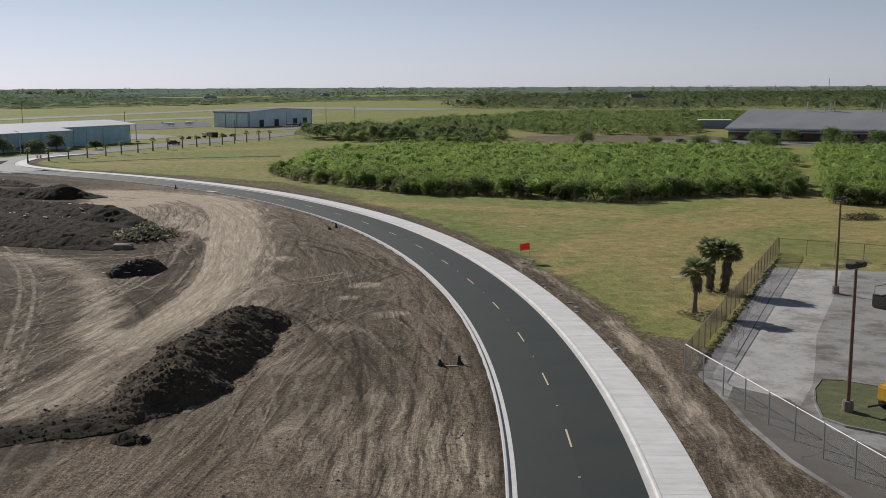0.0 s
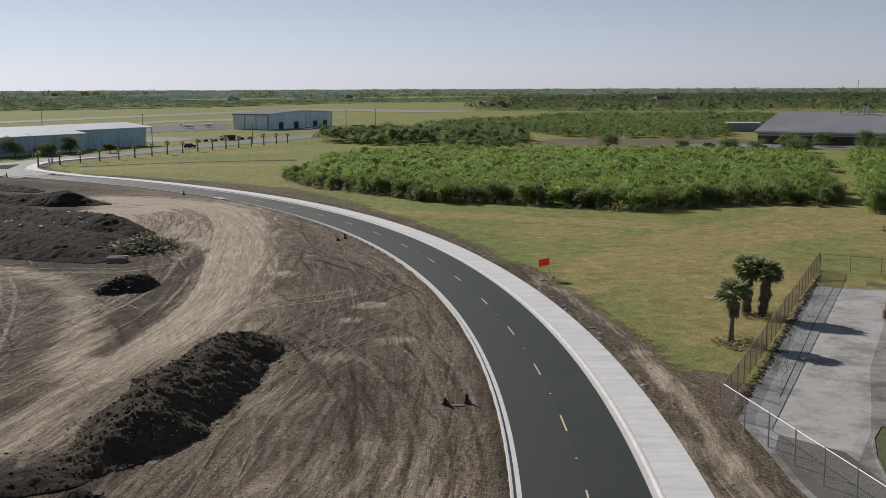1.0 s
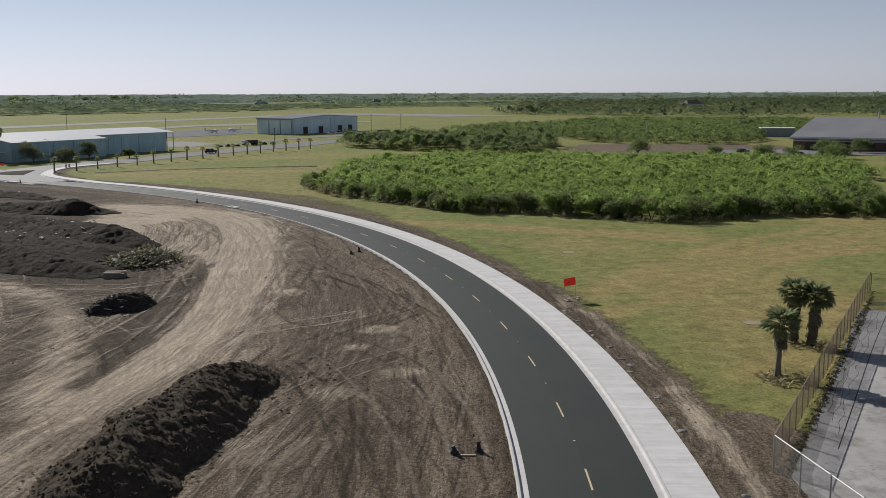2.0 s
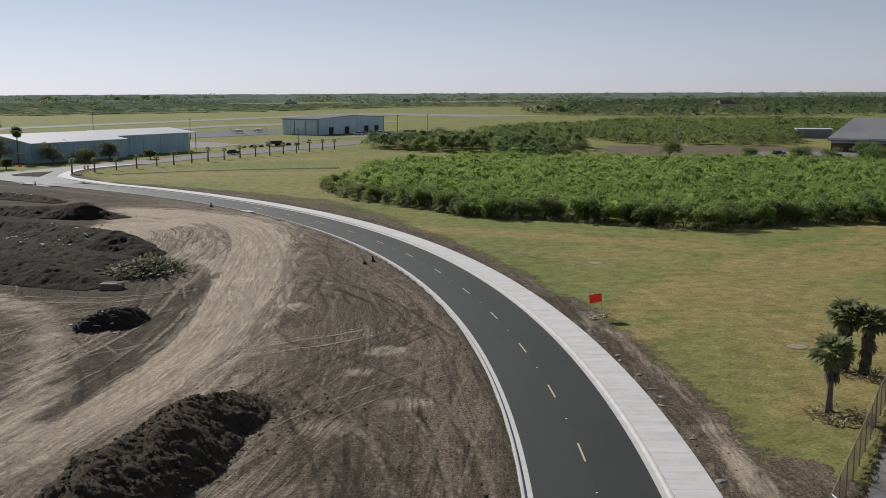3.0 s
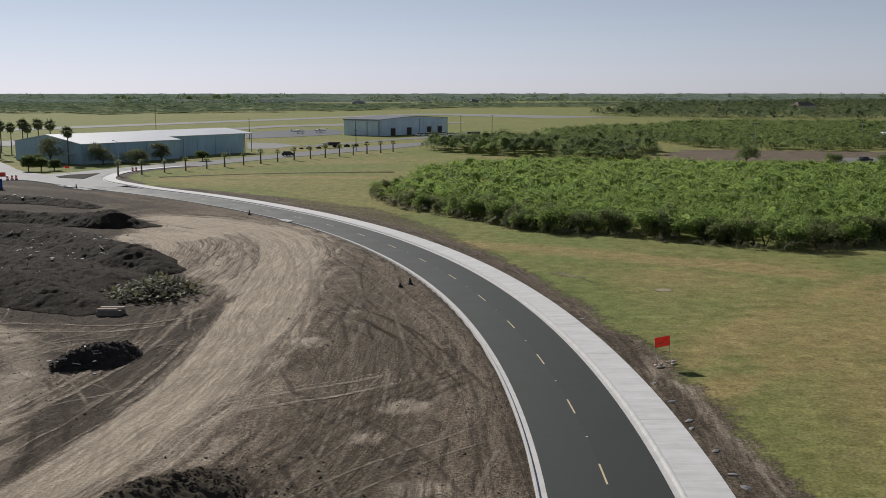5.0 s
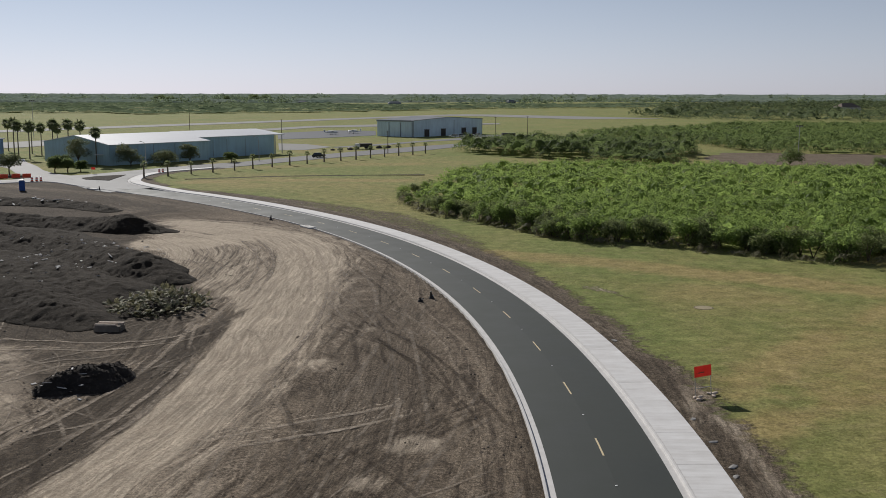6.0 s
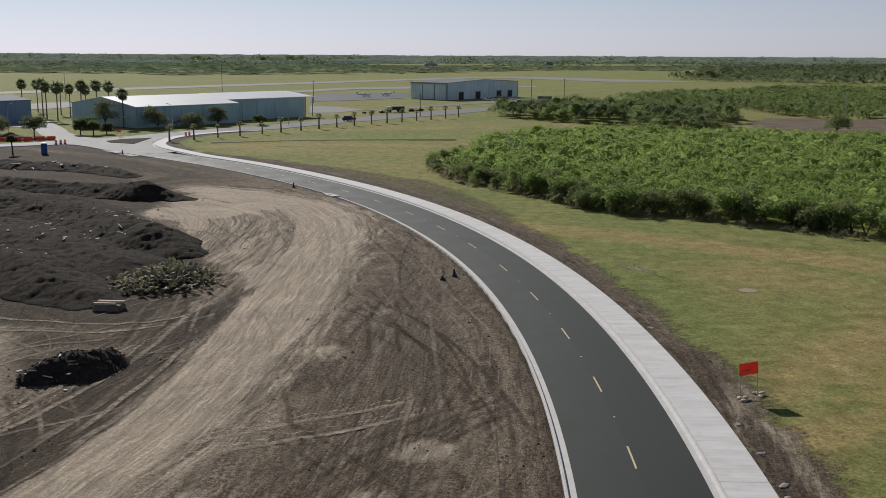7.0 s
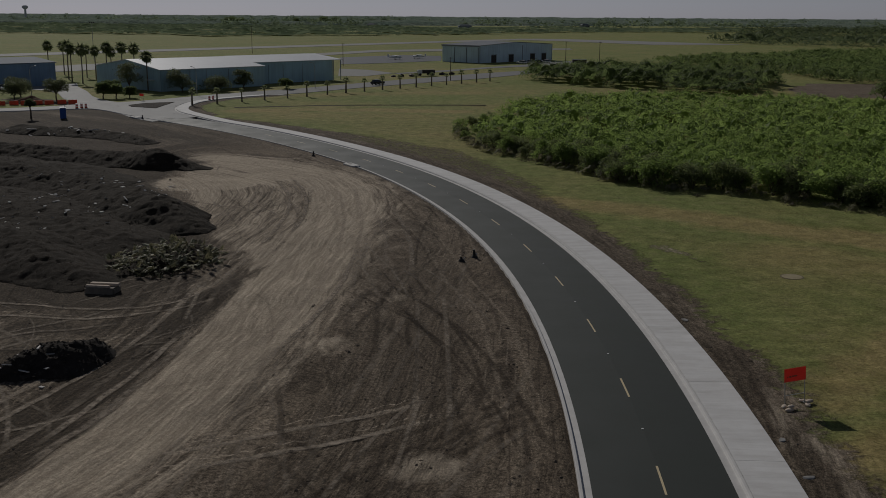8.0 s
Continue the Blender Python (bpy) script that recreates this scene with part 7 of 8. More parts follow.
M_RIM = worn("dark_collar", (0.2, 0.155, 0.095), (0.14, 0.13, 0.06), 0.9, scale=1.6, grain=20, bump=0.2)
for x, y in ((40.7, 141.8), (46.2, 100.0)):
    mh = tagged(empty("manhole", (x, y, zone_z(x, y) - 0.02)), "dusty weathered manhole collar set in grass", "manhole")
    part("ring", tube_bm([(0, 0, -0.1), (0, 0, 0.05)], (1.1, 0.95), 24), M_RIM, mh)
    part("cover", tube_bm([(0, 0, 0.05), (0, 0, 0.065)], (0.84, 0.8), 20), M_RING, mh, "dusty pale cover")


def chunk(name, size, flat, at, seed, mat, label, category):
    r = np.random.default_rng(seed)
    bm = bmesh.new()
    bmesh.ops.create_icosphere(bm, subdivisions=1, radius=1.0)
    for v in bm.verts:
        v.co *= 1 + r.normal() * 0.22
        v.co.x *= size
        v.co.y *= size * (0.5 + 0.3 * r.random())
        v.co.z *= size * flat
    ob = part(name, bm, mat)
    ob.matrix_basis = pose(*at, 0, 0, r.random() * 360)
    return tagged(ob, label, category)


for i, (x, y, s) in enumerate([(31.0, 103.1, 0.5), (31.0, 99.0, 0.55), (30.7, 97.5, 0.45), (30.9, 93.4, 0.5), (30.7, 89.7, 0.5), (30.8, 87.8, 0.5), (30.1, 86.0, 0.4), (29.8, 79.4, 0.35), (28.9, 72.8, 0.5), (30.9, 107.5, 0.4), (28.3, 62.5, 0.45), (29.6, 128.5, 0.5)]):
    chunk("concrete_chunk", s * 0.7, 0.18, (x, y, zone_z(x, y) + 0.02), 700 + i, M_LOT, "flat broken concrete chunk on bare soil", "concrete chunk")

# slab, fronds and rubble by the heaps
beam = tagged(empty("concrete_block", (-14.0, 132.3, zone_z(-14.0, 132.3)), -4), "weathered concrete block with a timber on top", "concrete block")
part("block", box_bm(2.4, 1.3, 0.58, (0, 0, -0.05), 0.09), worn("stained_concrete", (0.25, 0.215, 0.175), (0.13, 0.108, 0.088), 0.9, scale=1.2, grain=12), beam)
part("timber", box_bm(2.3, 0.4, 0.2, (0.1, 0.3, 0.53), 0.03), M_SAND, beam, "pale squared timber")
part("timber", box_bm(1.9, 0.28, 0.16, (-0.2, -0.35, 0.53), 0.03), M_SAND, beam)
r9 = np.random.default_rng(77)
out = []
for k in range(420):
    t, q = r9.random() * math.tau, math.sqrt(r9.random())
    m = pose(-12.2 + 4.4 * q * math.cos(t), 142.3 + 5.4 * q * math.sin(t), 0.15 + 1.35 * (1 - q) + 0.35 * r9.random(), r9.normal() * 25, r9.normal() * 30, r9.random() * 360) @ Matrix.Diagonal((0.55 + 0.4 * r9.random(), 0.22 + 0.2 * r9.random(), 0.5, 1))
    src = FROND[k % 4]
    v = np.empty(len(src.vertices) * 3)
    src.vertices.foreach_get("co", v)
    out.append(v.reshape(-1, 3) @ np.array(m.to_3x3()).T + np.array(m.translation))
M_CUT = leaf_mat("cut_fronds", (0.045, 0.055, 0.022), (0.13, 0.135, 0.055), (0.42, 0.385, 0.25), 0.2, 1.0, 0.75)
heap = tagged(empty("frond_heap", (0, 0, 0)), "heap of cut palm fronds on dark soil", "brush heap")
tagged(part("cut_foliage", quads_mesh("cut_foliage", np.concatenate(out), M_CUT), M_CUT, heap), kind="stuff")
mnd = mound("frond_heap_soil", [(-13.4, 139.5, 2.6, 0.6), (-11.8, 143, 3.2, 0.8), (-11.2, 146.5, 2.4, 0.6)], "", M_SOIL, 0.3, 0.5, 88)
mnd.parent = heap
mnd.name = "core"
for key in ("label", "category"):
    if key in mnd:
        del mnd[key]


# ---- airfield, junction and far things ----
def car(at, rz, paint, label, van=False):
    ob = tagged(empty("car", at, rz), label, "car")
    L, W = 4.6, 1.8
    h = 0.75 if not van else 1.0
    bm = box_bm(L, W, 0.62, (0, 0, 0.32), 0.12)
    part("body", bm, paint, ob)
    bm = bmesh.new()
    lo = [bm.verts.new((x, y, 0.9)) for x, y in ((-1.9, -0.8), (1.0, -0.8), (1.0, 0.8), (-1.9, 0.8))]
    hi = [bm.verts.new((x, y, 0.9 + h * 0.75)) for x, y in ((-1.5, -0.66), (0.35, -0.66), (0.35, 0.66), (-1.5, 0.66))]
    bm.faces.new(lo[::-1])
    bm.faces.new(hi)
    for i in range(4):
        bm.faces.new((lo[i], lo[(i + 1) % 4], hi[(i + 1) % 4], hi[i]))
    cab = part("cabin", bm, M_GLASS, ob, "dark glazed cabin")
    part("roof", box_bm(1.9, 1.34, 0.06, (-0.57, 0, 0.9 + h * 0.75 + 0.004), 0.02), paint, cab)
    for x in (-1.45, 1.45):
        for y in (-0.82, 0.82):
            w = part("wheel", tube_bm([(x, y - 0.11, 0.33), (x, y + 0.11, 0.33)], (0.33, 0.33), 14), M_TYRE, ob)
            part("rim", tube_bm([(x, y - 0.12, 0.33), (x, y + 0.12, 0.33)], (0.19, 0.19), 10), M_GALV, w)
    for y in (-0.6, 0.6):
        part("headlight", box_bm(0.05, 0.3, 0.14, (2.29, y, 0.6), 0.01), M_WHITEPAINT, ob)
    return ob


M_SILVER = worn("silver_car_paint", (0.5, 0.5, 0.5), (0.42, 0.42, 0.43), 0.3, 0.5, scale=2, grain=20, bump=0)
M_DARKCAR = worn("dark_car_paint", (0.03, 0.032, 0.036), (0.04, 0.04, 0.045), 0.25, 0.2, scale=2, grain=20, bump=0, spec=0.5)
M_BLUECAR = worn("blue_car_paint", (0.05, 0.09, 0.2), (0.045, 0.08, 0.18), 0.3, 0.2, scale=2, grain=20, bump=0, spec=0.5)
car((-20.6, 369.5, 0.1), 52, M_DARKCAR, "black car driving on the grey road")
for i, (x, y, rz, p, lb) in enumerate([(25.5, 509.5, 140, M_WHITEPAINT, "white car parked by a hangar"), (28.8, 513.5, 140, M_SILVER, "silver car parked by a hangar"), (32.5, 517.0, 140, M_DARKCAR, "dark car parked by a hangar"), (36.2, 521.0, 140, M_WHITEPAINT, "white car parked by a hangar"),
                                      (-116, 331, 70, M_WHITEPAINT, "white car in a small car park"), (-113, 329.5, 70, M_WHITEPAINT, "white car in a small car park"), (-119, 332.5, 70, M_SILVER, "silver car in a small car park"), (-110.5, 345, 30, M_WHITEPAINT, "white van parked beside a blue building"),
                                      (151, 332, 20, M_DARKCAR, "dark car parked near a brick building"), (161.5, 313.5, -40, M_SILVER, "silver car parked near a brick building"), (181, 293, -40, M_WHITEPAINT, "white car parked near a brick building"),
                                      (194, 304.5, -40, M_BLUECAR, "blue car parked near a brick building"), (197, 302, -40, M_WHITEPAINT, "white car parked near a brick building"), (199.5, 299, -40, M_BLUECAR, "blue car parked near a brick building"), (160, 338, 20, M_DARKCAR, "dark car under trees near a brick building")]):
    car((x, y, 0.15), rz, p, lb)


def light_plane(at, rz):
    ob = tagged(empty("light_aircraft", at, rz), "small white propeller aircraft parked on tarmac", "aircraft")
    part("fuselage", tube_bm([(3.6, 0, 1.15), (3.0, 0, 1.2), (1.6, 0, 1.3), (0, 0, 1.4), (-2.4, 0, 1.35), (-4.2, 0, 1.4)], (0.25, 0.5, 0.62, 0.65, 0.35, 0.14), 12), M_WHITEPAINT, ob)
    part("wing", box_bm(1.5, 10.8, 0.16, (0.7, 0, 1.95), 0.06), M_WHITEPAINT, ob)
    part("tailplane", box_bm(0.9, 3.6, 0.1, (-4.0, 0, 1.45), 0.03), M_WHITEPAINT, ob)
    part("fin", box_bm(0.9, 0.1, 1.3, (-4.1, 0, 1.5), 0.03), M_WHITEPAINT, ob)
    part("canopy", box_bm(1.3, 1.1, 0.5, (0.5, 0, 1.5), 0.15), M_GLASS, ob, "dark glazed canopy")
    part("propeller", box_bm(0.06, 1.9, 0.14, (3.68, 0, 1.08), 0.02), M_BLACK, ob)
    for x, y in ((2.6, 0), (-0.1, -1.2), (-0.1, 1.2)):
        part("wheel", tube_bm([(x, y - 0.08, 0.22), (x, y + 0.08, 0.22)], (0.22, 0.22), 12), M_TYRE, ob)
        part("leg", tube_bm([(x, y, 0.25), (x, y * 0.45, 1.05)], (0.04, 0.05), 6), M_GALV, ob)
    return ob


light_plane((-32.5, 541, 0.1), 25).scale = (0.85, 0.85, 0.85)
light_plane((-22.5, 553, 0.1), 160).scale = (0.85, 0.85, 0.85)
truck = tagged(empty("flatbed_truck", (-9.0, 418, 0.1), 20), "white works truck with a dark bed parked on grass", "truck")
part("cab", box_bm(1.5, 1.9, 1.4, (-2.8, 0, 0.55), 0.15), M_WHITEPAINT, truck)
part("windscreen", box_bm(0.06, 1.6, 0.55, (-3.56, 0, 1.25), 0.02), M_GLASS, truck)
part("bed", box_bm(4.4, 2.2, 1.2, (0.3, 0, 0.8), 0.06), M_DARKSTEEL, truck, "dark loaded bed")
for x in (-2.8, 0.6, 1.9):
    for y in (-0.95, 0.95):
        part("wheel", tube_bm([(x, y - 0.15, 0.45), (x, y + 0.15, 0.45)], (0.45, 0.45), 14), M_TYRE, truck)
for i, (x, y, s) in enumerate([(-14, 414, 1.6), (-17.5, 412, 1.3), (-4, 424, 1.5), (-1, 427, 1.2), (-20, 410, 0.9)]):
    chunk("scrap_pile", s, 0.5, (x, y, 0.25), 740 + i, M_DARKSTEEL, "low pile of dark scrap on grass", "scrap pile")
box_c = tagged(empty("container", (50.5, 514.5, 0.1), 8), "low dark green container beside a drive", "container")
part("body", box_bm(6, 2.4, 1.7, (0, 0, 0.1), 0.05), M_DARKSTEEL, box_c)
part("lid", box_bm(6.1, 2.5, 0.12, (0, 0, 1.82), 0.03), M_ROOFG, box_c)


def utility_pole(at, h, label, lamp=False):
    ob = tagged(empty("utility_pole", at), label, "pole")
    part("pole", tube_bm([(0, 0, -0.2), (0, 0, h)], (0.14, 0.1), 8), M_BARK if not lamp else M_GALV, ob)
    if lamp:
        part("crossarm", box_bm(2.2, 0.12, 0.12, (0, 0, h - 0.05)), M_GALV, ob)
        for x in (-0.9, 0.0, 0.9):
            part("floodlight", box_bm(0.5, 0.35, 0.45, (x, 0, h + 0.08), 0.05), M_DARKSTEEL, ob)
    else:
        part("crossarm", box_bm(1.3, 0.1, 0.1, (0, 0, h - 0.4)), M_BARK, ob)
    return ob


for x, y, h in ((0.3, 393, 7.5), (44.2, 508, 9.5), (59.8, 521, 9.5), (-48, 482, 9.0), (-113, 597, 14), (30, 478, 4.0)):
    utility_pole((x, y, 0.05), h, "thin wooden utility pole on flat grass")
for x, y, h in ((140.5, 395, 9.0), (196.5, 433, 8.0), (-159, 500, 16)):
    utility_pole((x, y, 0.05), h, "tall steel floodlight pole", True)
mast = tagged(empty("radio_mast", (1113, 1800, 0)), "thin distant radio mast over woodland", "mast")
part("mast", tube_bm([(0, 0, 0), (0, 0, 30)], (0.8, 0.4), 6), M_GALV, mast)
tower = tagged(empty("water_tower", (-1155, 2600, 0)), "distant pale water tower on the horizon", "water tower")
part("stem", tube_bm([(0, 0, 0), (0, 0, 24)], (3, 2.4), 10), M_CONC, tower)
part("tank", tube_bm([(0, 0, 24), (0, 0, 27), (0, 0, 31), (0, 0, 33)], (3, 7, 7, 4), 14), M_CONC, tower)


def far_house(at, rz, sx, sy, h, wall, roof, label):
    ob = tagged(empty("house", at, rz), label, "house")
    part("wall", box_bm(sx, sy, h, (0, 0, 0)), wall, ob)
    bm = bmesh.new()
    lo = [bm.verts.new((x, y, h + 0.02)) for x, y in ((-sx * 0.53, -sy * 0.56), (sx * 0.53, -sy * 0.56), (sx * 0.53, sy * 0.56), (-sx * 0.53, sy * 0.56))]
    hi = [bm.verts.new((x, 0, h * 1.6)) for x in (-sx * 0.3, sx * 0.3)]
    for f in ((lo[0], lo[1], hi[1], hi[0]), (lo[1], lo[2], hi[1]), (lo[2], lo[3], hi[0], hi[1]), (lo[3], lo[0], hi[0]), lo[::-1]):
        bm.faces.new(f)
    part("roof", bm, roof, ob)
    for k in range(3):
        part("window", box_bm(sx * 0.12, 0.1, h * 0.35, (sx * (k - 1) * 0.3, -sy / 2 - 0.04, h * 0.35)), M_GLASS, ob)
    return ob


far_house((414, 1030, 0), 20, 22, 12, 6.2, M_CONC, worn("faded_roof_tiles", (0.2, 0.16, 0.13), (0.15, 0.12, 0.1), 0.9, scale=0.5, grain=4), "large pale house with a brown roof among woodland trees")
far_house((-33, 1500, 0), 10, 18, 9, 4.0, M_TRIM, M_ROOFG, "distant pale grey building among trees")
far_house((-180, 1650, 0), -10, 12, 8, 3.6, M_TRIM, M_ROOFG, "distant pale grey building among trees")
far_house((150, 1750, 0), 30, 14, 8, 4.0, M_TRIM, M_ROOFG, "distant pale grey building among trees")


def street_lamp(at, rz):
    ob = tagged(empty("street_lamp", at, rz), "slender steel street lamp with a curved arm", "street lamp")
    part("pole", tube_bm([(0, 0, -0.1), (0, 0, 6.2), (0.3, 0, 7.0), (1.4, 0, 7.3)], (0.1, 0.07, 0.06, 0.05), 8), M_GALV, ob)
    part("lamp_head", box_bm(0.7, 0.28, 0.14, (1.6, 0, 7.24), 0.05), M_GALV, ob)
    return ob


for x, y, rz in ((-36.5, 352, 150), (-104, 318, 60), (-62, 322, 150)):
    street_lamp((x, y, 0.05), rz)
loo = tagged(empty("portable_toilet", (-71.0, 259.8, 0.1), 20), "blue plastic portable toilet on bare soil", "portable toilet")
part("cabin", box_bm(1.15, 1.15, 2.0, (0, 0, 0.1), 0.05), M_BLUE, loo)
part("roof", box_bm(1.2, 1.2, 0.2, (0, 0, 2.12), 0.08), M_WHITEPAINT, loo, "pale domed roof")
part("door", box_bm(0.75, 0.04, 1.75, (0, -0.6, 0.2), 0.02), M_BLUE, loo)
part("vent_pipe", tube_bm([(0.4, 0.4, 2.3), (0.4, 0.4, 2.7)], (0.05, 0.05), 8), M_BLACK, loo)
part("skid", box_bm(1.2, 1.2, 0.1, (0, 0, 0)), M_BLACK, loo)


def barrel(at):
    ob = tagged(empty("traffic_barrel", at), "orange and white striped traffic barrel", "traffic barrel", "barrels across the side road")
    part("base", tube_bm([(0, 0, 0), (0, 0, 0.08)], (0.4, 0.38), 14), M_BLACK, ob)
    for k in range(4):
        part("band", tube_bm([(0, 0, 0.08 + k * 0.24), (0, 0, 0.32 + k * 0.24)], (0.3 - 0.02 * k, 0.285 - 0.02 * k), 14), M_ORANGE if k % 2 == 0 else M_WHITEPAINT, ob, "orange band" if k % 2 == 0 else "white reflective band")
    return ob


for x, y in ((-77.6, 282.6), (-76.9, 283.6), (-76.0, 283.8), (-55.0, 308.6), (-54.3, 309.4)):
    barrel((x, y, 0.09))


def barrier(at, rz):
    ob = tagged(empty("water_barrier", at, rz), "orange plastic water-filled road barrier", "barrier", "barriers at the closed road")
    bm = bmesh.new()
    pr = [(-0.3, 0), (0.3, 0), (0.28, 0.25), (0.12, 0.45), (0.1, 0.95), (-0.1, 0.95), (-0.12, 0.45), (-0.28, 0.25)]
    lo = [bm.verts.new((-0.95, y, z)) for y, z in pr]
    hi = [bm.verts.new((0.95, y, z)) for y, z in pr]
    bm.faces.new(lo)
    bm.faces.new(hi[::-1])
    for i in range(8):
        bm.faces.new((lo[i], lo[(i + 1) % 8], hi[(i + 1) % 8], hi[i]))
    part("shell", bm, M_ORANGE, ob)
    part("cap", tube_bm([(0, 0, 0.95), (0, 0, 1.0)], (0.07, 0.07), 8), M_BLACK, ob)
    return ob


for k in range(7):
    barrier((-97 + k * 2.35, 287.0 + k * 1.05 + 0.4 * (k % 2), 0.1), 24 + 8 * (k % 3))
sheet("verge_island", [(-69.2, 291.6), (-67.4, 297.0), (-61.4, 301.4), (-61.2, 297.2), (-60.6, 285.0), (-67.2, 288.0)], 0.16, M_SOIL, "bare dark soil island between road lanes", "road island", 0.12)

mound("soil_mound", [(-97, 293.5, 2.2, 0.7), (-93, 295, 3.2, 1.9), (-89.5, 292.5, 2.2, 0.7)], "reddish-brown soil heap beside orange barriers", soil_mat("red_brown_soil", (0.1, 0.055, 0.035), (0.14, 0.08, 0.05), (0.19, 0.12, 0.08)), 0.25, 0.5, 67, 6)

# ---- litter of the building site ----
rl = np.random.default_rng(19)


def site_clods(name, box, n, lo, hi, mat, label, seed, keep):
    r = np.random.default_rng(seed)
    x, y = r.uniform(box[0], box[1], n * 3), r.uniform(box[2], box[3], n * 3)
    ok = keep(x, y)
    x, y = x[ok][:n], y[ok][:n]
    z = ground_z(x, y)
    sz = lo + (hi - lo) * r.random(len(x)) ** 4
    ob = new(name, clod_cloud(name, np.column_stack([x, y, z + sz * 0.15]), sz, r, mat))
    return tagged(ob, label, "soil clods", kind="stuff")


def on_site(x, y):
    o, _ = road_offset(x, y)
    patchy = fbm(x, y, 6, 3, 91) > 0.5
    return (o < -4.6) & inside(SITE, x, y) & (patchy | (o > -7.5)) & (line_distance(SWEEP, x, y) > 3.0)


def on_verge(x, y):
    o, a = road_offset(x, y)
    return (o > 6.7) & (o < np.interp(a, [p[0] for p in VERGE], [p[1] for p in VERGE]) + 0.3) & (a < 34)


M_CLOD = soil_mat("brown_clods", (0.16, 0.128, 0.1), (0.22, 0.18, 0.14), (0.3, 0.25, 0.2))
site_clods("soil_clods", (-40, 22, 46, 170), 7000, 0.02, 0.12, M_CLOD, "brown soil clods strewn over bare ground", 31, on_site)
site_clods("verge_clods", (0, 36, 40, 230), 1300, 0.02, 0.12, M_CLOD, "soil clods strewn along the footpath edge", 32, on_verge)
near_heap = lambda x, y: (line_distance([(-9, 63), (-4.3, 70), (-1, 77), (2, 85), (4.5, 90)], x, y) < 4.8 + 2 * (fbm(x, y, 2, 2, 5) - 0.5))
site_clods("heap_clods", (-16, 10, 56, 96), 1600, 0.03, 0.15, M_SOIL3, "dark brown clods fallen round a soil heap", 33, near_heap)


def top_of(meshes, x, y):
    """The height of the highest heap at points, from the heaps' own vertices."""
    z = ground_z(x, y)
    for ob in meshes:
        v = np.empty(len(ob.data.vertices) * 3)
        ob.data.vertices.foreach_get("co", v)
        v = v.reshape(-1, 3)
        for i in range(len(x)):
            d = np.hypot(v[:, 0] - x[i], v[:, 1] - y[i])
            k = int(np.argmin(d))
            if d[k] < 0.4:
                z[i] = max(z[i], v[k, 2])
    return z


heaps = [o for o in scene.objects if o.get("category") == "soil mound" and o.type == "MESH"]
px = np.concatenate([rl.normal(-30, 7, 60), rl.normal(-27, 3, 25), rl.normal(-57, 5, 30), rl.normal(-11.5, 1.6, 12), rl.normal(-40, 6, 30)])
py = np.concatenate([rl.normal(160, 9, 60), rl.normal(178, 6, 25), rl.normal(233, 1.5, 30), rl.normal(115.3, 1.4, 12), rl.normal(172, 8, 30)])
pz = top_of(heaps, px, py)
shard = [finish(box_bm(l, w, 0.06, (0, 0, 0), 0.01), "debris_shard", M_CONC) for l, w in ((0.5, 0.3), (1.1, 0.12), (0.35, 0.25))]
for i in range(len(px)):
    ob = part("debris_shard", shard[i % 3], M_CONC)
    ob.matrix_basis = pose(px[i], py[i], pz[i] + 0.02, rl.normal() * 12, rl.normal() * 12, rl.random() * 360) @ Matrix.Scale((0.6 + 0.8 * rl.random()) * (1.15 if py[i] > 220 else 0.8), 4)
    tagged(ob, "pale shard of debris lying on dark soil", "debris", "debris on the soil heaps")

# ---- grass tufts near the road ----
rt = np.random.default_rng(23)
tx, ty = rt.uniform(24, 78, 60000), rt.uniform(62, 185, 60000)
o, a = road_offset(tx, ty)
ok = (o > np.interp(a, [p[0] for p in VERGE], [p[1] for p in VERGE]) + 0.5) & ~inside(LOT, tx, ty) & ~inside(SCRUB, tx, ty) & (fbm(tx, ty, 5, 3, 77) > 0.38)
tx, ty = tx[ok][:9000], ty[ok][:9000]
tz = ground_z(tx, ty)
n = len(tx)
blade = []
for k in range(3):
    t = rt.random(n) * math.tau
    hgt = 0.02 + 0.07 * rt.random(n) ** 2
    w = 0.03 + 0.04 * rt.random(n)
    dx, dy = np.cos(t), np.sin(t)
    base = np.stack([tx + dy * 0.04, ty - dx * 0.04, tz - 0.02], -1)
    side = np.stack([dx * w, dy * w, np.zeros(n)], -1)
    tip = base + np.stack([dy * 0.1, -dx * 0.1, hgt], -1)
    blade.append(np.stack([base - side, base + side, tip], 1))
M_TUFT = leaf_mat("grass_blades", (0.17, 0.19, 0.05), (0.27, 0.26, 0.085), (0.4, 0.33, 0.15), 0.45, 0.05)
tagged(new("grass_tufts", quads_mesh("grass_tufts", np.concatenate(blade).reshape(-1, 3), M_TUFT, n=3)), "tufts of rough grass in a mown field", "grass", kind="stuff")

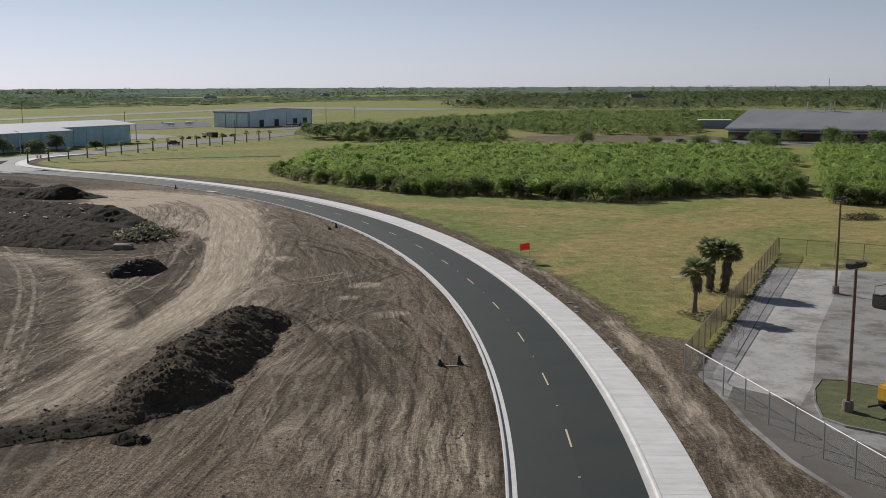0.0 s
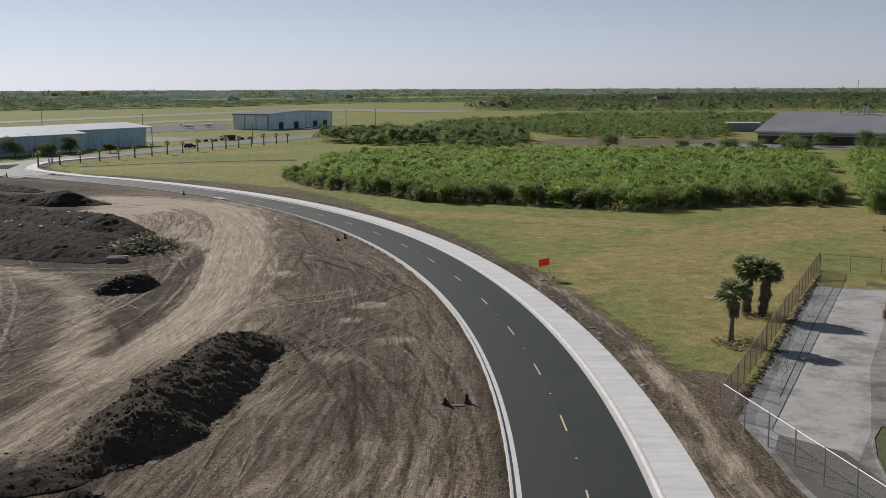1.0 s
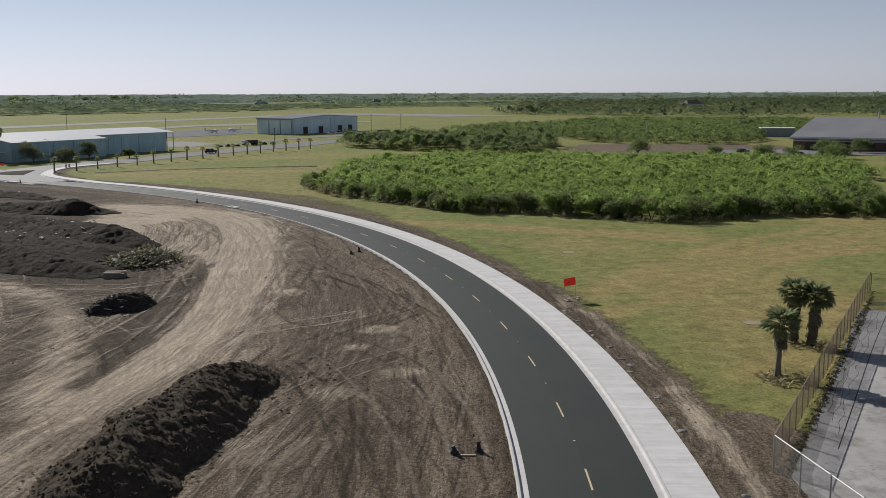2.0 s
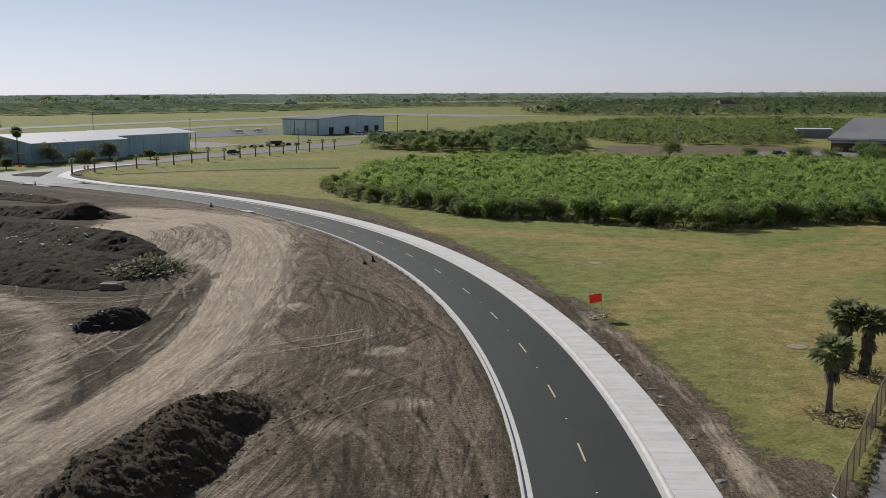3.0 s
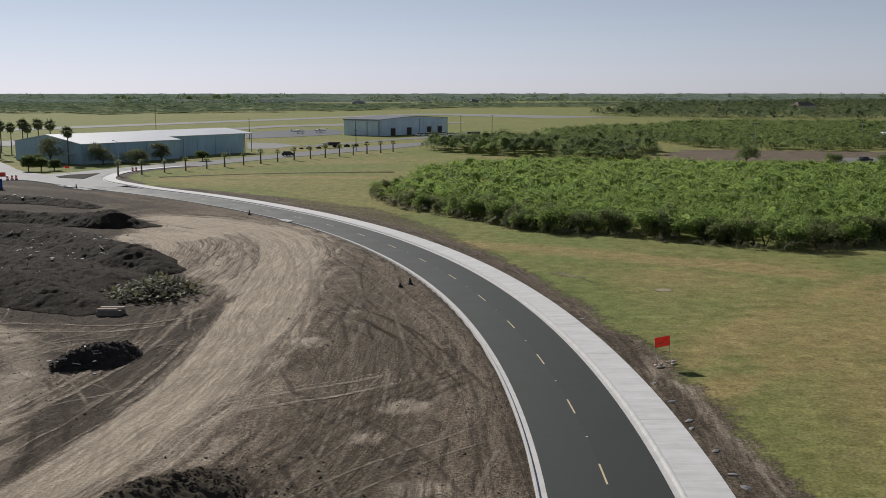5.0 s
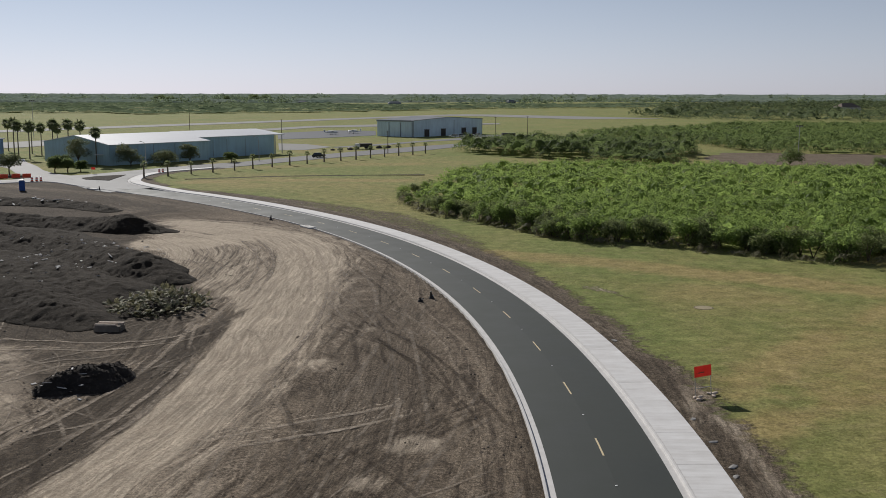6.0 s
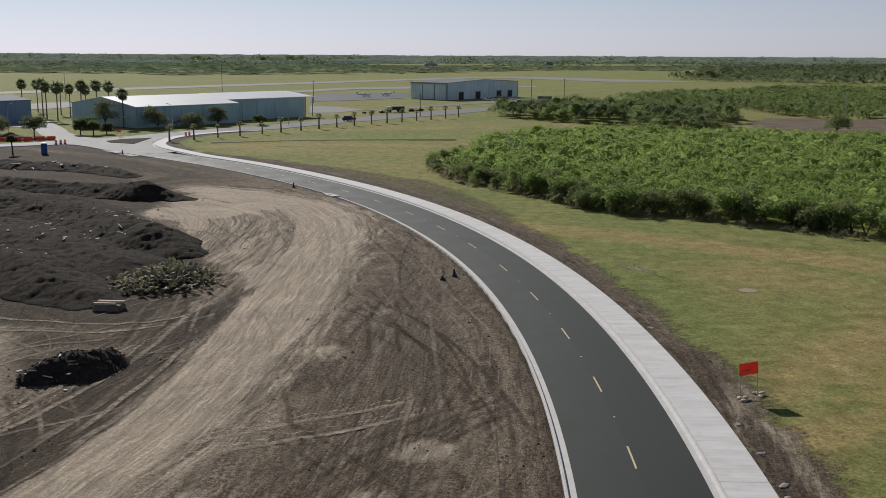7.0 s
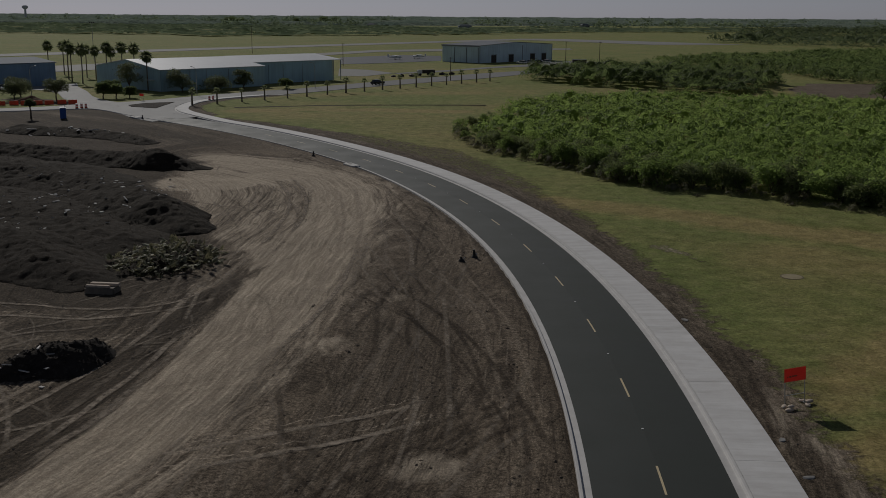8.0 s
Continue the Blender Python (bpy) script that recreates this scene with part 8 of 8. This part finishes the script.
# ---- weeds along the fence and brush by the thicket ----
rw = np.random.default_rng(29)
weed = []
for k in range(230):
    q = k / 230
    x, y = 31.9 + (64.3 - 31.9) * q + rw.normal() * 0.15 + 0.2, 65.4 + (111.2 - 65.4) * q + rw.normal() * 0.15 - 0.15
    w = 0.12 + 0.14 * rw.random()
    v = leaf_cloud(rw, [(0, 0, 0.05, w, w, 0.06 + 0.1 * rw.random())], 30, 0.06, tri=True)
    weed.append(v + np.array([x, y, 0.06]))
M_WEED = leaf_mat("dry_weeds", (0.05, 0.05, 0.026), (0.085, 0.082, 0.04), (0.15, 0.13, 0.07), 0.25, 0.6)
tagged(new("fence_weeds", quads_mesh("fence_weeds", np.concatenate(weed), M_WEED, n=3)), "dark ragged weeds along the foot of a fence", "weeds", kind="stuff")
litter = []
M_LITTER = leaf_mat("dry_palm_litter", (0.12, 0.1, 0.06), (0.26, 0.22, 0.12), (0.42, 0.36, 0.2), 0.15, 1.0)
for cx, cy, rad, n in ((40.6, 82.4, 2.1, 190), (47.4, 91.2, 2.0, 150)):
    for k in range(n):
        t, q = rw.random() * math.tau, rad * math.sqrt(rw.random())
        m = pose(cx + q * math.cos(t), cy + q * math.sin(t), 0.16 + 0.1 * rw.random(), rw.normal() * 20, rw.normal() * 20, rw.random() * 360)
        v = np.array([(-0.25, -0.04, 0), (0.25, -0.05, 0.02), (0.3, 0.05, 0), (-0.22, 0.05, 0.03)]) * (0.6 + 0.8 * rw.random())
        litter.append(v @ np.array(m.to_3x3()).T + np.array(m.translation))
tagged(new("frond_litter", quads_mesh("frond_litter", np.concatenate(litter), M_LITTER)), "dry fallen palm leaves under the palms", "leaf litter", kind="stuff")


def brush_heap(at, w, h, seed, label):
    r = np.random.default_rng(seed)
    ob = tagged(empty("brush_heap", at), label, "brush heap")
    bm = bmesh.new()
    for k in range(90):
        t, q = r.random() * math.tau, w * math.sqrt(r.random())
        p = Vector((q * math.cos(t), q * math.sin(t) * 0.5, h * (1 - q / w) * r.random()))
        d = Vector((r.normal(), r.normal(), r.normal() * 0.35)).normalized() * (0.6 + 0.9 * r.random())
        tube_bm([tuple(p - d), tuple(p + d)], (0.04, 0.02), 4, bm)
    for v in bm.verts:
        v.co.z = max(v.co.z, 0.0)
    part("branches", bm, M_BARK, ob)
    tagged(part("dry_leaf", quads_mesh("dry_leaf", leaf_cloud(r, [(0, 0, h * 0.2, w, w * 0.5, h * 0.6)], 500, 0.14, tri=True), M_WEED, n=3), M_WEED, ob), kind="stuff")
    return ob


brush_heap((92.5, 137.5, 0.1), 3.4, 1.3, 811, "heap of dry cut branches on mown grass")
